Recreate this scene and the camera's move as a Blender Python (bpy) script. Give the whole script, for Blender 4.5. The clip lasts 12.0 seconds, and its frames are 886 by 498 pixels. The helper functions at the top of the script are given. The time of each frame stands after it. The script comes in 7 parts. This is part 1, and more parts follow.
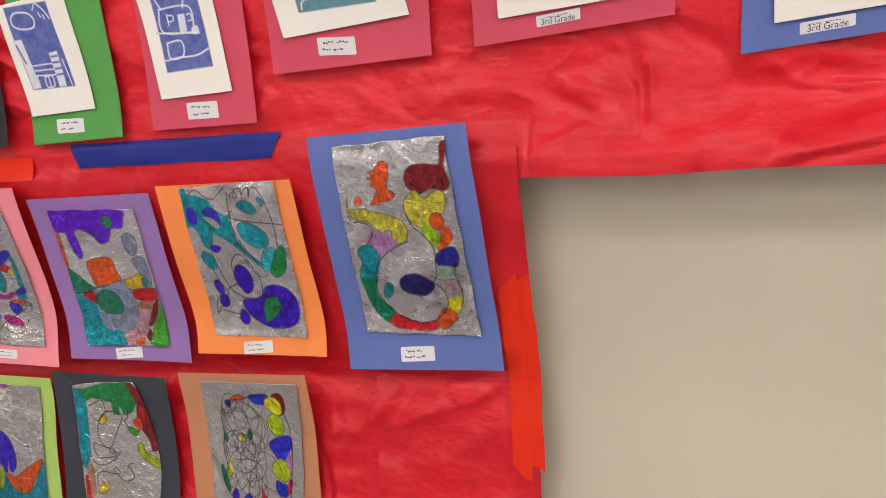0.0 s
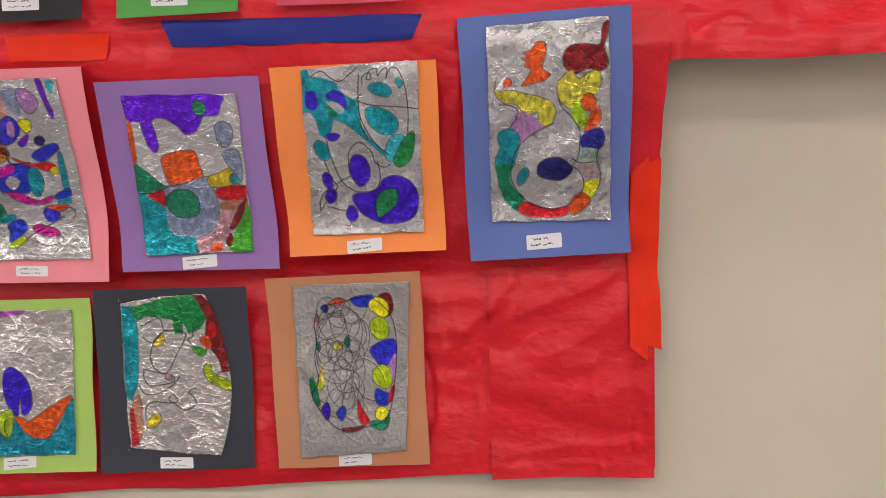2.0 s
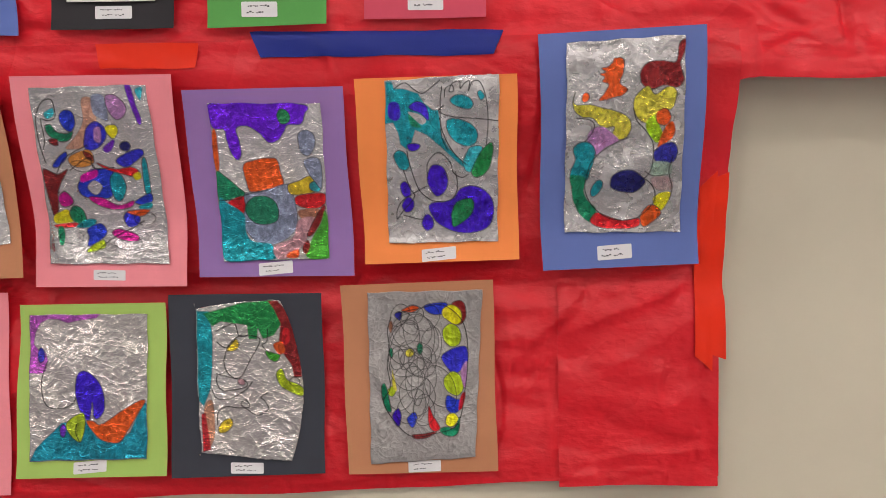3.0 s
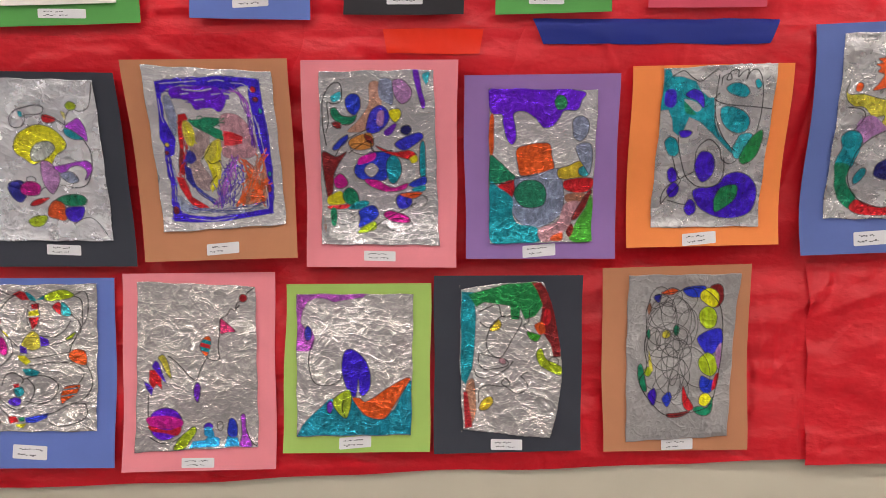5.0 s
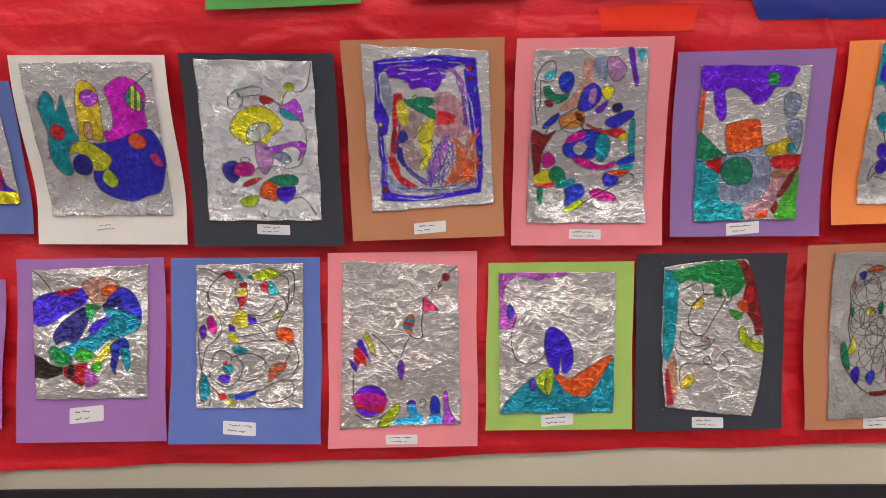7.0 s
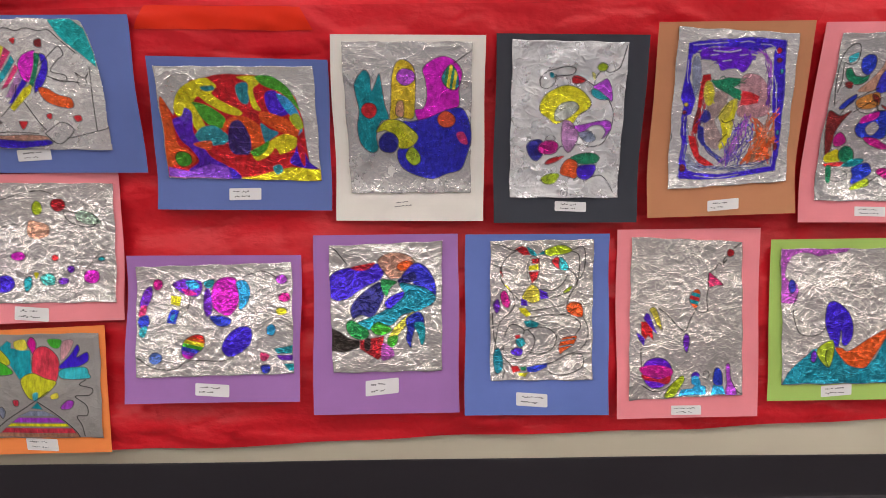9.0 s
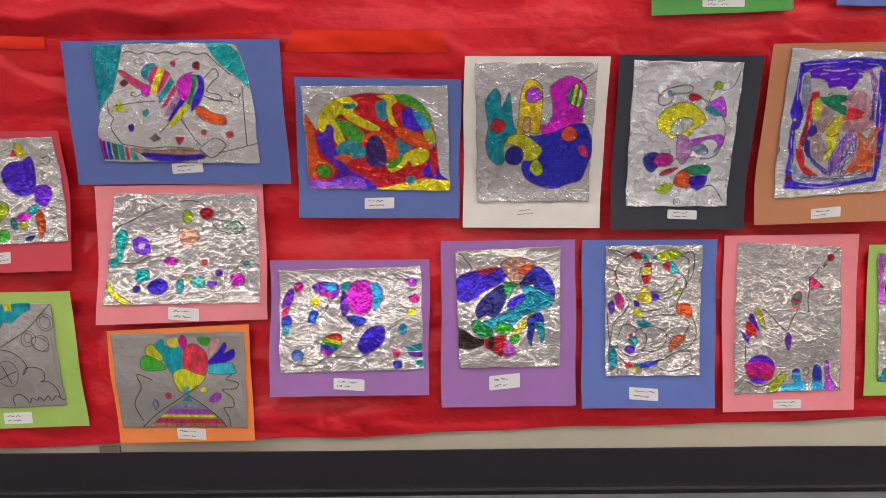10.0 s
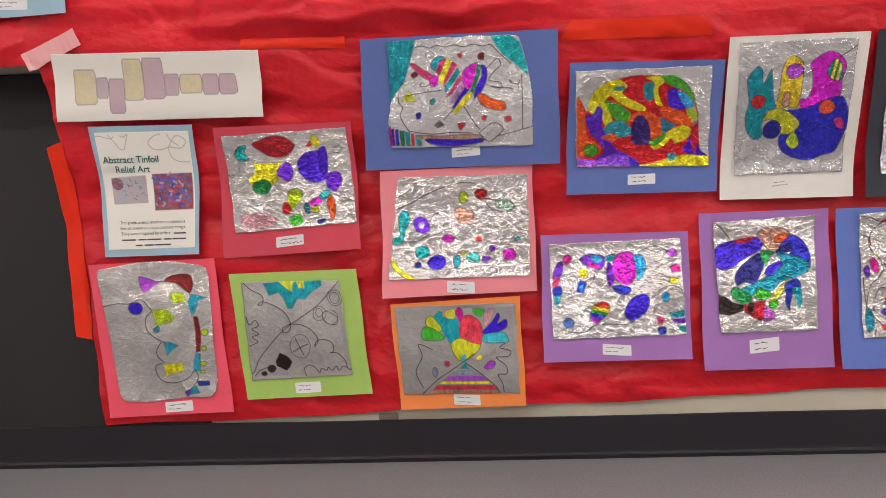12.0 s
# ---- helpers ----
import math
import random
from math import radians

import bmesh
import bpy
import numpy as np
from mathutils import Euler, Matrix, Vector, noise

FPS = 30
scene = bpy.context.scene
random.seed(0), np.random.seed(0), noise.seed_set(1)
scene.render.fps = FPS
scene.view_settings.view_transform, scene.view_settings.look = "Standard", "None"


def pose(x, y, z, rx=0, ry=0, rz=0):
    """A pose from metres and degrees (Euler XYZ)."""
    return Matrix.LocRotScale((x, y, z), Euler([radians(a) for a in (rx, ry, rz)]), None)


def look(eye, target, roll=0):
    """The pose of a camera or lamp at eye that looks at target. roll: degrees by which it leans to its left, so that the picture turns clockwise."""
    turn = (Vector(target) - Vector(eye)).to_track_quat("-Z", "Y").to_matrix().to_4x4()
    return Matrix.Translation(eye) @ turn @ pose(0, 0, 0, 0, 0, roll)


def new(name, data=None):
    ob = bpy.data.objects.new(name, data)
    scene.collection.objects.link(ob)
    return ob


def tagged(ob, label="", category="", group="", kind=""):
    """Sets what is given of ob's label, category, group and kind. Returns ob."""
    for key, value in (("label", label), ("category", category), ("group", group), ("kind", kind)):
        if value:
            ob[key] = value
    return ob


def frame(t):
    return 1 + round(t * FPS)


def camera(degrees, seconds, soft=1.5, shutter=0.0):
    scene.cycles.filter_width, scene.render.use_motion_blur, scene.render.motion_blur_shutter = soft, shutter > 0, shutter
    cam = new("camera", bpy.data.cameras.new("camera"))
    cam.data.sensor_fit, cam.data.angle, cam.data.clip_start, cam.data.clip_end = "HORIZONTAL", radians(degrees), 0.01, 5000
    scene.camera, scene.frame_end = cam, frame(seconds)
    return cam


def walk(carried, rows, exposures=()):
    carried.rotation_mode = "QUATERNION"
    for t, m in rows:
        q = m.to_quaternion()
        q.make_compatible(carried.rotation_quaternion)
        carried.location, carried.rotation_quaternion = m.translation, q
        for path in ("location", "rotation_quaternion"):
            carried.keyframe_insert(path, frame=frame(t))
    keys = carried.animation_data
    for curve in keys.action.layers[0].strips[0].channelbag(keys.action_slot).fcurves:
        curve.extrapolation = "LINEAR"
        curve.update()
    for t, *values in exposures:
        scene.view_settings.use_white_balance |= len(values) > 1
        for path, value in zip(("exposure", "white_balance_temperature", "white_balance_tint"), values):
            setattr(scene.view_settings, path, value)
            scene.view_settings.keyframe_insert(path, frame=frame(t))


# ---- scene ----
cam = camera(57.0, 12.0, soft=0.8)
walk(cam, (
    (0, look((2.619, -1.469, 0.955), (2.000, 0.427, 0.809), -1.92)),
    (0.5, look((2.359, -1.423, 0.919), (1.885, 0.506, 0.684), -1.16)),
    (1, look((2.179, -1.435, 0.889), (1.895, 0.529, 0.641), -1.82)),
    (1.5, look((1.985, -1.557, 0.770), (1.899, 0.439, 0.670), -3.27)),
    (2, look((1.915, -1.619, 0.674), (1.907, 0.381, 0.632), -1.47)),
    (2.5, look((1.780, -1.658, 0.643), (1.820, 0.341, 0.663), -0.85)),
    (2.7, look((1.762, -1.658, 0.638), (1.798, 0.342, 0.667), -0.74)),
    (4.3, look((1.410, -1.611, 0.644), (1.511, 0.387, 0.667), -0.65)),
    (4.5, look((1.339, -1.624, 0.653), (1.436, 0.374, 0.660), -0.44)),
    (5, look((1.195, -1.679, 0.645), (1.251, 0.321, 0.629), -0.19)),
    (5.5, look((1.115, -1.714, 0.644), (1.123, 0.286, 0.609), -0.35)),
    (6, look((1.029, -1.692, 0.628), (1.027, 0.308, 0.579), -0.71)),
    (6.5, look((0.919, -1.682, 0.646), (0.904, 0.317, 0.588), -0.70)),
    (6.7, look((0.896, -1.682, 0.639), (0.877, 0.318, 0.589), -0.56)),
    (8.3, look((0.384, -1.705, 0.534), (0.470, 0.294, 0.543), 0.07)),
    (8.5, look((0.328, -1.695, 0.559), (0.389, 0.304, 0.538), 0.10)),
    (9, look((0.187, -1.729, 0.587), (0.232, 0.270, 0.539), -0.37)),
    (9.5, look((0.052, -1.806, 0.613), (0.119, 0.192, 0.552), -0.46)),
    (10, look((-0.052, -1.853, 0.637), (-0.041, 0.145, 0.552), -0.41)),
    (10.5, look((-0.135, -1.899, 0.628), (-0.177, 0.098, 0.539), -0.85)),
    (11, look((-0.305, -1.902, 0.580), (-0.373, 0.096, 0.528), -1.82)),
    (11.5, look((-0.431, -1.934, 0.565), (-0.510, 0.065, 0.543), -2.22)),
    (12, look((-0.544, -2.006, 0.511), (-0.665, -0.010, 0.512), -1.94)),
), exposures=((0.0, 0.10), (1.0, 0.07), (2.5, -0.08), (5.0, -0.08), (6.5, -0.10), (9.0, -0.10), (11.5, -0.17), (12.0, -0.05)))

# ---------------------------------------------------------------- light
scene.view_settings.exposure = 0.0
FLOOR = -0.0130
# The room runs deep to hold the added far rows of troffers.
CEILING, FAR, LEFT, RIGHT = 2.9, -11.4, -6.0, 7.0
world = bpy.data.worlds.new("world")
world.use_nodes = True
world.node_tree.nodes["Background"].inputs[0].default_value = (0.9, 0.95, 1.0, 1)
world.node_tree.nodes["Background"].inputs[1].default_value = 0.0
scene.world = world
PANEL_GLOW = 16.5  # unseen ceiling troffers, cool white

# ---------------------------------------------------------------- materials


def srgb(r, g, b):
    return tuple(((c / 255 + 0.055) / 1.055) ** 2.4 if c > 10 else c / 255 / 12.92 for c in (r, g, b)) + (1.0,)


class Nodes:
    """A material with a Principled shader and a few short ways to wire it."""

    def __init__(self, name, colour, rough=0.6, metal=0.0, spec=0.5):
        self.m = bpy.data.materials.new(name)
        self.m.use_nodes = True
        self.t = self.m.node_tree
        self.p = self.t.nodes["Principled BSDF"]
        self.p.inputs["Base Color"].default_value = colour
        self.p.inputs["Roughness"].default_value = rough
        self.p.inputs["Metallic"].default_value = metal
        self.p.inputs["Specular IOR Level"].default_value = spec
        self.where = self.t.nodes.new("ShaderNodeTexCoord").outputs["Object"]

    def add(self, kind, **values):
        n = self.t.nodes.new(kind)
        for k, v in values.items():
            n.inputs[k.replace("_", " ")].default_value = v
        return n

    def wire(self, a, b):
        self.t.links.new(a, b)

    def noise(self, scale, detail=4.0, rough=0.6, stretch=None):
        n = self.add("ShaderNodeTexNoise", Scale=scale, Detail=detail, Roughness=rough)
        if stretch:
            q = self.t.nodes.new("ShaderNodeMapping")
            q.inputs["Scale"].default_value = stretch
            self.wire(self.where, q.inputs[0])
            self.wire(q.outputs[0], n.inputs["Vector"])
        else:
            self.wire(self.where, n.inputs["Vector"])
        return n.outputs["Fac"]

    def ramp(self, source, a, b, lo, hi):
        n = self.t.nodes.new("ShaderNodeMapRange")
        for i, v in zip((1, 2, 3, 4), (a, b, lo, hi)):
            n.inputs[i].default_value = v
        self.wire(source, n.inputs[0])
        return n.outputs[0]

    def mix(self, fac, a, b):
        n = self.t.nodes.new("ShaderNodeMix")
        n.data_type = "RGBA"
        for socket, v in ((n.inputs[0], fac), (n.inputs[6], a), (n.inputs[7], b)):
            if isinstance(v, (tuple, float, int)):
                socket.default_value = v
            else:
                self.wire(v, socket)
        return n.outputs[2]

    def colour(self, source):
        self.wire(source, self.p.inputs["Base Color"])

    def warped(self, scale, reach, turn, stretch):
        """Coordinates bent by noise, turned about the wall's normal and stretched, so that folds run crooked and lie along one way."""
        warp = self.add("ShaderNodeTexNoise", Scale=scale, Detail=3.0)
        self.wire(self.where, warp.inputs["Vector"])
        bent = self.t.nodes.new("ShaderNodeVectorMath")
        bent.operation = "MULTIPLY_ADD"
        self.wire(warp.outputs["Color"], bent.inputs[0])
        bent.inputs[1].default_value = (reach, reach, reach)
        self.wire(self.where, bent.inputs[2])
        laid = self.t.nodes.new("ShaderNodeMapping")
        laid.inputs["Rotation"].default_value = (0.3, turn, 0.2)
        laid.inputs["Scale"].default_value = stretch
        self.wire(bent.outputs[0], laid.inputs[0])
        return laid.outputs[0]

    def facets(self, folds):
        """Flat facets between folds, each leaning its own way: rows of scale, lean and coordinates."""
        lean = self.p.inputs["Normal"].links[0].from_socket
        for scale, k, where in folds:
            cells = self.add("ShaderNodeTexVoronoi", Scale=scale)
            self.wire(where, cells.inputs["Vector"])
            off = self.t.nodes.new("ShaderNodeVectorMath")
            off.operation = "MULTIPLY_ADD"
            self.wire(cells.outputs["Color"], off.inputs[0])
            off.inputs[1].default_value = (k, k, k)
            off.inputs[2].default_value = (-k / 2, -k / 2, -k / 2)
            both = self.t.nodes.new("ShaderNodeVectorMath")
            self.wire(lean, both.inputs[0])
            self.wire(off.outputs[0], both.inputs[1])
            lean = both.outputs[0]
        level = self.t.nodes.new("ShaderNodeVectorMath")
        level.operation = "NORMALIZE"
        self.wire(lean, level.inputs[0])
        self.t.links.remove(self.p.inputs["Normal"].links[0])
        self.wire(level.outputs[0], self.p.inputs["Normal"])
        return level.outputs[0]

    def bump(self, source, strength, distance=0.002):
        n = self.add("ShaderNodeBump", Strength=strength, Distance=distance)
        self.wire(source, n.inputs["Height"])
        if self.p.inputs["Normal"].is_linked:
            self.wire(self.p.inputs["Normal"].links[0].from_socket, n.inputs["Normal"])
        self.wire(n.outputs[0], self.p.inputs["Normal"])


def shade(c, k):
    return (min(1, c[0] * k), min(1, c[1] * k), min(1, c[2] * k), 1.0)


def paper(name, colour, rough=0.75, grain=0.12, spec=0.25):
    """Construction paper: fibres, a faint mottling and a soft sheen."""
    q = Nodes(name, colour, rough, spec=spec)
    mottle = q.ramp(q.noise(14.0, 5.0), 0.3, 0.7, 0.0, 1.0)
    fibre = q.ramp(q.noise(900.0, 2.0), 0.35, 0.65, 0.0, 1.0)
    one = q.mix(mottle, shade(colour, 0.92), shade(colour, 1.06))
    two = q.mix(fibre, shade(colour, 0.95), one)
    q.colour(two)
    q.bump(q.noise(700.0, 3.0), grain, 0.0006)
    return q.m


def paint(name, colour, rough=0.5):
    q = Nodes(name, colour, rough, spec=0.35)
    q.colour(q.mix(q.ramp(q.noise(1.6, 5.0), 0.3, 0.7, 0.0, 1.0), shade(colour, 0.94), shade(colour, 1.05)))
    q.bump(q.noise(160.0, 3.0), 0.15, 0.001)
    return q.m


def red_roll(name, colour):
    """Poster paper off a roll: thin, slightly glossy, with fine creases."""
    q = Nodes(name, colour, 0.42, spec=0.34)
    q.colour(q.mix(q.ramp(q.noise(5.0, 6.0), 0.3, 0.7, 0.0, 1.0), shade(colour, 0.9), shade(colour, 1.08)))
    q.bump(q.noise(5.0, 4.0, 0.5, (1.0, 1.0, 1.6)), 0.55, 0.030)
    q.bump(q.noise(14.0, 5.0, 0.55, (1.0, 1.0, 1.7)), 0.40, 0.012)
    q.bump(q.noise(60.0, 5.0, 0.6), 0.10, 0.003)
    q.bump(q.noise(260.0, 3.0), 0.03, 0.001)
    # crumpled planes, as the sheet was folded and smoothed out again
    q.facets([(scale, k, q.warped(3.0, 0.10, turn, (0.7, 1.0, 1.3))) for scale, k, turn in ((5.0, 0.16, 0.4), (11.0, 0.12, -0.5), (27.0, 0.07, 0.2))])
    return q.m


def foil_stuff(name, crumple, dull, pale, warm):
    """Kitchen foil with marker ink on it; the ink lies in the mesh as a colour and its cover."""
    # Tone and warmth per artwork also stand in for what the foil reflects.
    k = 0.57 * (1 - 0.26 * dull) + 0.16 * pale
    bare = (k, k * (0.970 - 0.05 * warm), k * (0.935 - 0.11 * warm), 1.0)
    q = Nodes(name, bare, 0.3, 1.0, 0.2)
    ink = q.t.nodes.new("ShaderNodeAttribute")
    ink.attribute_name = "ink"
    streak = q.ramp(q.noise(120.0, 3.0, 0.6, (1.0, 1.0, 0.35)), 0.28, 0.72, 0.55, 1.25)
    tint = q.t.nodes.new("ShaderNodeVectorMath")
    tint.operation = "SCALE"
    q.wire(ink.outputs["Color"], tint.inputs[0])
    q.wire(streak, tint.inputs["Scale"])
    q.colour(q.mix(ink.outputs["Alpha"], bare, tint.outputs[0]))
    q.wire(q.ramp(ink.outputs["Alpha"], 0, 1, 1.0 - 0.25 * dull - 0.3 * pale, 0.86), q.p.inputs["Metallic"])
    rough = q.ramp(q.noise(30.0, 4.0), 0.3, 0.7, 0.09 + 0.26 * dull + 0.13 * pale, 0.17 + 0.30 * dull + 0.15 * pale)
    q.wire(rough, q.p.inputs["Roughness"])
    q.wire(q.ramp(ink.outputs["Alpha"], 0, 1, 0.0, 0.12), q.p.inputs["Coat Weight"])
    q.p.inputs["Coat Roughness"].default_value = 0.10
    # folds lie roughly level and differ at each size
    turned = {scale: q.warped(14.0, 0.075, turn, (0.66, 1.0, 1.45)) for scale, turn in ((22.0, 0.45), (55.0, -0.55), (130.0, 0.3), (260.0, -0.2))}
    # sharp creases between facets, strong in some places and faint in others
    fade = q.ramp(q.noise(16.0, 3.0), 0.36, 0.66, 0.15, 1.0)
    for scale, k, deep, wide in ((22.0, 0.10 + 0.40 * crumple, 0.0026, 0.05), (55.0, 0.08 + 0.45 * crumple, 0.0014, 0.06), (130.0, 0.03 + 0.40 * crumple, 0.0006, 0.08)):
        cells = q.add("ShaderNodeTexVoronoi", Scale=scale)
        cells.feature = "DISTANCE_TO_EDGE"
        q.wire(turned[scale], cells.inputs["Vector"])
        ridge = q.t.nodes.new("ShaderNodeMath")
        ridge.operation = "MULTIPLY"
        q.wire(q.ramp(cells.outputs["Distance"], 0.0, wide, 1.0, 0.0), ridge.inputs[0])
        q.wire(fade, ridge.inputs[1])
        q.bump(ridge.outputs[0], k, deep)
    for scale, k, deep in ((30.0, 0.03 + 0.20 * crumple, 0.008), (170.0, 0.03 + 0.16 * crumple, 0.0020)):
        n = q.add("ShaderNodeTexNoise", Scale=scale, Detail=3.0, Distortion=0.6)
        n.noise_type = "RIDGED_MULTIFRACTAL"
        n.normalize = True
        q.wire(q.where, n.inputs["Vector"])
        q.bump(n.outputs["Fac"], k, deep)
    q.bump(q.noise(420.0, 4.0), 0.03 + 0.03 * crumple, 0.001)
    q.facets([(scale, k, turned[scale]) for scale, k in ((22.0, 0.05 + 0.14 * crumple), (55.0, 0.04 + 0.28 * crumple), (130.0, 0.05 + 0.32 * crumple), (260.0, 0.04 + 0.28 * crumple))])
    q.wire(q.p.inputs["Normal"].links[0].from_socket, q.p.inputs["Coat Normal"])
    return q.m


RED = red_roll("red poster paper", (0.63, 0.010, 0.020, 1))
# Same paper as RED; the upper band's stronger light is put into its colour.
RED_UPPER_LIT = red_roll("red poster paper, brightened for the lit upper band", (0.72, 0.014, 0.026, 1))
BEIGE = paint("beige wall paint", srgb(201, 194, 173), 0.5)
BLACK_PANEL = paint("black panel paint", (0.017, 0.015, 0.016, 1), 0.55)
RUBBER = Nodes("black cove base", (0.017, 0.0145, 0.019, 1), 0.45, spec=0.25)
RUBBER.bump(RUBBER.noise(60.0, 4.0), 0.1, 0.002)
RUBBER = RUBBER.m
q = Nodes("grey vinyl floor", (0.15, 0.15, 0.155, 1), 0.32)
q.colour(q.mix(q.ramp(q.noise(240.0, 3.0), 0.42, 0.6, 0.0, 1.0), (0.26, 0.262, 0.275, 1), (0.35, 0.353, 0.37, 1)))
q.bump(q.noise(5.0, 3.0), 0.1, 0.003)
VINYL = q.m
CEILING_WHITE = paint("white ceiling tile", (0.82, 0.82, 0.80, 1), 0.9)
FAR_WALL = paint("far wall", (0.72, 0.71, 0.68, 1), 0.6)
LABEL = paper("white sticker", (0.77, 0.77, 0.77, 1), 0.5, 0.04)
PENCIL = paper("pencil grey", (0.09, 0.09, 0.10, 1), 0.6, 0.0)
BLUE_TAPE = paper("blue masking tape", (0.014, 0.028, 0.24, 1), 0.5, 0.9)
RED_TAPE = paper("orange red tape", (0.80, 0.034, 0.012, 1), 0.38, 0.5, 0.14)
CLEAR_TAPE = paper("pale masking tape", (0.86, 0.42, 0.42, 1), 0.4, 0.2, 0.5)
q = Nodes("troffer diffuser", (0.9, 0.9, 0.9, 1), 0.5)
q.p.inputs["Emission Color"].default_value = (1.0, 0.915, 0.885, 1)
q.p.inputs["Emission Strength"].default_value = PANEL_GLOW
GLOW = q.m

MOUNT = {name: paper(name + " construction paper", c) for name, c in {
    "blue": (0.125, 0.180, 0.45, 1), "periw": (0.130, 0.195, 0.52, 1), "brown": (0.53, 0.235, 0.12, 1),
    "orange": (0.95, 0.29, 0.08, 1), "violet": (0.31, 0.18, 0.44, 1), "violet2m": (0.37, 0.18, 0.47, 1),
    "pinkl": (0.86, 0.28, 0.32, 1), "pinkm": (0.66, 0.085, 0.135, 1), "pinkr2": (0.64, 0.075, 0.11, 1),
    "pinkr3": (0.86, 0.10, 0.15, 1), "dark": (0.045, 0.050, 0.064, 1), "lime": (0.39, 0.58, 0.14, 1),
    "green": (0.105, 0.36, 0.085, 1), "white": (0.80, 0.77, 0.71, 1), "black": (0.032, 0.030, 0.034, 1),
    "sky": (0.36, 0.52, 0.62, 1)}.items()}

INKS = {name: np.array(c) for name, c in {
    "black": (0.01, 0.01, 0.012), "white": (0.8, 0.8, 0.8), "foilc": (0.72, 0.72, 0.71), "foilg": (0.55, 0.6, 0.58),
    "blue": (0.015, 0.035, 0.42), "blue2": (0.03, 0.03, 0.42), "blue3": (0.07, 0.13, 0.35), "dblue": (0.01, 0.02, 0.30),
    "lblue": (0.02, 0.30, 0.62), "nblue": (0.030, 0.005, 0.46), "nblue2": (0.035, 0.01, 0.42), "nblue3": (0.06, 0.01, 0.50),
    "navyblue": (0.02, 0.02, 0.22), "dnavy": (0.012, 0.012, 0.12), "purple": (0.035, 0.0, 0.42), "purple2": (0.06, 0.01, 0.40),
    "pviolet": (0.10, 0.0, 0.50), "violet2": (0.12, 0.015, 0.38), "lviolet": (0.14, 0.02, 0.60), "lpurple": (0.26, 0.10, 0.85),
    "lilac": (0.50, 0.32, 0.52), "lilac2": (0.38, 0.08, 0.55), "lilac3": (0.38, 0.12, 0.42), "lavgrey": (0.36, 0.40, 0.50),
    "mag2": (0.50, 0.005, 0.42), "magenta": (0.55, 0.0, 0.30), "dmagenta": (0.42, 0.0, 0.20), "pinkd": (0.55, 0.05, 0.16),
    "pinkp": (0.62, 0.42, 0.45), "pinkr": (0.50, 0.05, 0.08), "red": (0.45, 0.006, 0.012), "redl": (0.58, 0.03, 0.04),
    "dred": (0.32, 0.004, 0.012), "maroon": (0.17, 0.008, 0.010), "orange": (0.72, 0.08, 0.012), "dorange": (0.60, 0.08, 0.008),
    "ochre": (0.55, 0.24, 0.06), "gold": (0.55, 0.42, 0.03), "yellow": (0.62, 0.56, 0.01), "yellowl": (0.7, 0.68, 0.3),
    "olive": (0.50, 0.46, 0.07), "olive2": (0.42, 0.44, 0.02), "lime": (0.28, 0.48, 0.01), "ygreen": (0.32, 0.44, 0.01),
    "lgreen": (0.07, 0.34, 0.04), "green": (0.01, 0.20, 0.05), "green2": (0.05, 0.32, 0.03), "dgreen": (0.0, 0.17, 0.08),
    "paleg": (0.45, 0.55, 0.48), "greyp": (0.50, 0.42, 0.42), "greyd": (0.22, 0.22, 0.22), "teal": (0.0, 0.23, 0.28),
    "teal2": (0.0, 0.32, 0.33), "dteal": (0.0, 0.19, 0.27), "lteal": (0.04, 0.36, 0.42), "lteal2": (0.12, 0.50, 0.47),
    "lteal3": (0.02, 0.27, 0.38), "skin": (0.62, 0.40, 0.32), "skin2": (0.52, 0.34, 0.28), "brown2": (0.38, 0.20, 0.14),
    "sand": (0.78, 0.66, 0.36), "rose": (0.62, 0.42, 0.44), "shell": (0.52, 0.44, 0.44), "brownl": (0.45, 0.27, 0.20), "brownk": (0.025, 0.015, 0.012), "printblue": (0.012, 0.050, 0.34), "printteal": (0.02, 0.20, 0.24)}.items()}
for name in INKS:  # marker ink on metal is deeper and purer than on paper
    if name not in ("black", "brownk", "white", "foilc", "foilg", "sand", "rose", "shell", "greyd", "printblue", "printteal"):
        c = INKS[name]
        INKS[name] = np.clip((c - 0.45 * c.min()) * 1.65, 0, 0.95)
BANDS = {"stripet": (("dorange", "teal", "redl", "teal", "dorange"), 15), "stripeg": (("teal", "yellow", "dgreen", "yellow", "green", "teal"), 100),
         "rainbow": (("red", "orange", "yellow", "green2", "blue", "violet2", "mag2"), 15)}

# ---------------------------------------------------------------- shapes


def thing(name, label, category, group="", at=(0, 0, 0)):
    ob = new(name)
    ob.location = at
    ob.empty_display_size = 0.05
    return tagged(ob, label, category, group)


def finish(me, material, smooth=True):
    me.materials.append(material)
    if smooth:
        me.polygons.foreach_set("use_smooth", np.ones(len(me.polygons), bool))
    me.update()
    return me


def put(name, me, parent=None, label=""):
    ob = new(name, me)
    if parent:
        ob.parent = parent
        ob.location = -parent.location if parent.parent is None else Vector((0, 0, 0))
    if label:
        ob["label"] = label
    return ob


def part(name, bm, material, parent, label="", smooth=False):
    me = bpy.data.meshes.new(name)
    bm.to_mesh(me)
    bm.free()
    return put(name, finish(me, material, smooth), parent, label)


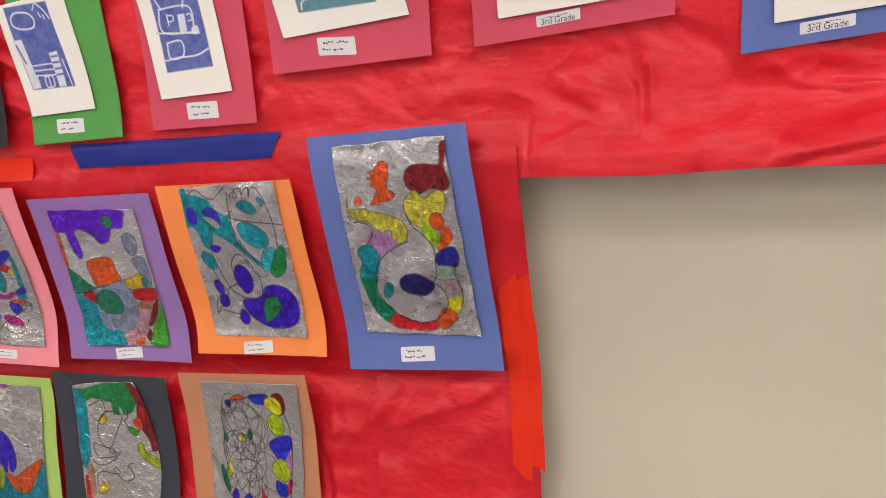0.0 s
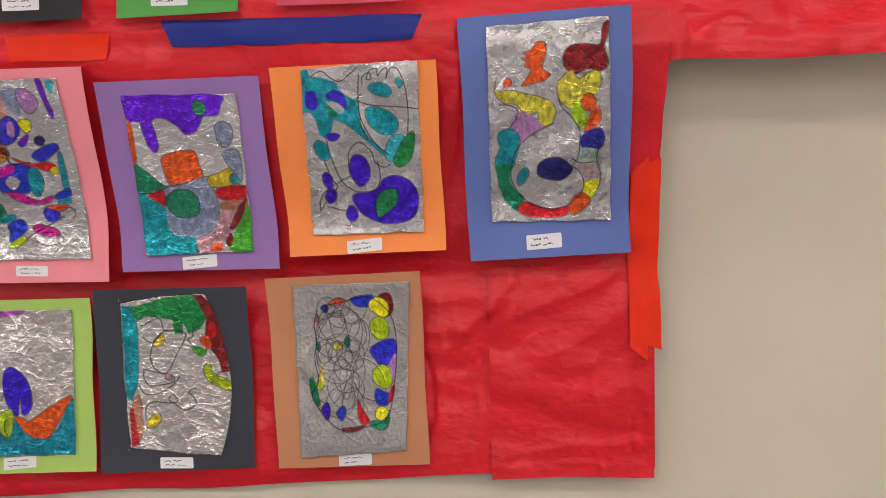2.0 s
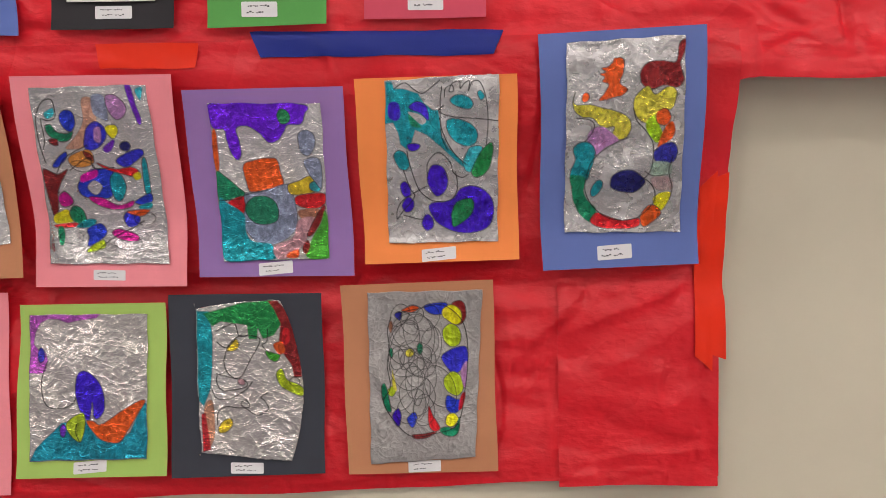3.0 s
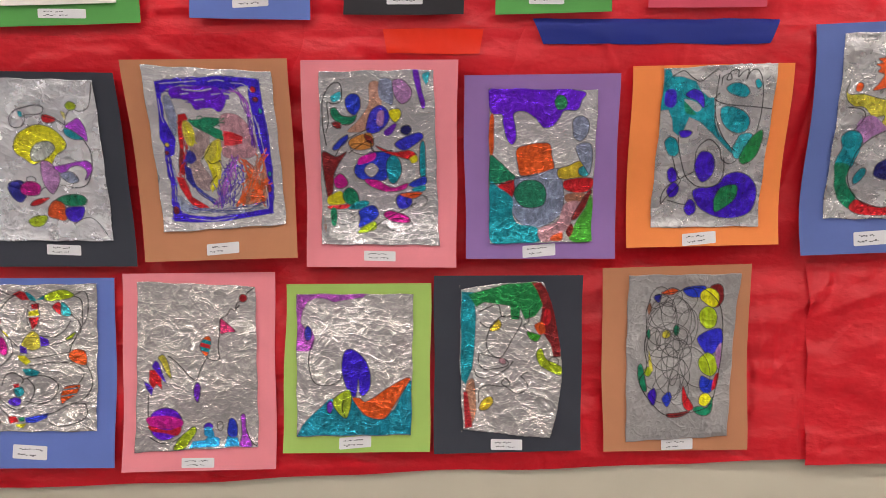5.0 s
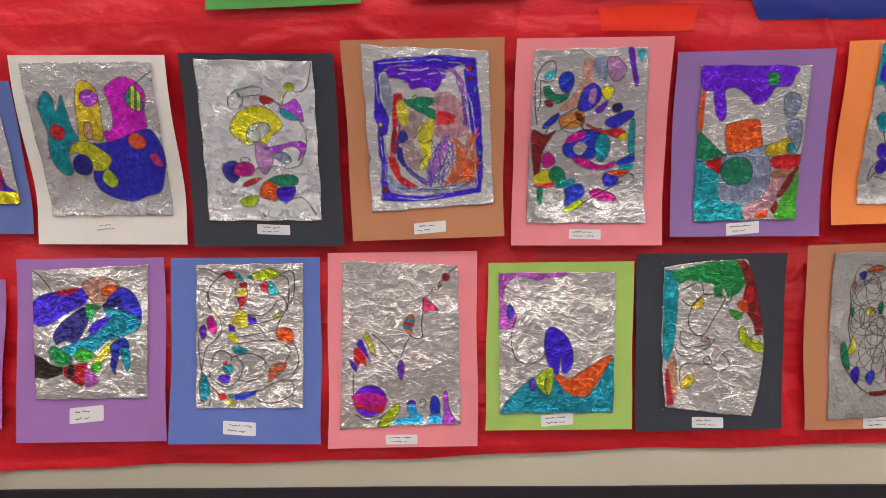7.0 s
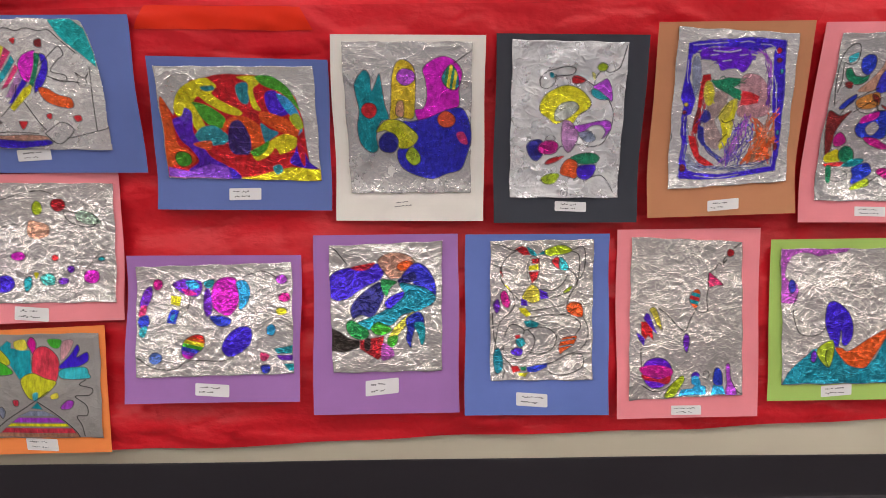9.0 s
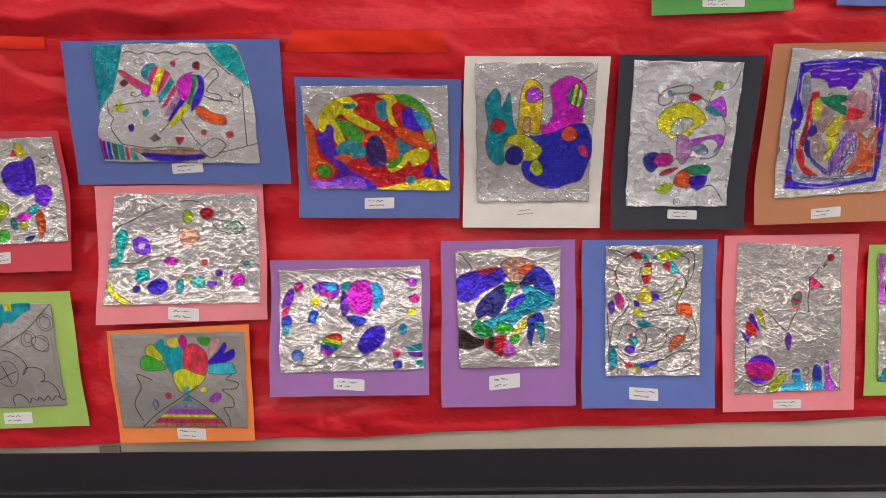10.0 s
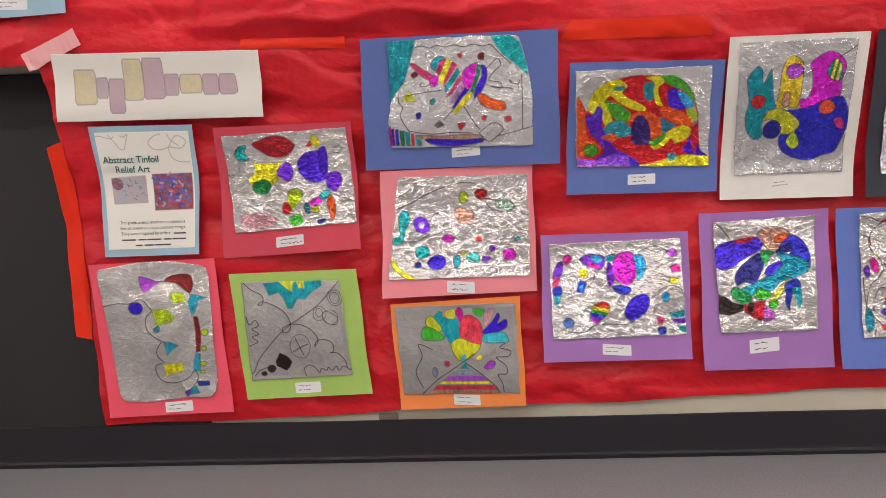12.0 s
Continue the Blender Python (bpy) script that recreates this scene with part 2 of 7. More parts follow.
def box(bm, lo, hi, bevel=0.0):
    got = bmesh.ops.create_cube(bm, size=1.0)["verts"]
    for v in got:
        v.co = Vector([lo[i] + (v.co[i] + 0.5) * (hi[i] - lo[i]) for i in range(3)])
    if bevel:
        edges = list({e for v in got for e in v.link_edges})
        bmesh.ops.bevel(bm, geom=edges, offset=bevel, segments=2, affect="EDGES")
    return bm


def structure(name, lo, hi, material, label, category, bevel=0.0):
    me = bpy.data.meshes.new(name)
    bm = box(bmesh.new(), lo, hi, bevel)
    bm.to_mesh(me)
    bm.free()
    return tagged(put(name, finish(me, material, False)), label, category, kind="structure")


def sheet(name, points, depth, material, keep=None, weld=False):
    """A thin sheet from a grid of points (rows, columns, 3), with its rim and back."""
    rows, cols = points.shape[:2]
    n = rows * cols
    back = points + np.array((0, depth, 0))
    ids = np.arange(n).reshape(rows, cols)
    quads = np.stack([ids[:-1, :-1], ids[1:, :-1], ids[1:, 1:], ids[:-1, 1:]], -1).reshape(-1, 4)
    if keep is not None:
        quads = quads[keep.ravel()[quads].all(1)]
    edges = np.concatenate([quads[:, [i, (i + 1) % 4]] for i in range(4)])
    code = np.sort(edges, 1) @ np.array((n, 1))
    _, first, count = np.unique(code, return_index=True, return_counts=True)
    rim = edges[first[count == 1]]
    faces = np.concatenate([quads, quads[:, ::-1] + n, np.stack([rim[:, 1], rim[:, 0], rim[:, 0] + n, rim[:, 1] + n], -1) + (0 if weld else 2 * n)])
    used = np.unique(faces)
    renumber = np.zeros(4 * n, int)
    renumber[used] = np.arange(len(used))
    used = used % (2 * n)
    verts = np.concatenate([points.reshape(-1, 3), back.reshape(-1, 3)])[used]
    me = bpy.data.meshes.new(name)
    me.vertices.add(len(verts))
    me.vertices.foreach_set("co", verts.ravel())
    me.loops.add(4 * len(faces))
    me.loops.foreach_set("vertex_index", renumber[faces].ravel())
    me.polygons.add(len(faces))
    me.polygons.foreach_set("loop_start", np.arange(0, 4 * len(faces), 4))
    me.update(calc_edges=True)
    finish(me, material, True)
    return me, used


def waves(x, y, rng, count, longest, shortest, height, crease=True):
    """Folds in many directions; creases are sharp, swells are round."""
    h = np.zeros_like(x)
    px, py = x.copy(), y.copy()
    for _ in range(3):
        a, l = rng.uniform(0, 6.28), rng.uniform(1.5, 3.5) * longest
        s = np.sin((px * math.cos(a) + py * math.sin(a)) / l * 6.28 + rng.uniform(0, 6.28)) * longest * 0.22
        px, py = px + s * math.sin(a), py - s * math.cos(a)
    for _ in range(count):
        a = rng.uniform(0, 6.28)
        l = shortest * (longest / shortest) ** rng.uniform(0, 1)
        p = (px * math.cos(a) + py * math.sin(a)) / l + rng.uniform(0, 1)
        w = 2 * np.abs(2 * (p - np.floor(p + 0.5))) - 1 if crease else np.sin(6.28 * p)
        patch = 0.5 + 0.5 * np.sin((px * math.sin(a * 3.1) + py * math.cos(a * 3.1)) / (3.1 * l) * 6.28 + rng.uniform(0, 6.28))
        h += w * patch * height * (l / longest) ** 0.8
    return h


def creases(x, y, rng, count, shortest, longest, half, height, level=0.0):
    """Sharp folds as short ridges and grooves, strewn over a sheet; level lines them up along x."""
    h = np.zeros_like(x)
    x0, x1, y0, y1 = x.min(), x.max(), y.min(), y.max()
    for _ in range(count):
        cx, cy = rng.uniform(x0, x1), rng.uniform(y0, y1)
        a = rng.uniform(0, math.pi) if rng.uniform() > level else rng.normal(0, 0.22)
        l = shortest * (longest / shortest) ** rng.uniform()
        reach = l + 3 * half
        near = (np.abs(x - cx) < reach) & (np.abs(y - cy) < reach)
        if not near.any():
            continue
        u, v = x[near] - cx, y[near] - cy
        s, d = u * math.cos(a) + v * math.sin(a), v * math.cos(a) - u * math.sin(a)
        d = d + rng.uniform(-0.5, 0.5) * s * s / l
        wide = half * rng.uniform(0.6, 1.5)
        h[near] += height * rng.uniform(-1, 1) * np.exp(-np.abs(d) / wide) * np.clip(1 - np.abs(s) / l, 0, 1)
    return h


# how far the hung paper stands from the wall at each height: it bows out to the soffit above
HEIGHTS = (0.0, 0.50, 0.62, 0.70, 0.78, 0.86, 0.94, 1.02, 1.10, 1.35, 1.75, 3.0)
STANDS = (0.0, 0.0, -0.0138, -0.0218, -0.0538, -0.0875, -0.1186, -0.1429, -0.1447, -0.1900, -0.2100, -0.2100)


def stand(z):
    return sum(np.interp(z + dz, HEIGHTS, STANDS) for dz in (-0.03, -0.015, 0, 0.015, 0.03)) / 5


def loose(x, z):
    """How much further out the red paper stands towards its free end beside the bare wall."""
    t = np.clip((x - 1.72) / 0.55, 0, 1)
    return t * t * (3 - 2 * t) * np.interp(z, (0.19, 0.44, 0.62, 0.95, 1.0, 1.09), (0.008, 0.020, 0.028, 0.031, 0.030, 0.0))


def smooth(points, closed, steps=8):
    """A Catmull-Rom curve through points (n, 2)."""
    p = np.asarray(points, float)
    if len(p) < 3:
        return p
    q = np.concatenate([p[-1:], p, p[:2]]) if closed else np.concatenate([p[:1], p, p[-1:]])
    t = np.linspace(0, 1, steps, endpoint=False)[:, None]
    out = []
    for a, b, c, d in zip(q[:-3], q[1:-2], q[2:-1], q[3:]):
        out.append(0.5 * (2 * b + (c - a) * t + (2 * a - 5 * b + 4 * c - d) * t**2 + (3 * b - a - 3 * c + d) * t**3))
    out = np.concatenate(out)
    return out if closed else np.concatenate([out, p[-1:]])


def recess(z):
    """How much further back than the hung sheets the red paper lies: it sags in under the soffit and between the two rows."""
    return 0.008 * np.exp(-(((z - 0.87) / 0.125) ** 2)) + 0.018 * np.exp(-(((z - 0.595) / 0.045) ** 2))


class Ink:
    """Marker ink on a sheet of w by h metres: places in thousandths of the sheet from its upper left corner, sizes in millimetres."""

    def __init__(self, w, h, pitch):
        self.w, self.h = w, h
        self.cols, self.rows = int(w / pitch) + 2, int(h / pitch) + 2
        self.x, self.y = np.meshgrid(np.linspace(0, w, self.cols), np.linspace(0, h, self.rows))
        self.rgb = np.zeros((self.rows, self.cols, 3))
        self.cover = np.zeros((self.rows, self.cols))
        self.raised = np.zeros((self.rows, self.cols))
        self.inside = None
        self.soft = pitch * 0.8

    def places(self, xy):
        return np.asarray(xy, float).reshape(-1, 2) * (self.w / 1000, self.h / 1000)

    def near(self, p, closed, reach):
        """The window of the sheet round p, and there the distance to the curve and what lies inside it."""
        lo, hi = p.min(0) - reach, p.max(0) + reach
        c0, c1 = np.searchsorted(self.x[0], (lo[0], hi[0]))
        r0, r1 = np.searchsorted(self.y[:, 0], (lo[1], hi[1]))
        win = np.s_[r0:r1, c0:c1]
        x, y = self.x[win], self.y[win]
        far, odd = np.full(x.shape, 1.0), np.zeros(x.shape, bool)
        ends = np.roll(p, -1, 0) if closed else p[1:]
        for (ax, ay), (bx, by) in zip(p, ends):
            dx, dy = bx - ax, by - ay
            t = np.clip(((x - ax) * dx + (y - ay) * dy) / (dx * dx + dy * dy + 1e-12), 0, 1)
            far = np.minimum(far, np.hypot(x - ax - t * dx, y - ay - t * dy))
            if closed and abs(dy) > 1e-9:
                odd ^= ((ay > y) != (by > y)) & (x < ax + (y - ay) / dy * dx)
        return win, far, odd

    def lay(self, win, c, amount):
        a = amount[..., None]
        self.rgb[win] = self.rgb[win] * (1 - a) + c * a
        self.cover[win] = np.maximum(self.cover[win], amount)

    def area(self, name, p, edge):
        win, far, odd = self.near(p, True, 0.004)
        if not far.size:
            return
        amount = np.clip(0.5 + np.where(odd, far, -far) / self.soft / 2, 0, 1)
        if name in BANDS:
            names, angle = BANDS[name]
            a = radians(angle)
            along = self.y[win] * math.cos(a) - self.x[win] * math.sin(a)
            span = along[odd] if odd.any() else along
            k = np.clip(((along - span.min()) / (np.ptp(span) + 1e-6) * len(names)).astype(int), 0, len(names) - 1)
            c = np.array([INKS[n] for n in names])[k]
        else:
            c = INKS[name]
        self.lay(win, c, amount * (0.0 if name == "none" else 0.96))
        if name == "foilc":
            self.cover[win] *= 1 - amount
        if edge:
            self.trace(win, far, 0.0008, 0.8)

    def trace(self, win, far, half, dark=0.9, c=INKS["black"]):
        self.lay(win, c, np.clip((half + self.soft / 2 - far) / self.soft, 0, 1) * dark)
        self.raised[win] = np.maximum(self.raised[win], np.exp(-((far / 0.0022) ** 2)))

    def blob(self, name, *xy, edge=True):
        self.area(name, smooth(self.places(xy), True, 6), edge)

    def shape(self, name, *xy, edge=True):
        self.area(name, self.places(xy), edge)

    def round(self, cx, cy, rx, ry, turn):
        a, t = np.linspace(0, 2 * math.pi, 28, endpoint=False), radians(turn)
        u, v = np.cos(a) * rx / 1000 * (1 + 0.05 * np.sin(2 * a + cx)), np.sin(a) * ry / 1000 * (1 + 0.05 * np.sin(3 * a + cy))
        return np.stack([cx * self.w / 1000 + u * math.cos(t) - v * math.sin(t), cy * self.h / 1000 + u * math.sin(t) + v * math.cos(t)], -1)

    def oval(self, name, cx, cy, rx, ry, turn):
        self.area(name, self.round(cx, cy, rx, ry, turn), True)

    def ring(self, cx, cy, rx, ry, turn):
        win, far, _ = self.near(self.round(cx, cy, rx, ry, turn), True, 0.004)
        if far.size:
            self.trace(win, far, 0.0007, 0.85)

    def line(self, *xy):
        win, far, _ = self.near(smooth(self.places(xy), False, 6), False, 0.004)
        if far.size:
            self.trace(win, far, 0.0009, 0.98)

    def stroke(self, name, width, *xy):
        win, far, _ = self.near(smooth(self.places(xy), False, 6), False, 0.006)
        if far.size:
            self.lay(win, INKS[name], np.clip((width / 2000 + self.soft / 2 - far) / self.soft, 0, 1) * 0.92)

    def scribble(self, name, width, passes, jitter, *xy):
        """Back and forth strokes along a path, each a little off the last."""
        rng = np.random.default_rng(int(sum(xy)))
        base = self.places(xy)
        for _ in range(passes):
            p = smooth(base + rng.normal(0, jitter / 1000, base.shape), False, 5)
            p = p + rng.normal(0, jitter / 4000, p.shape)
            win, far, _ = self.near(p, False, 0.006)
            if far.size:
                self.lay(win, INKS[name] * rng.uniform(0.7, 1.15), np.clip((width / 2000 + self.soft / 2 - far) / self.soft, 0, 1) * 0.9)

    def outline(self, *xy):
        p = smooth(self.places(xy), True, 4)
        win, far, odd = self.near(p, True, 0.01)
        self.inside = np.zeros(self.x.shape, bool)
        self.inside[win] = odd


def blend(corners, u, v):
    """The place at (u, v) between four corners: upper left, upper right, lower right, lower left."""
    a, b, c, d = (np.asarray(p, float) for p in corners)
    u, v = u[..., None], v[..., None]
    return (a * (1 - u) + b * u) * (1 - v) + (d * (1 - u) + c * u) * v


class Mount:
    """A sheet of construction paper hung on the red paper, by its four corners (x, z); outs: millimetres by which each corner hangs free of it."""

    def __init__(self, corners, rng, lift=0.010, off=0.0075, outs=(0, 0, 0, 0)):
        self.corners, self.off = corners, off
        self.outs = [k / 1000 for k in outs]
        self.curl = rng.uniform(-0.2, 1.0, 4) * lift
        self.wave = rng.uniform(0.5, 1.0) * 0.0038, rng.uniform(0, 6.28), rng.uniform(-1.5, 1.5)

    def at(self, u, v, out):
        xz = blend(self.corners, u, v)
        tl, tr, br, bl = self.curl
        curl = (tl * (1 - u) + tr * u) * np.clip(1 - 3 * v, 0, 1) ** 2 * 0.5 + (bl * np.clip(1 - 2 * u, 0, 1) ** 2 + br * np.clip(2 * u - 1, 0, 1) ** 2) * np.clip(2 * v - 0.6, 0, 1.4) ** 2
        tl, tr, br, bl = self.outs
        free = (tl * (1 - u) + tr * u) * (1 - v) + (bl * (1 - u) + br * u) * v ** 1.4
        k, phase, lean = self.wave
        swell = k * np.sin(3.2 * v * 2 + lean * u + phase)
        y = stand(xz[..., 1]) - self.off - curl - free - swell - out
        return np.stack([xz[..., 0], y, xz[..., 1]], -1)

    def centre(self):
        p = self.at(np.array(0.5), np.array(0.5), 0.0)
        return Vector(p)


def lettering(words, size, bold=0.0):
    """Flat letters in the built-in font, as a mesh in their own plane."""
    curve = bpy.data.curves.new("lettering", "FONT")
    curve.body, curve.size, curve.align_x, curve.fill_mode, curve.offset = words, size, "CENTER", "FRONT", bold
    ob = bpy.data.objects.new("lettering", curve)
    me = bpy.data.meshes.new_from_object(ob)
    bpy.data.objects.remove(ob)
    return me


def letters_on(mount, parent, words, u, v, size, material, bold=0.0, label=""):
    """Letters laid on a hung sheet, centred at (u, v)."""
    me = lettering(words, size, bold)
    a, b, c, d = (np.array(p) for p in mount.corners)
    w, h = np.linalg.norm(b - a), np.linalg.norm(d - a)
    for vert in me.vertices:
        vert.co = Vector(mount.at(np.array(u + vert.co.x / w), np.array(v - vert.co.y / h), 0.0036))
    return put("lettering", finish(me, material, False), parent, label)


def name_label(mount, u0, v0, u1, v1, parent, rng, plain=False, words=None):
    """A small written sticker; the writing is too faint to read and stands as short bars."""
    skew = rng.uniform(-0.25, 0.25) * (v1 - v0)
    tag = parent
    if not plain:
        a = np.linspace(0, 2 * math.pi, 20, endpoint=False) + math.pi / 20
        cu, cv = np.cos(a), np.sin(a)
        ru = (u0 + u1) / 2 + (u1 - u0) / 2 * (np.sign(cu) * 0.92 + cu * 0.08)
        rv = (v0 + v1) / 2 + (v1 - v0) / 2 * (np.sign(cv) * 0.80 + cv * 0.20) + (ru - u0) / (u1 - u0) * skew
        ring = np.concatenate([mount.at(ru, rv, 0.0014), mount.at(ru, rv, 0.0008)])
        me = bpy.data.meshes.new("name_label")
        me.from_pydata(ring.tolist(), [], [list(range(20)), list(range(39, 19, -1))] + [[i, 20 + i, 20 + (i + 1) % 20, (i + 1) % 20] for i in range(20)])
        finish(me, LABEL, False)
        tag = put("name_label", me, parent, "small white name sticker")
    verts, faces = [], []

    def bar(a, b, c, half):
        pts = mount.at(np.array((a, b, b, a)), np.array((c - half, c - half, c + half, c + half)) + ((a + b) / 2 - u0) / (u1 - u0) * skew, 0.0019)
        faces.append(tuple(range(len(verts), len(verts) + 4)))
        verts.extend(map(tuple, pts))

    if words:
        letters_on(mount, tag, words, (u0 + u1) / 2, v0 + 0.86 * (v1 - v0), 0.013, PENCIL, 0.0, "pencilled words")
    for row, count in ((0.30, 2), (0.70, 2))[: 1 if words else 2]:
        at = u0 + (u1 - u0) * rng.uniform(0.1, 0.2)
        for _ in range(count):
            for _ in range(rng.integers(3, 6)):
                wide = (u1 - u0) * rng.uniform(0.03, 0.07)
                c = v0 + (v1 - v0) * (row + rng.uniform(-0.05, 0.05))
                if at + wide < u1 - 0.06 * (u1 - u0):
                    bar(at, at + wide, c, (v1 - v0) * rng.uniform(0.02, 0.055))
                at += wide * 1.25
            at += (u1 - u0) * 0.06
    me = bpy.data.meshes.new("writing")
    me.from_pydata(verts, [], faces)
    put("writing", finish(me, PENCIL, False), tag, "faint pencil writing")
    return tag


SEED = [10]


def hung_sheet(name, label, category, group, colour, corners, lift=0.010, off=0.0075, outs=(0, 0, 0, 0)):
    SEED[0] += 1
    rng = np.random.default_rng(SEED[0])
    m = Mount(corners, rng, lift, off, outs)
    ob = thing(name, label, category, group, m.centre())
    u, v = np.meshgrid(np.linspace(0, 1, 15), np.linspace(0, 1, 19))
    wob = 0.0012 * np.sin(v * 9 + SEED[0])
    p = m.at(u, v, 0.0)
    p[..., 0] += wob
    me, _ = sheet("mount", p, 0.0007, MOUNT[colour])
    put("mount", me, ob, colour_words(colour) + " construction paper mount")
    return ob, m, rng


def colour_words(key):
    return {"periw": "periwinkle blue", "violet2m": "lilac", "pinkl": "light pink", "pinkm": "rose pink", "pinkr2": "rose pink",
            "pinkr3": "bright pink", "dark": "charcoal grey", "sky": "pale blue", "violet": "purple", "brown": "tan"}.get(key, key)


def inked(name, ink, points, depth, material, keep=None):
    me, used = sheet(name, points, depth, material, keep, True)
    rgba = np.concatenate([ink.rgb, ink.cover[..., None]], -1).reshape(-1, 4)
    rgba = np.concatenate([rgba, rgba])[used]
    me.attributes.new("ink", "FLOAT_COLOR", "POINT").data.foreach_set("color", rgba.ravel().astype(np.float32))
    return me


def tinfoil_artwork(draw, label, colour, corners, outs, foil, tag, crumple=0.5, dull=0.0, pale=0.0, warm=0.0):
    ob, m, rng = hung_sheet("tinfoil_artwork", label, "artwork", "tinfoil artworks on the red paper", colour, corners, 0.004, 0.0075, outs)
    ends = blend(corners, *np.array(foil).T)
    w = np.linalg.norm(ends[1] - ends[0])
    h = np.linalg.norm(ends[3] - ends[0]) * 1.03
    ink = Ink(w, h, 0.00145)
    draw(ink)
    uv = blend(foil, ink.x / w, ink.y / h)
    edge = np.minimum.reduce([ink.x, w - ink.x, ink.y, h - ink.y])
    big = waves(ink.x, ink.y, rng, 9, 0.09, 0.03, 0.0005 * (0.15 + crumple))
    fine = waves(ink.x, ink.y, rng, 16, 0.024, 0.008, 0.00038 * crumple)
    swell = waves(ink.x, ink.y, rng, 4, 0.20, 0.12, 0.0016, False)
    many = int(w * h / 0.055 * (40 + 210 * crumple**1.5))
    patch = np.clip(0.75 + 2.5 * waves(ink.x, ink.y, rng, 5, 0.16, 0.06, 0.25, False), 0.15, 1.25)
    fine = fine + patch * creases(ink.x, ink.y, rng, many, 0.007, 0.055, 0.0016, 0.0002 + 0.0008 * crumple)
    out = 0.0045 + (big + fine + swell) * np.clip(edge / 0.01, 0.35, 1) + 0.0003 * ink.raised
    out = np.maximum(out, 0.0012)
    uv[..., 0] += 0.0030 * np.sin(ink.y * 70 + rng.uniform(0, 6)) * np.clip(1 - edge / 0.02, 0, 1)
    uv[..., 1] += 0.0025 * np.sin(ink.x * 80 + rng.uniform(0, 6)) * np.clip(1 - edge / 0.02, 0, 1)
    p = m.at(uv[..., 0], uv[..., 1], out)
    material = foil_stuff("foil with marker ink", crumple, dull, pale, warm)
    put("foil", inked("foil", ink, p, 0.0011, material, ink.inside), ob, "crinkled tinfoil with marker drawing")
    name_label(m, *tag, ob, rng, plain=(colour == "white"))
    return ob


PRINT = Nodes("block print ink on card", (0.8, 0.78, 0.74, 1), 0.6)
ink_in = PRINT.t.nodes.new("ShaderNodeAttribute")
ink_in.attribute_name = "ink"
worn = PRINT.ramp(PRINT.noise(60.0, 6.0, 0.7), 0.35, 0.8, 0.0, 0.45)
PRINT.colour(PRINT.mix(ink_in.outputs["Alpha"], (0.86, 0.83, 0.75, 1), PRINT.mix(worn, ink_in.outputs["Color"], (0.30, 0.36, 0.55, 1))))
PRINT.bump(PRINT.noise(500.0, 3.0), 0.08, 0.0006)
PRINT = PRINT.m


def block_print(draw, label, colour, corners, card, tag, words=None):
    ob, m, rng = hung_sheet("block_print", label, "artwork", "block prints above", colour, corners, 0.003, 0.011)
    ends = blend(corners, *np.array(card).T)
    w, h = np.linalg.norm(ends[1] - ends[0]), np.linalg.norm(ends[3] - ends[0])
    ink = Ink(w, h, 0.0014)
    draw(ink)
    uv = blend(card, ink.x / w, ink.y / h)
    p = m.at(uv[..., 0], uv[..., 1], 0.0035 + 0.003 * (ink.y / h) ** 2)
    put("print_card", inked("print_card", ink, p, 0.001, PRINT), ob, "white card with a block print")
    name_label(m, *tag, ob, rng, words=words)
    return ob

# ---------------------------------------------------------------- the room

structure("floor", (LEFT, FAR, -0.12), (RIGHT, 0.05, FLOOR), VINYL, "grey speckled vinyl floor", "floor")
structure("ceiling", (LEFT, FAR, CEILING), (RIGHT, 0.05, CEILING + 0.1), CEILING_WHITE, "white tiled ceiling", "ceiling")
structure("wall_black_panel", (LEFT, 0.030, FLOOR), (-1.275, 0.20, 1.0), BLACK_PANEL, "matt black wall panel beside the red paper", "wall", 0.002)
structure("wall_upper", (LEFT, -0.118, 1.003), (RIGHT, 0.20, CEILING), BEIGE, "upper wall that stands out over the lower wall", "wall")
structure("wall_south", (LEFT, FAR - 0.15, FLOOR), (RIGHT, FAR, CEILING), FAR_WALL, "plain painted wall across the corridor", "wall")
structure("wall_west", (LEFT - 0.15, FAR, FLOOR), (LEFT, 0.2, CEILING), FAR_WALL, "plain painted end wall", "wall")
structure("wall_east", (RIGHT, FAR, FLOOR), (RIGHT + 0.15, 0.2, CEILING), FAR_WALL, "plain painted end wall", "wall")


def wall_front(z):
    """The front of the beige wall, which leans out to the soffit above half a metre."""
    return 0.032 - 0.120 * np.clip((z - 0.5) / 0.5, 0, 1.01) ** 1.5


def lower_wall():
    """The beige wall: upright below, leaning out to the soffit above."""
    bm = bmesh.new()
    outline = [(0.2, FLOOR), (0.032, FLOOR), (0.032, 0.01), (0.032, 0.25), (0.032, 0.47)] + [(float(wall_front(z)), float(z)) for z in np.linspace(0.50, 1.002, 24)] + [(0.2, 1.002)]
    ends = [[bm.verts.new((x, y, z)) for y, z in outline] for x in (-1.272, RIGHT)]
    for i in range(len(outline)):
        j = (i + 1) % len(outline)
        bm.faces.new((ends[0][i], ends[0][j], ends[1][j], ends[1][i])).smooth = 2 <= i < len(outline) - 2
    bm.faces.new(ends[0][::-1])
    bm.faces.new(ends[1])
    me = bpy.data.meshes.new("wall_lower")
    bm.to_mesh(me)
    bm.free()
    tagged(put("wall_lower", finish(me, BEIGE, False)), "beige painted lower wall behind red paper", "wall", kind="structure")


lower_wall()


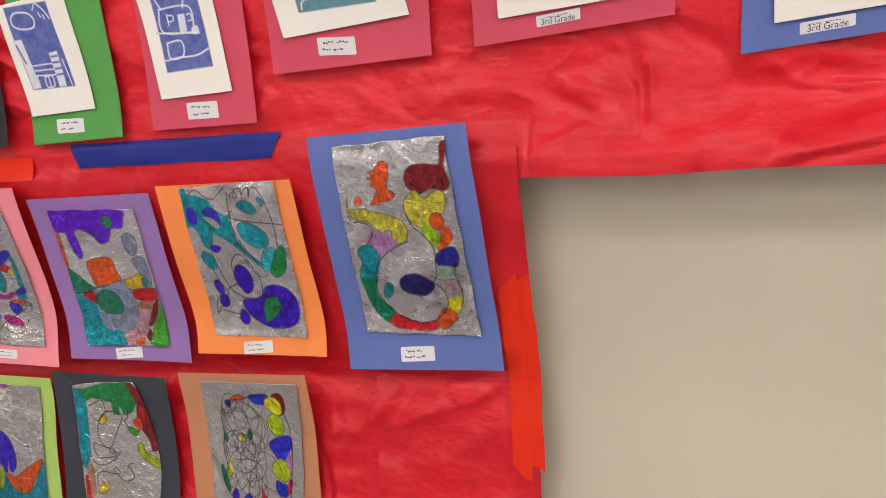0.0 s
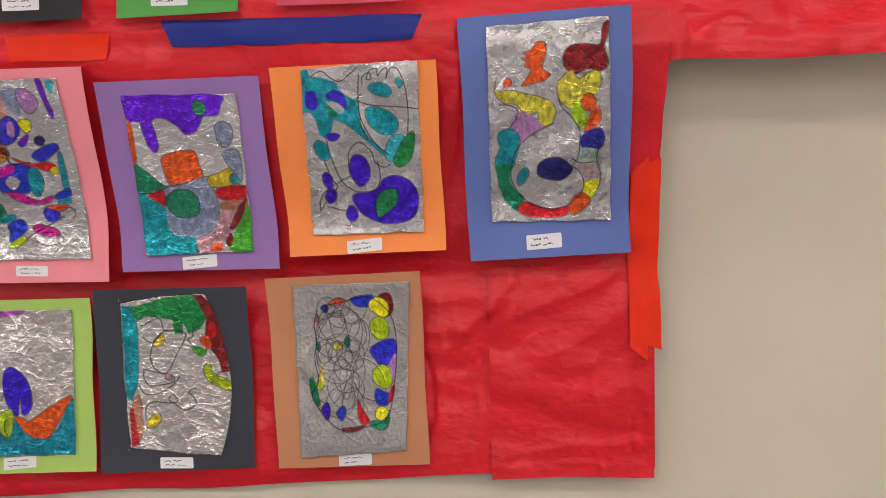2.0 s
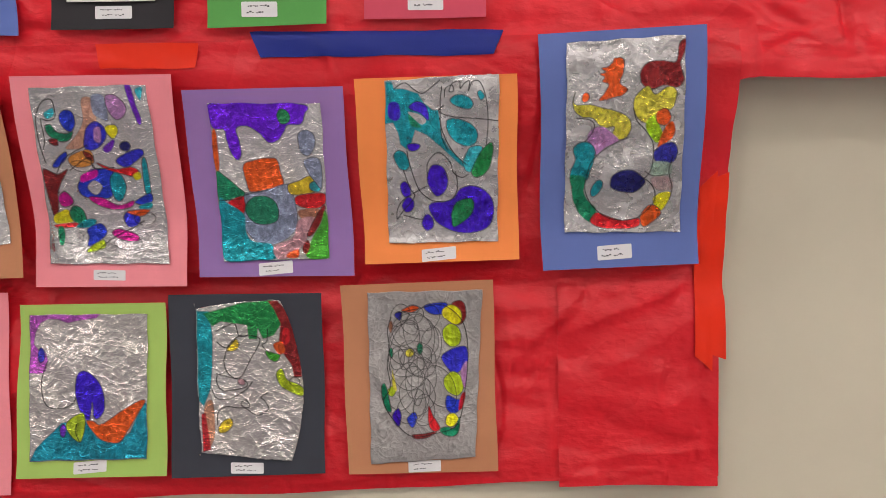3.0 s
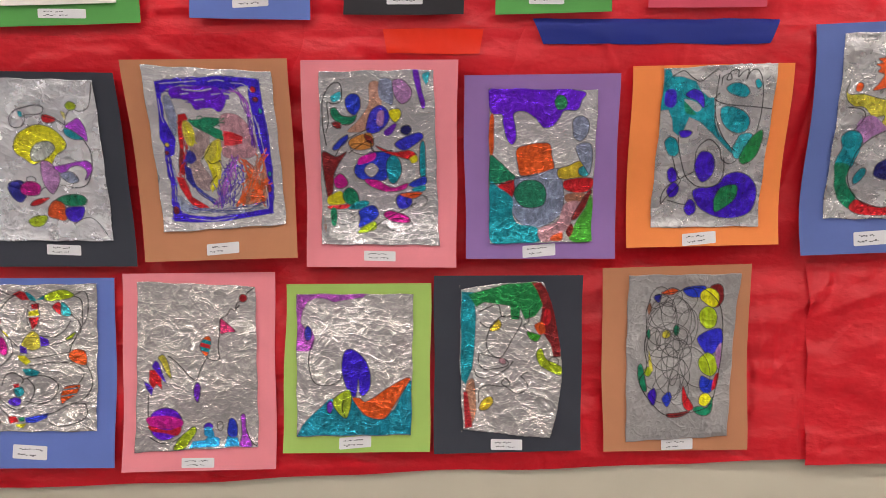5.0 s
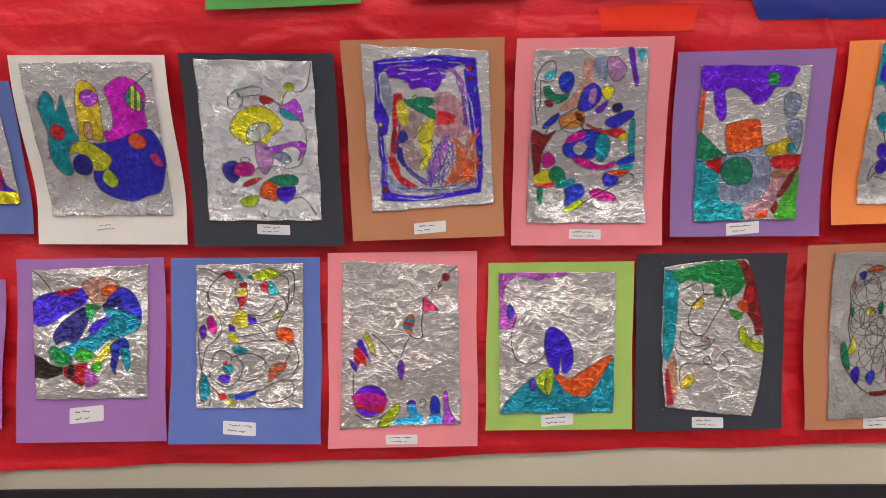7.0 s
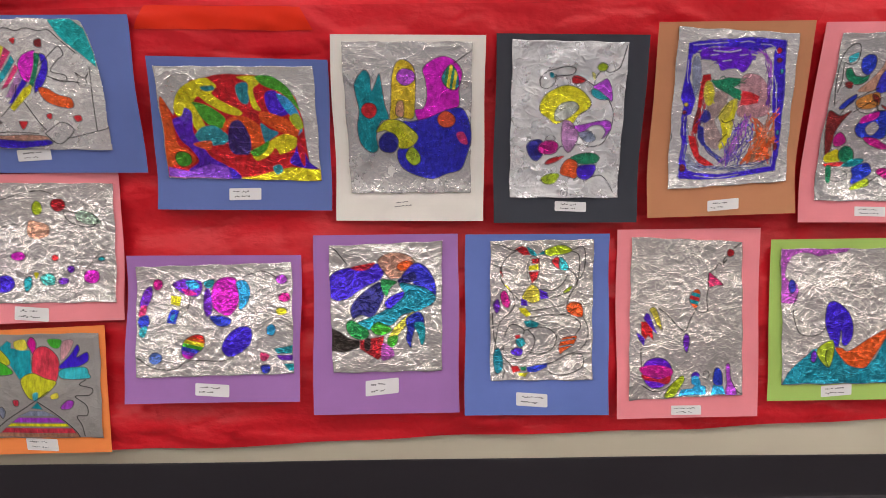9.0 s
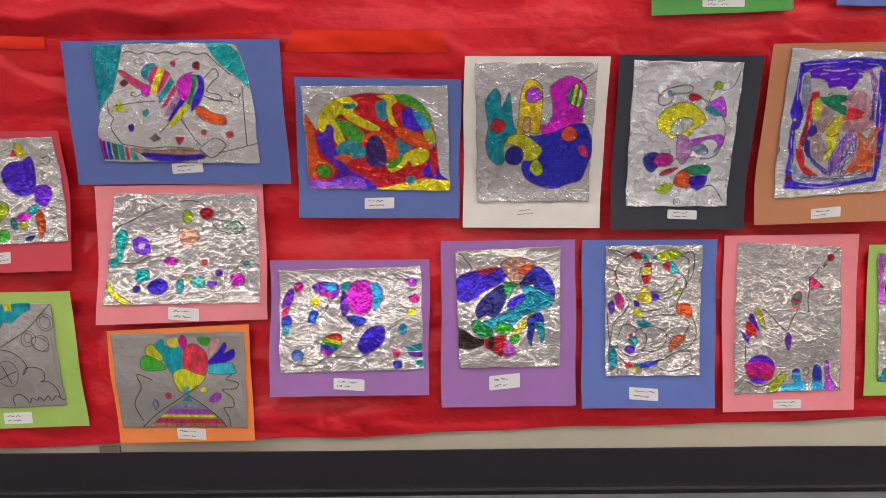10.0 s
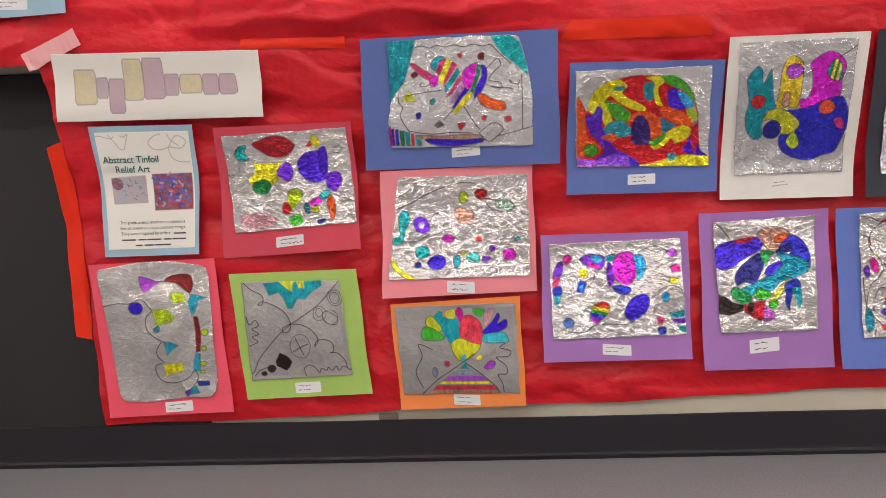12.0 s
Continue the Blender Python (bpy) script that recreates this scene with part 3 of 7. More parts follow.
def cove_base():
    """Rubber base 10 cm high with a rounded top lip and a curved toe."""
    bm = bmesh.new()
    outline = [(0.0098, 0.1016), (0.006, 0.1016), (0.0045, 0.0995), (0.0042, 0.02), (0.0035, 0.012), (0.0, 0.006), (-0.007, 0.0025), (-0.012, 0.0008), (-0.012, -0.001), (0.0098, -0.001)]
    xs = np.linspace(LEFT, RIGHT, 120)
    rows = []
    for x in xs:
        w = 0.0012 * math.sin(3.1 * x) + 0.0008 * math.sin(8.7 * x + 1)
        rows.append([bm.verts.new((x, 0.02 + y + (w if y < 0 else 0), FLOOR + z + (w * 0.6 if z > 0.09 else 0))) for y, z in outline])
    for a, b in zip(rows, rows[1:]):
        for i in range(len(outline)):
            j = (i + 1) % len(outline)
            bm.faces.new((a[i], b[i], b[j], a[j]))
    me = bpy.data.meshes.new("baseboard")
    bm.to_mesh(me)
    bm.free()
    tagged(put("baseboard", finish(me, RUBBER, False)), "black rubber cove base along the wall", "baseboard", kind="structure")


cove_base()


def unseen_ceiling_light(x, y):
    ob = thing("unseen_ceiling_light", "unseen flush ceiling troffer with white frame, added as light", "ceiling light", "ceiling troffers", (x, y, CEILING - 0.03))
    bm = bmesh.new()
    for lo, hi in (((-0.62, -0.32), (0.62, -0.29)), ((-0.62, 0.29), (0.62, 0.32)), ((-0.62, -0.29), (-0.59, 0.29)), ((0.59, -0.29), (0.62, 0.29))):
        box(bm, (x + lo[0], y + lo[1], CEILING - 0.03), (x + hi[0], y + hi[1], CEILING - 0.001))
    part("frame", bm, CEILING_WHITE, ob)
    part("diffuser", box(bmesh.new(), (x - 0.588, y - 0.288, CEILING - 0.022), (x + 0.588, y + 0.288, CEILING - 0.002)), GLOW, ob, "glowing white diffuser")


# Unseen: front row placed from the soffit's shadow, deeper rows added as low fill.
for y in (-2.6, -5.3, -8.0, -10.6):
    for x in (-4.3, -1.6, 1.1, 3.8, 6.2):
        unseen_ceiling_light(x, y)

# ---------------------------------------------------------------- red paper


def pulled(x, z):
    """Long folds that the tape pulls slantwise across the free corner, with one soft and one steep side."""
    h = np.zeros_like(x)
    for (ax, az), (bx, bz), high, soft in (
            ((2.09, 0.615), (1.90, 0.42), 0.013, 0.035), ((2.30, 0.60), (1.99, 0.475), 0.011, 0.030), ((2.30, 0.66), (2.16, 0.60), 0.009, 0.016),
            ((2.31, 0.74), (2.24, 0.67), 0.008, 0.012), ((2.29, 0.52), (2.08, 0.40), 0.007, 0.030), ((1.905, 0.56), (1.895, 0.25), 0.006, 0.010),
            ((1.935, 0.55), (1.93, 0.36), 0.005, 0.008), ((2.02, 0.235), (2.30, 0.255), 0.006, 0.010), ((2.06, 0.215), (2.24, 0.205), 0.005, 0.007)):
        long = math.hypot(bx - ax, bz - az)
        ux, uz = (bx - ax) / long, (bz - az) / long
        s, d = (x - ax) * ux + (z - az) * uz, (x - ax) * -uz + (z - az) * ux
        d = d + 0.10 * (s - long / 2) ** 2 / long + 0.003 * np.sin(s * 40)
        ends = np.clip(np.minimum(s + 0.02, long + 0.02 - s) / (0.35 * long), 0, 1)
        h += high * ends * np.where(d > 0, np.exp(-d / (0.3 * soft)), np.exp(d / soft))
    return np.minimum(0.7 * h, 0.012)


HUNG = []  # the fronts of the red sheets, for what is taped onto them


def front(x, z):
    """The front of the foremost red sheet at places (x, z)."""
    y = np.full(x.shape, np.inf)
    for gx, gy, gz in HUNG:
        rows, cols = gx.shape
        i = np.full(x.shape, rows // 2)
        for _ in range(3):
            j = np.clip((x - gx[i, 0]) / (gx[i, -1] - gx[i, 0]) * (cols - 1), 0, cols - 1).round().astype(int)
            i = np.clip((z - gz[0, j]) / (gz[-1, j] - gz[0, j]) * (rows - 1), 0, rows - 1).round().astype(int)
        on = (np.abs(gx[i, j] - x) < 0.008) & (np.abs(gz[i, j] - z) < 0.008)
        y = np.where(on, np.minimum(y, gy[i, j]), y)
    return y


def red_sheet(name, label, left, right, bottom, top, off, material, seed, bulge=0.0, step=0.006):
    """A length of red paper: bottom and top are (height at the left end, height at the right end)."""
    rng = np.random.default_rng(seed)
    cols, rows = int((right[1] - left[1]) / step), int((top[0] - bottom[0]) / step)
    u, v = np.meshgrid(np.linspace(0, 1, cols), np.linspace(0, 1, rows))
    x = (left[0] * (1 - v) + left[1] * v) * (1 - u) + (right[0] * (1 - v) + right[1] * v) * u
    low = bottom[0] + (bottom[1] - bottom[0]) * u + 0.0025 * np.sin(x * 7) + 0.0015 * np.sin(x * 19 + seed)
    high = top[0] + (top[1] - top[0]) * u + 0.003 * np.sin(x * 4 + seed)
    z = low + (high - low) * (1 - v)
    h = waves(x * 0.55, z, rng, 9, 0.42, 0.12, 0.0042, False) + waves(x * 0.7, z, rng, 14, 0.30, 0.05, 0.0048)
    aslant = np.clip((x - 1.25) / 0.2, 0, 1) * (material is RED)  # towards the corner the folds run upright
    h = h * (1 - 0.5 * aslant) + creases(x, z, rng, int(130 * (right[0] - left[0])), 0.02, 0.18, 0.0045, 0.0062, 0.6) * (1 - aslant)
    if material is RED:
        h = h + creases(z, x, rng, int(70 * (right[0] - left[0])), 0.05, 0.30, 0.0040, 0.0110, 0.85) * aslant
    if material is RED_UPPER_LIT:
        h = h + creases(x, z, rng, 200, 0.10, 0.50, 0.006, 0.030, 0.9)
    most = 0.009 if material is RED_UPPER_LIT else 0.0075
    deep = most + 0.011 * np.clip((z - 0.66) / 0.06, 0, 1) * (material is RED)  # room behind for folds that turn in
    h = 1.5 * h
    flat = np.where(h > 0, most * np.tanh(h / most), deep * np.tanh(h / deep))
    if bottom[0] == bottom[1]:  # the patch lies close on the long sheet
        flat = np.maximum(flat, -0.0015)
    elif material is RED:
        flat = np.where((x > 1.985) & (z < 0.615), np.minimum(flat, 0) * 0.2, flat)
    inside = (x > -1.63) & (x < 2.35)
    if material is RED:
        flat = flat + np.clip(creases(x, z, rng, 420, 0.03, 0.30, 0.006, 0.012, 0.92) * np.clip((z - 0.94) / 0.04, 0, 1), -0.005, 0.005)
        flat = np.where(z > 0.94, np.clip(flat, -0.004, 0.006), flat) * np.clip((high - z) / 0.02, 0.35, 1)
    else:
        flat = np.where(inside, flat * (1 - 0.85 * np.clip((1.088 - z) / 0.03, 0, 1)), flat)
    held = np.where((x > 2.33) & (material is RED_UPPER_LIT), np.maximum(z, 1.06), z)  # past the long sheet the band hangs straight
    y = stand(held) - loose(x, z) + off + recess(z) - flat * np.clip((z - low) / 0.02, 0.4, 1)
    if material is RED_UPPER_LIT:
        y += 0.0065 * np.clip((1.10 - z) / 0.03, 0, 1) * inside
        # it bellies out over the seam for a stretch, with shade under the fold
        reach = np.clip((x + 1.28) / 0.2, 0, 1) * np.clip((-0.28 - x) / 0.3, 0, 1)
        foot = 1.010 + 0.012 * (x + 1.2) + 0.010 * (1 - reach)
        y -= 0.042 * reach * np.clip((z - foot) / (0.034 + 0.010 * np.sin(x * 23) * reach), 0, 1) ** 1.3 * np.clip((1.32 - z) / 0.2, 0, 1)
    if material is RED:
        # below the lowest row it turns in towards the wall
        y += 0.016 * np.clip(1 - (z - low) / 0.055, 0, 1) * np.clip((1.9 - x) / 0.2, 0, 1)
    y -= bulge * np.clip((np.abs(x - 0.36) - 1.96) / 0.08, 0, 1) * np.exp(-(((z - low - 0.035) / 0.04) ** 2))
    y = np.minimum(y, np.where(z < 1.0, wall_front(z) - 0.002, -0.1195))
    if material is RED:
        y -= pulled(x, z)
    me, _ = sheet(name, np.stack([x, y, z], -1), 0.0005, material)
    ob = put(name, me)
    HUNG.append((x, y, z))
    return tagged(ob, label, "wall paper", "red paper sheets")


red_sheet("red_paper", "long sheet of wrinkled red poster paper on the lower wall", (-1.611, -1.542), (2.322, 2.319), (0.091, 0.196), (0.992, 1.068), 0.004, RED, 3)
red_sheet("red_paper", "upper band of red poster paper standing off the wall", (-2.6, -2.6), (3.6, 3.6), (0.981, 0.967), (1.72, 1.72), 0.004, RED_UPPER_LIT, 7, 0.012)
red_sheet("red_paper", "short patch of red poster paper at the corner", (1.995, 1.995), (2.319, 2.317), (0.177, 0.177), (0.60, 0.60), 0.0020, RED, 11)


def tape(name, label, material, a, b, width, out=0.0, ragged=0.0, seed=0):
    """A strip of tape from a to b (x, z)."""
    a, b = np.array(a), np.array(b)
    n = np.array((-(b - a)[1], (b - a)[0])) / np.linalg.norm(b - a) * width / 2
    s, k = np.meshgrid(np.linspace(0, 1, 40), np.linspace(1, -1, 7))
    rng = np.random.default_rng(seed)
    reach = np.linalg.norm(b - a)
    s = s + k * ragged / reach * np.where(s > 0.5, 1, -1) * np.abs(s - 0.5) * 2
    k = k * (1 + 0.015 * np.sin(s * reach * 90 + seed) + 0.025 * np.sin(s * reach * 33 + 2 * seed))
    p = a + (b - a) * s[..., None] + n * k[..., None]
    crease = waves(p[..., 0], p[..., 1], rng, 6, 0.06, 0.02, 0.0012) + creases(p[..., 0], p[..., 1], rng, 14, 0.01, 0.08, 0.002, 0.0016, 0.7)
    lain = front(p[..., 0], p[..., 1])
    free = stand(p[..., 1]) - loose(p[..., 0], p[..., 1]) + recess(p[..., 1]) - 0.0042
    fold = 0.0010 * np.exp(-(((k - 0.25 * np.sin(s * 5 + seed)) / 0.10) ** 2))  # a lengthwise wrinkle
    y = np.where(np.isfinite(lain), lain - 0.0022, free) - out - 0.5 * np.abs(crease) - fold
    for _ in range(3):
        y[:, 1:-1] = np.minimum(y[:, 1:-1], (y[:, :-2] + y[:, 1:-1] + y[:, 2:]) / 3)
        y[1:-1] = np.minimum(y[1:-1], (y[:-2] + y[1:-1] + y[2:]) / 3)
    me, _ = sheet(name, np.stack([p[..., 0], y, p[..., 1]], -1), 0.0006, material)
    return tagged(put(name, me), label, "tape", "tape strips on the red paper")


tape("tape_strip", "long strip of blue painter's tape on red paper", BLUE_TAPE, (1.4195, 1.044), (1.873, 1.046), 0.047, 0.0005, 0.010, 1)
tape("tape_strip", "short strip of orange red tape", RED_TAPE, (1.13, 1.024), (1.312, 1.024), 0.046, 0.0005, 0.004, 2)
tape("tape_strip", "strip of orange red tape over the seam", RED_TAPE, (-0.362, 1.000), (-0.04, 0.998), 0.042, 0.0005, -0.012, 3)
tape("tape_strip", "strip of orange red tape over the seam", RED_TAPE, (-1.115, 1.006), (-0.87, 1.000), 0.024, 0.0005, 0.0, 4)
tape("tape_strip", "upright strip of orange red tape holding the paper's edge", RED_TAPE, (2.302, 0.795), (2.310, 0.440), 0.042, 0.002, 0.008, 5)
tape("tape_strip", "creased strip of orange red tape along the paper's edge", RED_TAPE, (2.282, 0.790), (2.288, 0.424), 0.034, 0.003, 0.016, 8)
tape("tape_strip", "upright strip of orange red tape over the black panel", RED_TAPE, (-1.612, 0.800), (-1.580, 0.318), 0.040, 0.001, 0.006, 6)
tape("tape_strip", "torn pale masking tape at the banner's corner", CLEAR_TAPE, (-1.634, 0.985), (-1.505, 1.042), 0.042, 0.006, 0.0, 7)


def ink_t9(ink):
    ink.blob("orange", 407, 94, 479, 103, 479, 166, 451, 221, 513, 255, 471, 283, 408, 292, 277, 305, 321, 266, 354, 226, 301, 209, 320, 187, 281, 170, 330, 161, 296, 142, 349, 135, 387, 116)
    ink.oval("orange", 163, 284, 7, 9, 20)
    ink.blob("maroon", 617, 195, 627, 161, 683, 128, 795, 121, 906, 132, 933, 110, 946, 48, 978, 22, 1005, 28, 997, 79, 961, 140, 986, 220, 927, 258, 825, 243, 722, 262, 637, 236)
    ink.blob("olive", 75, 254, 60, 298, 90, 320, 199, 321, 311, 342, 447, 367, 534, 401, 554, 452, 516, 495, 448, 505, 400, 474, 409, 439, 312, 442, 223, 392, 139, 384, 75, 352, 55, 304)
    ink.blob("olive", 684, 244, 750, 286, 853, 250, 927, 269, 919, 326, 882, 365, 789, 374, 752, 414, 686, 429, 610, 404, 567, 350, 581, 292)
    ink.blob("lime", 686, 417, 752, 390, 800, 450, 828, 491, 782, 530, 725, 500, 677, 452, edge=False)
    ink.oval("orange", 822, 401, 14, 15, 0)
    ink.blob("orange", 846, 445, 902, 424, 930, 470, 903, 510, 838, 537, 782, 554, 801, 508, edge=False)
    ink.blob("navyblue", 764, 565, 829, 537, 913, 528, 951, 569, 933, 621, 859, 642, 774, 629, 745, 594)
    ink.blob("paleg", 746, 629, 896, 637, 897, 693, 737, 699, edge=False)
    ink.blob("greyp", 737, 710, 897, 707, 917, 771, 786, 770, edge=False)
    ink.blob("yellow", 758, 822, 823, 788, 908, 789, 872, 859, 806, 887, edge=False)
    ink.blob("dorange", 654, 916, 720, 857, 787, 858, 835, 899, 760, 946, 684, 969)
    ink.blob("lilac", 224, 446, 312, 436, 400, 474, 448, 511, 342, 544, 254, 583, 204, 535, 184, 486, edge=False)
    ink.blob("teal", 65, 549, 115, 515, 204, 517, 254, 560, 244, 613, 215, 666, 185, 714, 115, 707, 45, 694, 55, 651, 85, 604)
    ink.blob("dgreen", 45, 687, 175, 702, 165, 771, 205, 822, 275, 865, 275, 919, 226, 943, 136, 900, 76, 821, 55, 754, edge=False)
    ink.oval("teal", 274, 757, 9, 17, 25)
    ink.blob("red", 226, 931, 285, 889, 393, 914, 510, 933, 645, 922, 645, 963, 540, 981, 384, 980, 265, 961)
    ink.blob("dnavy", 401, 699, 469, 671, 565, 666, 652, 697, 690, 733, 615, 779, 538, 784, 441, 771, 392, 747)
    ink.line(535, 495, 410, 527, 303, 567, 224, 619, 185, 690, 175, 768, 245, 853, 364, 914, 491, 933, 626, 922, 721, 875, 777, 822, 767, 769, 728, 734, 690, 716)
    ink.line(567, 350, 601, 415, 677, 464, 744, 529, 745, 602, 728, 675, 652, 727)
    ink.line(914, 597, 887, 678, 917, 760, 899, 824)
    ink.line(90, 389, 194, 398, 243, 429, 214, 475, 165, 510)
    ink.line(680, 674, 756, 699, 878, 695)


tinfoil_artwork(ink_t9, "tall tinfoil relief of a looping coloured ribbon on blue paper", "blue",
    ((1.945, 1.054), (2.248, 1.061), (2.266, 0.626), (1.961, 0.616)), (7, 41, 38, 35),
    ((0.162, 0.046), (0.866, 0.038), (0.886, 0.853), (0.147, 0.834)), (0.357, 0.901, 0.578, 0.966), crumple=0.6, dull=0.5, pale=0.0, warm=-0.35)


def ink_b9(ink):
    ink.blob("maroon", 731, 82, 801, 58, 852, 84, 866, 153, 837, 191, 786, 202, 744, 164)
    ink.blob("blue", 491, 93, 550, 73, 690, 72, 682, 131, 561, 135)
    ink.blob("yellow", 661, 106, 731, 82, 813, 115, 826, 178, 776, 202, 693, 169, 657, 143)
    ink.blob("orange", 302, 105, 392, 82, 451, 96, 401, 119, 322, 118)
    ink.blob("navyblue", 233, 135, 273, 114, 302, 130, 281, 167)
    ink.blob("brown2", 181, 202, 202, 165, 221, 197, 200, 241, edge=False)
    ink.blob("ygreen", 664, 232, 724, 195, 797, 216, 830, 268, 811, 319, 739, 331, 676, 290)
    ink.blob("blue2", 657, 388, 749, 344, 874, 334, 899, 414, 848, 467, 775, 492, 711, 456)
    ink.blob("ygreen", 691, 510, 764, 478, 840, 514, 864, 584, 812, 624, 726, 600, 682, 551)
    ink.blob("lilac", 838, 473, 889, 424, 885, 578, 851, 542, edge=False)
    ink.blob("blue", 715, 621, 802, 645, 856, 654, 826, 717, 762, 729, 707, 691)
    ink.blob("red", 844, 625, 886, 606, 869, 690, 826, 710, edge=False)
    ink.blob("yellow", 719, 741, 783, 729, 828, 767, 775, 808, 709, 791)
    ink.blob("dgreen", 655, 818, 720, 806, 786, 816, 839, 753, 831, 840, 766, 867, 678, 848)
    ink.blob("dgreen", 108, 553, 140, 534, 169, 589, 188, 652, 197, 701, 155, 692, 116, 628)
    ink.blob("ygreen", 170, 568, 212, 549, 242, 578, 210, 611, 169, 596)
    ink.blob("purple", 207, 722, 260, 682, 291, 725, 269, 789, 227, 766)
    ink.blob("blue", 344, 749, 408, 709, 439, 745, 396, 801)
    ink.blob("red", 546, 678, 589, 737, 655, 811, 601, 831, 547, 785)
    ink.blob("maroon", 396, 844, 493, 841, 623, 832, 537, 865, 418, 867)
    ink.oval("dgreen", 201, 356, 4, 11, 0)
    ink.oval("dgreen", 460, 336, 6, 12, 0)
    ink.oval("olive", 368, 360, 9, 9, 30)
    ink.blob("olive", 209, 455, 233, 509, 252, 578, 211, 556, edge=False)
    ink.ring(390, 232, 40, 38, 10)
    ink.ring(471, 265, 33, 49, -20)
    ink.ring(318, 300, 31, 44, 15)
    ink.ring(440, 395, 44, 33, 40)
    ink.ring(357, 459, 38, 44, -30)
    ink.ring(471, 516, 33, 44, 10)
    ink.ring(314, 559, 29, 51, 20)
    ink.ring(439, 611, 38, 42, -15)
    ink.ring(386, 679, 27, 38, 30)
    ink.ring(503, 704, 22, 33, 0)
    ink.ring(282, 135, 18, 24, 30)
    ink.ring(391, 137, 22, 20, -20)
    ink.ring(521, 159, 24, 29, 40)
    ink.ring(360, 187, 24, 15, 60)
    ink.ring(256, 390, 15, 24, 0)
    ink.ring(348, 392, 13, 24, 20)
    ink.ring(429, 421, 15, 29, -10)
    ink.ring(502, 397, 15, 24, 15)
    ink.ring(563, 319, 22, 38, 0)
    ink.ring(650, 570, 29, 49, -30)
    ink.ring(439, 563, 13, 38, 0)
    ink.ring(389, 328, 44, 66, 25)
    ink.ring(481, 640, 15, 44, 12)
    ink.ring(319, 243, 33, 24, -35)
    ink.ring(419, 501, 24, 18, 60)
    ink.line(203, 147, 171, 227, 187, 330, 164, 427, 191, 556, 126, 643, 227, 758, 385, 851, 602, 845, 818, 796, 876, 612, 898, 408, 870, 243, 794, 146, 640, 80, 441, 102, 243, 123)


tinfoil_artwork(ink_b9, "tinfoil sheet with a dense scribble of loops on tan paper", "brown",
    ((1.563, 0.592), (1.863, 0.600), (1.871, 0.213), (1.571, 0.212)), (25, 32, -3, -3),
    ((0.174, 0.041), (0.928, 0.050), (0.852, 0.920), (0.155, 0.944)), (0.402, 0.936, 0.620, 0.996), crumple=0.42, dull=1.2)


def ink_t8(ink):
    ink.shape("teal", 11, 7, 63, 7, 80, 49, 163, 53, 291, 87, 340, 144, 418, 189, 469, 191, 492, 338, 555, 417, 668, 491, 718, 549, 652, 519, 494, 415, 358, 333, 261, 301, 229, 371, 183, 412, 126, 382, 106, 310, 66, 252, -13, 256, edge=False)
    ink.blob("purple", 29, 137, 112, 134, 133, 205, 96, 239, 29, 215, edge=False)
    ink.blob("purple", 209, 159, 277, 134, 352, 158, 381, 215, 376, 250, 308, 205, 233, 181)
    ink.blob("foilc", 204, 194, 299, 212, 356, 249, 318, 268, 250, 231, edge=False)
    ink.blob("dgreen", 205, 204, 297, 268, 310, 289, 225, 272, edge=False)
    ink.blob("purple", 189, 384, 262, 379, 305, 395, 268, 422, 205, 420)
    ink.blob("teal", 570, 134, 636, 109, 727, 127, 774, 170, 739, 199, 658, 185, 595, 162)
    ink.blob("teal", 808, 111, 840, 99, 875, 134, 839, 153)
    ink.blob("teal", 540, 256, 628, 246, 743, 278, 811, 329, 801, 391, 725, 413, 620, 385, 551, 326)
    ink.blob("lteal", 682, 513, 713, 458, 756, 417, 856, 420, 828, 489, 779, 558, 720, 564)
    ink.blob("green", 760, 565, 808, 489, 867, 428, 940, 396, 951, 458, 926, 541, 864, 589, 797, 601)
    ink.blob("teal", 62, 452, 99, 417, 165, 433, 206, 499, 179, 535, 114, 526)
    ink.blob("purple", 371, 554, 416, 513, 501, 529, 547, 595, 533, 666, 456, 708, 398, 671, 363, 612)
    ink.blob("purple", 118, 628, 158, 607, 204, 637, 211, 689, 172, 710, 130, 680)
    ink.blob("purple", 130, 753, 182, 703, 239, 733, 225, 785, 163, 799)
    ink.blob("purple", 372, 772, 420, 744, 523, 739, 602, 718, 656, 669, 754, 650, 869, 674, 950, 739, 965, 826, 918, 905, 802, 940, 637, 938, 506, 900, 426, 854)
    ink.blob("green", 585, 805, 628, 748, 747, 728, 783, 765, 762, 823, 698, 865, 600, 901, 582, 849)
    ink.blob("purple", 307, 875, 346, 816, 403, 839, 411, 899, 351, 920)
    ink.line(80, 49, 178, 19, 257, 64, 332, 88, 417, 51, 482, 21)
    ink.line(523, 118, 530, 70, 587, 53, 602, 87, 562, 86, 595, 40, 653, 36, 660, 77, 695, 51, 742, 40, 732, 94, 763, 48, 832, 51, 887, 148, 906, 284, 892, 404)
    ink.line(515, 166, 470, 198, 565, 230, 768, 252, 1035, 276)
    ink.line(498, 55, 485, 164, 492, 338, 546, 428)
    ink.line(476, 240, 512, 339, 600, 447, 713, 521)
    ink.line(364, 583, 364, 511, 408, 462, 477, 443, 568, 503, 599, 567, 675, 598, 732, 578)
    ink.line(184, 420, 207, 507, 280, 653, 363, 714, 440, 737, 574, 732, 634, 661, 618, 561)
    ink.line(147, 534, 206, 652, 245, 704, 131, 798, 83, 842, 94, 768, 171, 706, 373, 637)
    ink.line(144, 817, 276, 845, 330, 846)


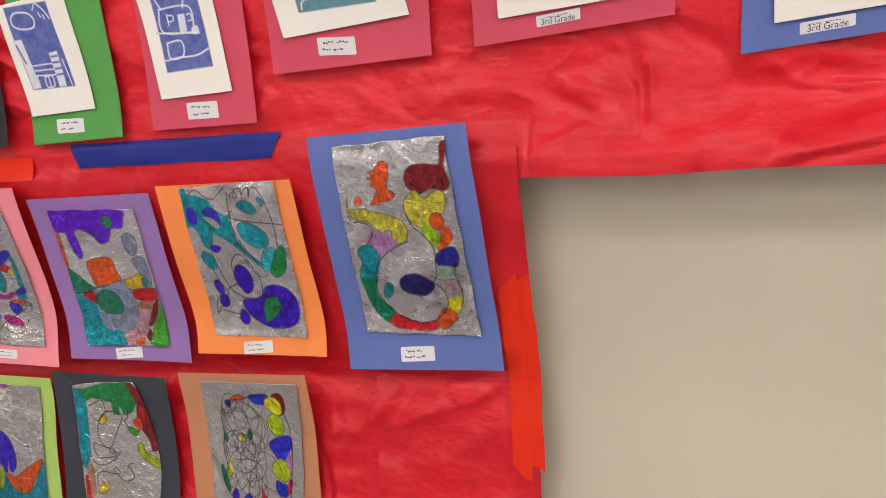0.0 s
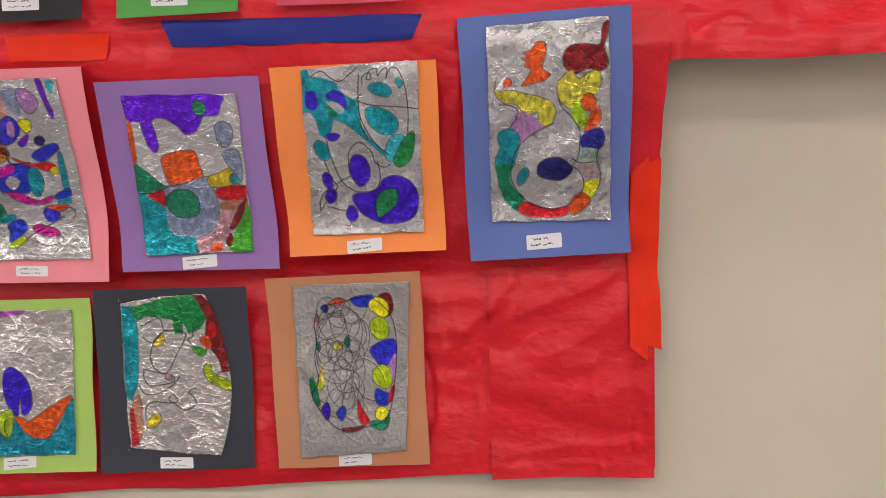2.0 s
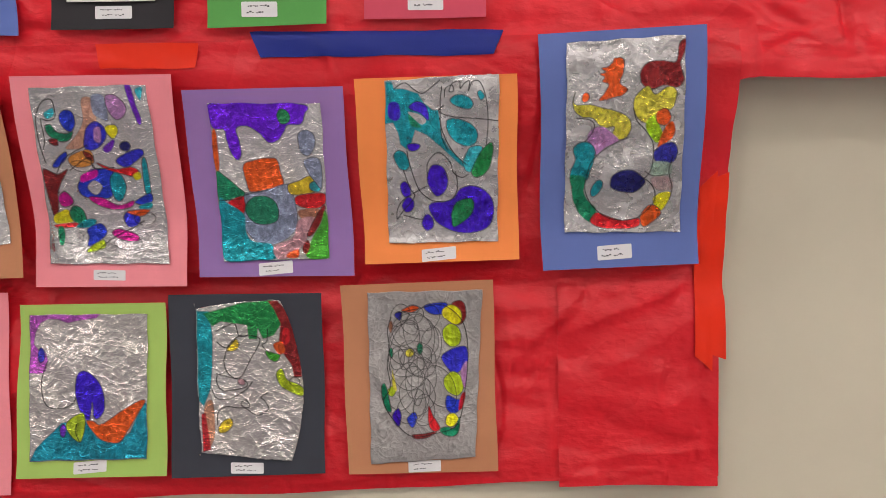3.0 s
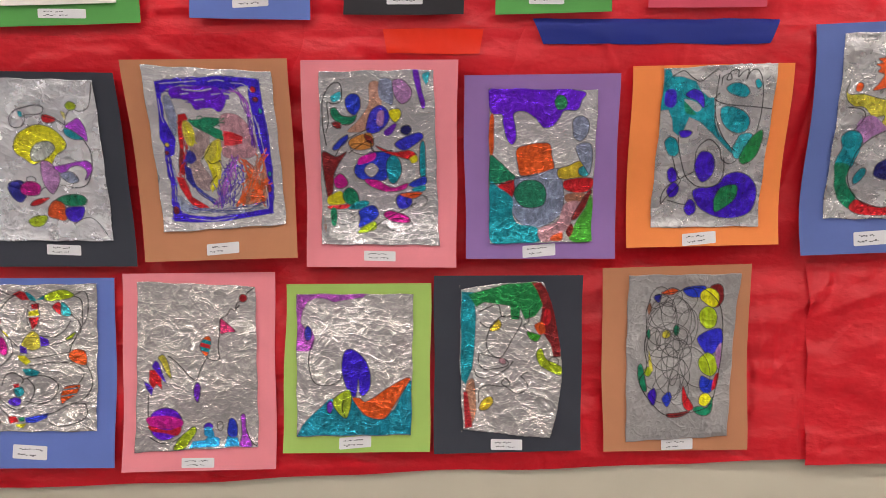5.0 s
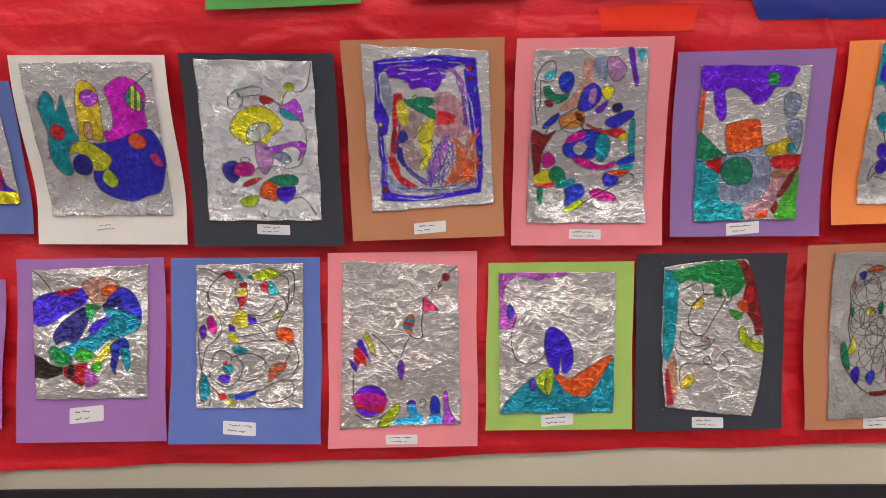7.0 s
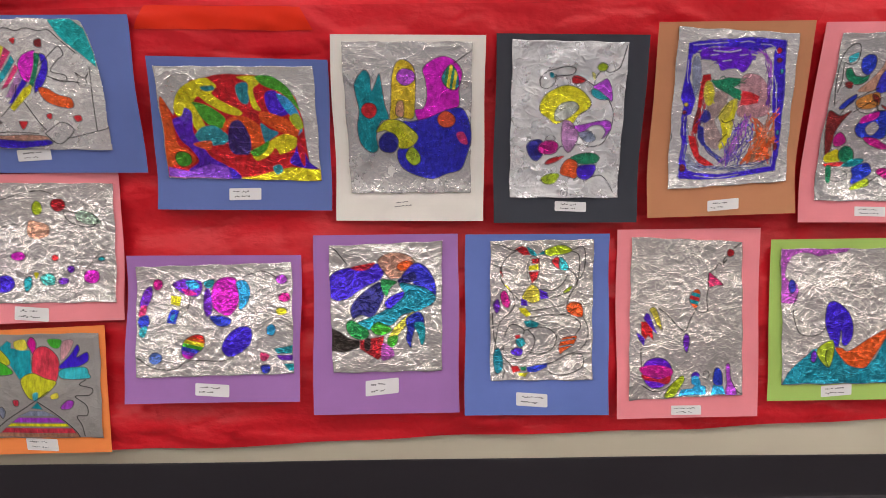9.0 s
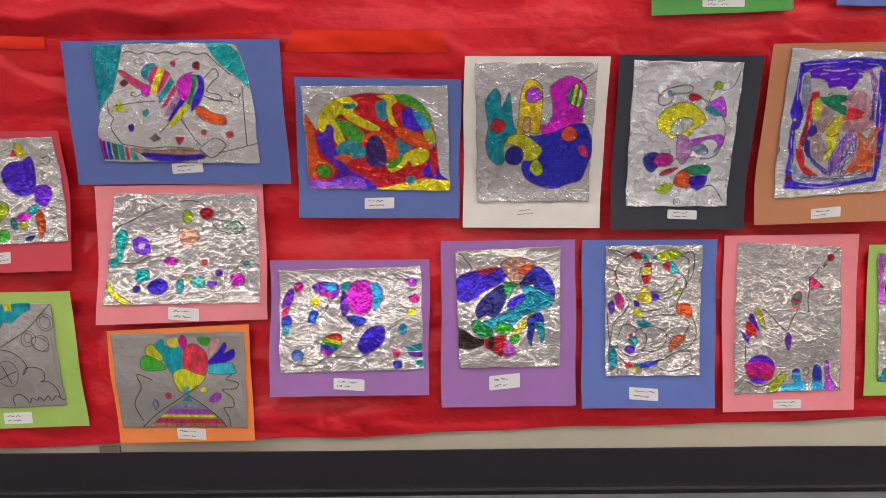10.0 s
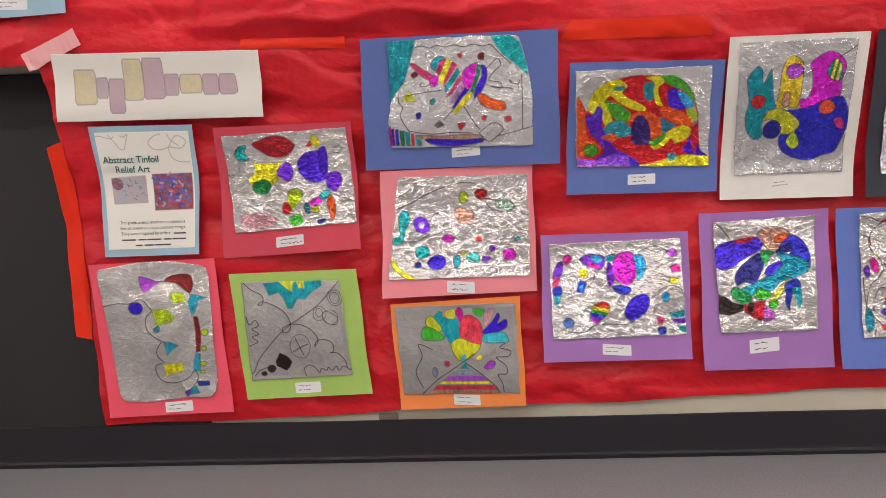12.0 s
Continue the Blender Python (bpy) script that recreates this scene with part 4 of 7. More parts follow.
tinfoil_artwork(ink_t8, "tinfoil relief with teal and violet shapes on orange paper", "orange",
    ((1.601, 0.979), (1.904, 0.982), (1.915, 0.639), (1.612, 0.633)), (-3, 15, 29, 16),
    ((0.192, 0.019), (0.892, -0.008), (0.866, 0.891), (0.159, 0.887)), (0.371, 0.927, 0.594, 0.998), crumple=0.5, dull=0.5, pale=0.05, warm=-0.35)


def ink_t7(ink):
    ink.blob("pviolet", 10, 4, 372, -2, 857, 7, 851, 70, 812, 128, 695, 134, 655, 177, 594, 227, 509, 241, 432, 183, 325, 139, 231, 153, 244, 224, 256, 304, 215, 348, 161, 303, 128, 209, 116, 159, 12, 144)
    ink.oval("green", 660, 83, 12, 14, 0)
    ink.blob("dorange", 2, 187, 44, 173, 46, 375, 5, 412, edge=False)
    ink.blob("dorange", 259, 378, 354, 349, 471, 336, 568, 344, 593, 419, 609, 509, 436, 537, 307, 550, 272, 482)
    ink.blob("dgreen", 5, 419, 90, 450, 198, 518, 253, 565, 125, 593, 7, 591)
    ink.blob("red", 82, 615, 254, 572, 255, 633, 213, 686)
    ink.blob("lavgrey", 253, 557, 426, 544, 652, 502, 701, 587, 720, 711, 692, 804, 573, 873, 407, 902, 295, 859, 216, 779, 214, 709, 245, 641)
    ink.blob("dgreen", 245, 641, 330, 581, 460, 583, 539, 638, 533, 731, 435, 760, 324, 750, 257, 702)
    ink.blob("teal", 7, 606, 93, 623, 224, 694, 227, 795, 284, 867, 463, 895, 478, 991, 11, 988, edge=False)
    ink.blob("gold", 653, 510, 761, 481, 857, 452, 905, 498, 920, 552, 689, 571)
    ink.oval("teal", 906, 520, 12, 11, 0)
    ink.blob("red", 712, 587, 821, 566, 988, 568, 982, 638, 862, 667, 727, 641)
    ink.blob("brown2", 740, 672, 929, 668, 899, 722, 754, 727, edge=False)
    ink.blob("pinkp", 733, 734, 889, 730, 807, 847, 744, 917, 613, 987, 500, 984, 485, 903, 661, 851, edge=False)
    ink.blob("maroon", 950, 653, 985, 669, 905, 793, 830, 847, 805, 823)
    ink.blob("lgreen", 986, 684, 999, 988, 782, 983, 842, 863, 925, 770, edge=False)
    ink.blob("maroon", 745, 925, 797, 870, 823, 911, 781, 966, edge=False)
    ink.blob("orange", 611, 954, 711, 932, 703, 989, 601, 986, edge=False)
    ink.blob("lavgrey", 784, 185, 858, 164, 925, 201, 920, 274, 859, 325, 792, 302, 777, 236)
    ink.blob("lavgrey", 817, 354, 959, 348, 962, 529, 904, 491, 845, 429)
    ink.line(7, 599, 179, 594, 264, 565, 415, 544)


tinfoil_artwork(ink_t7, "tinfoil relief with violet drips and an orange square on purple paper", "violet",
    ((1.279, 0.962), (1.579, 0.967), (1.591, 0.611), (1.288, 0.612)), (-3, -3, 11, 15),
    ((0.159, 0.070), (0.860, 0.083), (0.840, 0.903), (0.156, 0.915)), (0.377, 0.927, 0.598, 0.996), crumple=0.5, dull=0.2, pale=0.25, warm=-0.35)


def ink_t6(ink):
    ink.line(52, 407, 23, 271, 24, 167, 87, 78, 180, 65, 189, 155, 117, 175, 65, 168, 74, 271, 53, 339)
    ink.blob("lteal", 97, 133, 180, 107, 179, 148, 117, 168, edge=False)
    ink.blob("blue", 220, 156, 272, 122, 344, 136, 353, 198, 301, 239, 240, 211)
    ink.blob("dgreen", 91, 209, 137, 196, 188, 238, 270, 246, 321, 239, 289, 280, 207, 293, 116, 258)
    ink.blob("maroon", 105, 278, 177, 279, 176, 313, 125, 306)
    ink.blob("skin", 437, 68, 530, 70, 536, 201, 463, 268, 401, 322, 319, 335, 237, 327, 341, 260, 425, 179, edge=False)
    ink.blob("lavgrey", 530, 49, 632, 57, 638, 181, 578, 174, 517, 139, edge=False)
    ink.blob("lilac", 642, 57, 724, 51, 803, 108, 781, 162, 709, 182, 650, 133)
    ink.blob("blue2", 407, 281, 444, 220, 526, 187, 596, 222, 595, 276, 533, 323, 461, 343, 401, 329)
    ink.blob("lilac", 505, 228, 556, 221, 544, 296, 493, 289, edge=False)
    ink.blob("yellow", 607, 215, 688, 209, 707, 243, 655, 284, 606, 249)
    ink.blob("violet2", 553, 330, 635, 290, 665, 297, 623, 344, 572, 358, edge=False)
    ink.blob("blue", 103, 421, 165, 374, 237, 348, 226, 388, 134, 435)
    ink.blob("ochre", 247, 382, 339, 349, 441, 343, 459, 411, 357, 437, 266, 423)
    ink.blob("maroon", 380, 349, 440, 363, 460, 397, 409, 390)
    ink.blob("blue2", 641, 405, 723, 366, 855, 340, 894, 367, 822, 407, 721, 440)
    ink.oval("dnavy", 744, 325, 10, 9, 0)
    ink.blob("violet2", 817, 4, 868, 5, 894, 109, 921, 184, 890, 211, 844, 108, edge=False)
    ink.blob("lteal", 898, 26, 969, 13, 936, 82, edge=False)
    ink.blob("maroon", 11, 448, 133, 469, 225, 443, 153, 516, 111, 583, 100, 677, 59, 723, 29, 610)
    ink.blob("dmagenta", 111, 597, 172, 570, 232, 624, 181, 657, 120, 650)
    ink.blob("yellow", 49, 717, 160, 671, 210, 724, 189, 750, 68, 757, edge=False)
    ink.blob("redl", 58, 763, 230, 751, 219, 777, 78, 783, edge=False)
    ink.blob("dgreen", 180, 691, 232, 651, 302, 678, 320, 744, 260, 757, 200, 737)
    ink.blob("teal", 229, 770, 331, 731, 411, 738, 370, 777, 259, 784, edge=False)
    ink.blob("blue", 319, 791, 440, 758, 489, 817, 387, 876, 317, 889, 328, 837)
    ink.blob("ygreen", 307, 922, 367, 883, 458, 857, 466, 902, 356, 928)
    ink.blob("dgreen", 78, 783, 128, 783, 127, 876, 87, 876, edge=False)
    ink.blob("blue", 284, 551, 326, 497, 418, 451, 549, 445, 619, 473, 586, 579, 534, 613, 414, 612, 323, 598)
    ink.blob("magenta", 336, 477, 468, 451, 457, 492, 325, 518, edge=False)
    ink.blob("foilc", 375, 551, 437, 512, 496, 546, 435, 592)
    ink.blob("teal", 567, 513, 619, 466, 679, 493, 696, 560, 644, 626, 585, 613)
    ink.blob("red", 480, 411, 620, 446, 771, 440, 830, 467, 779, 494, 659, 473, 539, 445)
    ink.blob("dmagenta", 374, 605, 494, 612, 613, 653, 744, 627, 713, 667, 563, 679, 423, 645)
    ink.blob("yellow", 769, 487, 830, 467, 838, 501, 788, 514, edge=False)
    ink.blob("teal", 862, 414, 902, 401, 905, 581, 855, 581)
    ink.blob("blue", 754, 634, 895, 588, 903, 634, 813, 654)
    ink.blob("teal", 783, 660, 893, 641, 891, 674, 802, 680, edge=False)
    ink.blob("blue2", 641, 719, 702, 686, 780, 726, 749, 772, 669, 778)
    ink.blob("orange", 672, 693, 802, 680, 871, 687, 790, 720)
    ink.ring(819, 732, 19, 13, 0)
    ink.blob("dmagenta", 529, 817, 589, 791, 737, 824, 745, 864, 607, 857)
    ink.ring(665, 876, 26, 13, 0)
    ink.ring(188, 836, 21, 13, 0)
    ink.line(421, 315, 216, 382, 113, 482)
    ink.line(376, 935, 528, 850, 708, 785, 809, 746)
    ink.line(245, 450, 419, 383, 458, 444, 620, 439)
    ink.ring(357, 430, 23, 10, 10)


tinfoil_artwork(ink_t6, "tinfoil relief crowded with small coloured shapes on pink paper", "pinkl",
    ((0.972, 0.986), (1.267, 0.987), (1.268, 0.595), (0.969, 0.597)), (5, 7, 34, 18),
    ((0.117, 0.056), (0.844, 0.045), (0.885, 0.887), (0.098, 0.885)), (0.381, 0.915, 0.592, 0.966), crumple=0.6, dull=0.25, pale=0.1, warm=-0.35)


def ink_b8(ink):
    ink.outline(11, 55, 11, 55, 238, 26, 735, 4, 823, 48, 901, 187, 956, 370, 989, 516, 978, 663, 945, 828, 873, 996, 867, 1000, 459, 978, 39, 949, 33, 945, 6, 590)
    ink.shape("teal", 17, 70, 138, 70, 160, 223, 149, 407, 127, 553, 61, 663, 11, 626, edge=False)
    ink.shape("green", 83, 84, 459, 18, 713, 4, 779, 77, 801, 150, 724, 223, 624, 245, 580, 179, 569, 245, 492, 245, 481, 158, 238, 136, 160, 165, edge=False)
    ink.shape("maroon", 680, 11, 768, 11, 856, 77, 923, 223, 967, 392, 978, 480, 901, 487, 878, 407, 801, 333, 768, 260, 790, 150, 735, 62, edge=False)
    ink.blob("red", 812, 187, 867, 187, 867, 260, 801, 282, edge=False)
    ink.blob("orange", 713, 282, 790, 260, 823, 319, 768, 341, edge=False)
    ink.blob("green2", 646, 319, 724, 333, 779, 348, 735, 385, 669, 363)
    ink.blob("ygreen", 735, 458, 790, 429, 834, 495, 934, 524, 989, 553, 967, 597, 867, 575, 768, 531)
    ink.ring(906, 509, 10, 9, 0)
    ink.blob("gold", 304, 289, 370, 245, 403, 275, 370, 311, 293, 319)
    ink.blob("gold", 193, 795, 238, 751, 304, 736, 326, 773, 271, 817, 204, 824)
    ink.blob("brownl", 61, 678, 138, 626, 160, 773, 149, 868, 83, 919, edge=False)
    ink.shape("dred", 39, 707, 75, 700, 125, 927, 50, 941, edge=False)
    ink.line(193, 194, 282, 165, 370, 150, 403, 223, 481, 223)
    ink.line(193, 260, 282, 297, 370, 245)
    ink.line(260, 370, 304, 282, 414, 223, 569, 231, 591, 267, 503, 370, 414, 473, 337, 480, 271, 436, 254, 370)
    ink.line(182, 458, 348, 487, 448, 502, 459, 538, 326, 560, 227, 560, 182, 509, 193, 458)
    ink.line(138, 560, 182, 612, 304, 612, 448, 560, 514, 509)
    ink.line(182, 773, 193, 692, 271, 663, 370, 670, 481, 663, 448, 619, 403, 648, 459, 678, 558, 714, 657, 678, 624, 626, 591, 604, 657, 575)
    ink.oval("pinkp", 414, 509, 8, 6, 30)
    ink.line(669, 187, 657, 260, 613, 282, 680, 333)


tinfoil_artwork(ink_b8, "curved tinfoil relief with green and teal bands on dark paper", "dark",
    ((1.223, 0.578), (1.525, 0.578), (1.525, 0.215), (1.222, 0.213)), (15, 19, -3, 7),
    ((0.168, 0.029), (0.876, 0.030), (0.877, 0.928), (0.171, 0.911)), (0.383, 0.923, 0.597, 0.983), crumple=0.45, dull=0)


def ink_t5(ink):
    ink.blob("pinkp", 564, 279, 695, 270, 793, 356, 824, 465, 779, 538, 560, 536, 552, 414, edge=False)
    ink.blob("greyp", 346, 378, 454, 385, 434, 498, 365, 555, 436, 678, 401, 750, 297, 696, 274, 567, 306, 427, edge=False)
    ink.blob("lavgrey", 138, 188, 191, 174, 223, 289, 193, 406, 156, 344, edge=False)
    ink.blob("lavgrey", 109, 551, 147, 600, 162, 707, 111, 691, edge=False)
    ink.blob("lavgrey", 114, 748, 187, 814, 316, 878, 224, 888, 140, 841, edge=False)
    ink.shape("nblue", 90, 89, 176, 74, 350, 69, 512, 47, 714, 44, 885, 43, 902, 81, 757, 99, 679, 129, 524, 112, 302, 104, 178, 134, 150, 154, 91, 156, edge=False)
    ink.shape("nblue", 91, 156, 125, 155, 119, 290, 170, 378, 191, 427, 164, 517, 102, 537, 92, 461, 63, 413, 89, 256, edge=False)
    ink.shape("nblue", 818, 48, 894, 53, 909, 246, 927, 466, 931, 615, 904, 918, 859, 916, 853, 726, 871, 614, 833, 465, 818, 283, 801, 141, edge=False)
    ink.shape("nblue", 84, 537, 124, 572, 140, 671, 117, 719, 89, 655, edge=False)
    ink.shape("nblue", 85, 861, 155, 864, 223, 895, 451, 920, 643, 907, 771, 889, 901, 879, 899, 918, 738, 933, 495, 952, 263, 948, 95, 933, edge=False)
    ink.shape("nblue", 83, 796, 143, 813, 162, 885, 99, 890, edge=False)
    ink.scribble("nblue", 2.7, 9, 2.7, 123, 95, 305, 80, 528, 63, 760, 60, 883, 68)
    ink.scribble("nblue", 2.7, 9, 2.7, 883, 68, 899, 246, 910, 429, 911, 615, 902, 803, 879, 909)
    ink.scribble("nblue", 2.7, 9, 2.7, 880, 902, 642, 914, 403, 929, 176, 919, 97, 911)
    ink.scribble("nblue", 2.7, 7, 2.7, 113, 109, 106, 256, 117, 392, 115, 530, 109, 635, 127, 706, 107, 812, 109, 883)
    ink.blob("pviolet", 195, 133, 302, 111, 525, 105, 596, 124, 628, 179, 596, 236, 557, 258, 513, 237, 440, 238, 377, 246, 329, 192, 208, 180, edge=False)
    ink.scribble("pviolet", 3.2, 6, 3.2, 203, 140, 388, 129, 641, 137)
    ink.scribble("pviolet", 3.2, 6, 3.2, 226, 166, 383, 177, 565, 167, 647, 172)
    ink.scribble("pviolet", 2.2, 5, 3.2, 336, 205, 452, 210, 598, 208)
    ink.stroke("white", 2.2, 300, 128, 432, 135, 523, 119)
    ink.stroke("white", 1.7, 520, 154, 585, 145)
    ink.stroke("white", 1.7, 382, 191, 454, 183)
    ink.stroke("white", 1.7, 279, 159, 342, 150)
    ink.scribble("violet2", 2.2, 5, 3.2, 708, 121, 760, 177, 787, 320, 804, 465)
    ink.scribble("lilac2", 1.6, 4, 3.2, 680, 115, 752, 163, 780, 284)
    ink.shape("red", 233, 275, 295, 268, 309, 302, 252, 344, 252, 427, 233, 532, 210, 496, 213, 378, edge=False)
    ink.blob("maroon", 212, 482, 245, 497, 255, 574, 222, 644, 181, 608, edge=False)
    ink.shape("red", 151, 650, 211, 658, 241, 723, 262, 781, 374, 843, 391, 859, 272, 861, 216, 794, 170, 721, edge=False)
    ink.scribble("red", 2.2, 4, 3.2, 254, 323, 271, 413, 233, 532, 196, 637, 223, 723)
    ink.blob("olive", 263, 323, 308, 316, 346, 378, 330, 455, 284, 462, 255, 399, edge=False)
    ink.scribble("yellow", 2.2, 4, 3.2, 278, 344, 308, 399, 312, 455)
    ink.shape("dgreen", 299, 309, 389, 301, 445, 287, 554, 293, 550, 328, 503, 350, 565, 371, 569, 435, 523, 428, 453, 392, 418, 378, 349, 350, edge=False)
    ink.scribble("dgreen", 2.2, 5, 4.3, 316, 316, 424, 315, 552, 314)
    ink.scribble("dgreen", 2.2, 4, 3.2, 384, 350, 501, 371, 561, 414)
    ink.shape("redl", 574, 371, 639, 378, 722, 407, 709, 450, 632, 464, 566, 464, edge=False)
    ink.scribble("red", 2.2, 4, 2.7, 581, 399, 647, 399, 710, 436)
    ink.blob("olive", 467, 442, 542, 428, 533, 528, 510, 680, 467, 737, 412, 735, 437, 664, 417, 584, 395, 526, edge=False)
    ink.scribble("yellow", 2.7, 5, 4.3, 521, 456, 495, 535, 454, 577, 476, 643, 440, 736)
    ink.blob("navyblue", 272, 497, 316, 504, 330, 547, 282, 575, 241, 546, edge=False)
    ink.shape("navyblue", 228, 581, 279, 603, 290, 674, 312, 725, 276, 724, 228, 666, edge=False)
    ink.scribble("navyblue", 2.2, 5, 3.2, 262, 504, 304, 532, 247, 574)
    ink.scribble("navyblue", 2.2, 6, 2.7, 287, 710, 346, 755, 432, 816, 458, 839)
    ink.scribble("blue", 1.6, 4, 3.2, 294, 725, 380, 785, 450, 824)
    ink.scribble("purple", 1.7, 8, 6.5, 525, 827, 525, 717, 582, 601, 641, 580, 661, 684, 607, 763, 582, 829)
    ink.scribble("lilac2", 1.7, 7, 6.5, 468, 832, 533, 739, 598, 645, 624, 558)
    ink.scribble("violet2", 1.7, 6, 6.5, 547, 579, 572, 718, 506, 826)
    ink.scribble("purple", 1.6, 5, 4.3, 466, 752, 508, 804, 476, 847)
    ink.blob("brown2", 630, 824, 704, 751, 700, 677, 755, 597, 787, 687, 851, 613, 867, 539, 883, 727, 844, 839, 696, 849, edge=False)
    ink.scribble("dorange", 2.7, 9, 5.4, 630, 831, 714, 744, 767, 686, 824, 583, 858, 524)
    ink.scribble("dorange", 2.7, 8, 5.4, 710, 559, 759, 664, 801, 762, 835, 831)
    ink.scribble("dorange", 2.7, 7, 5.4, 718, 819, 822, 748, 876, 689)
    ink.scribble("brown2", 1.6, 4, 5.4, 690, 796, 790, 649, 818, 539)
    ink.line(466, 449, 414, 512, 375, 548)
    ink.line(420, 555, 454, 577, 521, 557)
    ink.line(475, 650, 415, 699)
    ink.scribble("lavgrey", 2.7, 4, 3.2, 148, 763, 228, 845, 408, 881, 645, 877, 813, 861)
    ink.scribble("navyblue", 1.3, 4, 3.2, 227, 859, 455, 876, 695, 864, 844, 839)
    ink.oval("red", 845, 114, 5, 6, 0)
    ink.oval("maroon", 855, 175, 5, 5, 0)
    ink.oval("lteal", 884, 246, 3, 5, 0)
    ink.oval("gold", 114, 457, 4, 4, 0)
    ink.oval("maroon", 104, 505, 4, 4, 0)
    ink.oval("lteal", 903, 651, 3, 5, 0)
    ink.oval("maroon", 890, 749, 4, 8, 0)
    ink.oval("maroon", 119, 862, 6, 8, 0)
    ink.line(5, 639, 11, 660, -1, 688)
    ink.stroke("foilc", 1.5, 131, 101, 304, 87, 411, 77)
    ink.stroke("foilc", 1.7, 509, 78, 574, 66, 628, 71)
    ink.stroke("foilc", 1.3, 104, 189, 103, 277, 115, 324)
    ink.stroke("foilc", 1.3, 683, 80, 777, 85, 831, 126)
    ink.stroke("foilc", 1.3, 854, 319, 866, 429, 878, 517)
    ink.stroke("foilc", 1.5, 829, 276, 852, 356, 857, 414)
    ink.stroke("foilc", 1.3, 106, 572, 116, 649)
    ink.stroke("foilc", 1.5, 221, 917, 402, 940, 593, 927)
    ink.stroke("foilc", 1.3, 163, 878, 313, 907)
    ink.stroke("foilc", 1.3, 863, 726, 874, 840, 861, 885)


tinfoil_artwork(ink_t5, "tinfoil relief with a scribbled blue frame on brown paper", "brown",
    ((0.643, 0.983), (0.950, 0.987), (0.952, 0.616), (0.649, 0.608)), (18, 15, 33, 21),
    ((0.119, 0.025), (0.897, 0.064), (0.934, 0.822), (0.136, 0.848)), (0.410, 0.916, 0.621, 0.976), crumple=0.5, dull=0.1, pale=0.55, warm=-0.35)


def ink_t4(ink):
    ink.line(988, 21, 959, 105, 923, 161, 853, 183, 796, 170, 743, 205, 716, 269)
    ink.oval("ygreen", 788, 152, 10, 8, 0)
    ink.blob("yellowl", 697, 185, 734, 198, 720, 234, edge=False)
    ink.blob("red", 540, 208, 606, 214, 652, 235, 601, 256, 534, 250)
    ink.line(539, 215, 643, 235, 707, 262, 780, 303)
    ink.blob("lilac2", 715, 276, 788, 240, 838, 225, 880, 281, 891, 359, 844, 345, 780, 303)
    ink.blob("teal", 704, 290, 761, 296, 817, 324, 862, 352, 774, 353, 709, 325)
    ink.blob("yellow", 254, 394, 302, 330, 394, 287, 474, 268, 569, 278, 643, 312, 704, 368, 689, 411, 605, 454, 549, 512, 483, 491, 402, 513, 329, 478, 266, 443)
    ink.blob("foilg", 406, 414, 459, 378, 557, 369, 602, 404, 557, 448, 484, 484, 405, 492, 386, 456)
    ink.line(862, 359, 903, 423, 905, 495, 876, 574, 830, 633, 738, 655, 640, 641, 541, 649, 461, 657, 418, 686)
    ink.blob("lilac", 463, 498, 522, 491, 567, 519, 609, 576, 592, 634, 535, 693, 489, 671, 458, 606)
    ink.blob("lilac2", 566, 526, 657, 511, 787, 489, 876, 488, 901, 531, 866, 575, 823, 604, 849, 553, 794, 517, 714, 525, 640, 569)
    ink.blob("lavgrey", 610, 569, 701, 554, 747, 575, 763, 612, 692, 627, 645, 605)
    ink.blob("navyblue", 148, 659, 183, 623, 271, 615, 305, 651, 297, 709, 242, 753, 178, 724)
    ink.blob("dmagenta", 255, 658, 309, 622, 388, 621, 433, 650, 406, 701, 317, 709, 260, 694)
    ink.blob("red", 319, 767, 362, 738, 433, 723, 492, 722, 418, 759, 347, 774)
    ink.blob("dgreen", 539, 737, 612, 707, 733, 696, 810, 721, 784, 765, 664, 773, 586, 759)
    ink.blob("orange", 461, 811, 486, 766, 539, 737, 615, 766, 613, 862, 524, 855, 467, 840)
    ink.blob("purple", 622, 788, 724, 773, 783, 780, 766, 839, 701, 877, 624, 854)
    ink.blob("ygreen", 285, 870, 348, 840, 418, 833, 456, 847, 409, 899, 329, 907)
    ink.line(690, 884, 764, 854, 835, 847, 900, 891, 954, 959)
    ink.line(249, 233, 302, 190, 391, 168, 489, 153, 555, 166, 531, 201, 434, 210, 366, 217)
    ink.line(249, 233, 261, 281, 327, 288, 380, 252, 387, 203)
    ink.blob("teal", 336, 190, 368, 197, 365, 224, 337, 218, edge=False)
    ink.ring(500, 966, 7, 8, 0)
    ink.ring(499, 970, 2, 3, 0)
    ink.ring(360, 607, 9, 6, 0)


tinfoil_artwork(ink_t4, "pale tinfoil relief with a yellow ring on dark paper", "dark",
    ((0.331, 0.968), (0.628, 0.961), (0.629, 0.599), (0.329, 0.600)), (1, 20, 15, 26),
    ((0.101, 0.031), (0.864, 0.041), (0.860, 0.860), (0.111, 0.860)), (0.426, 0.878, 0.645, 0.933), crumple=0.42, dull=0, pale=0.9, warm=-0.9)


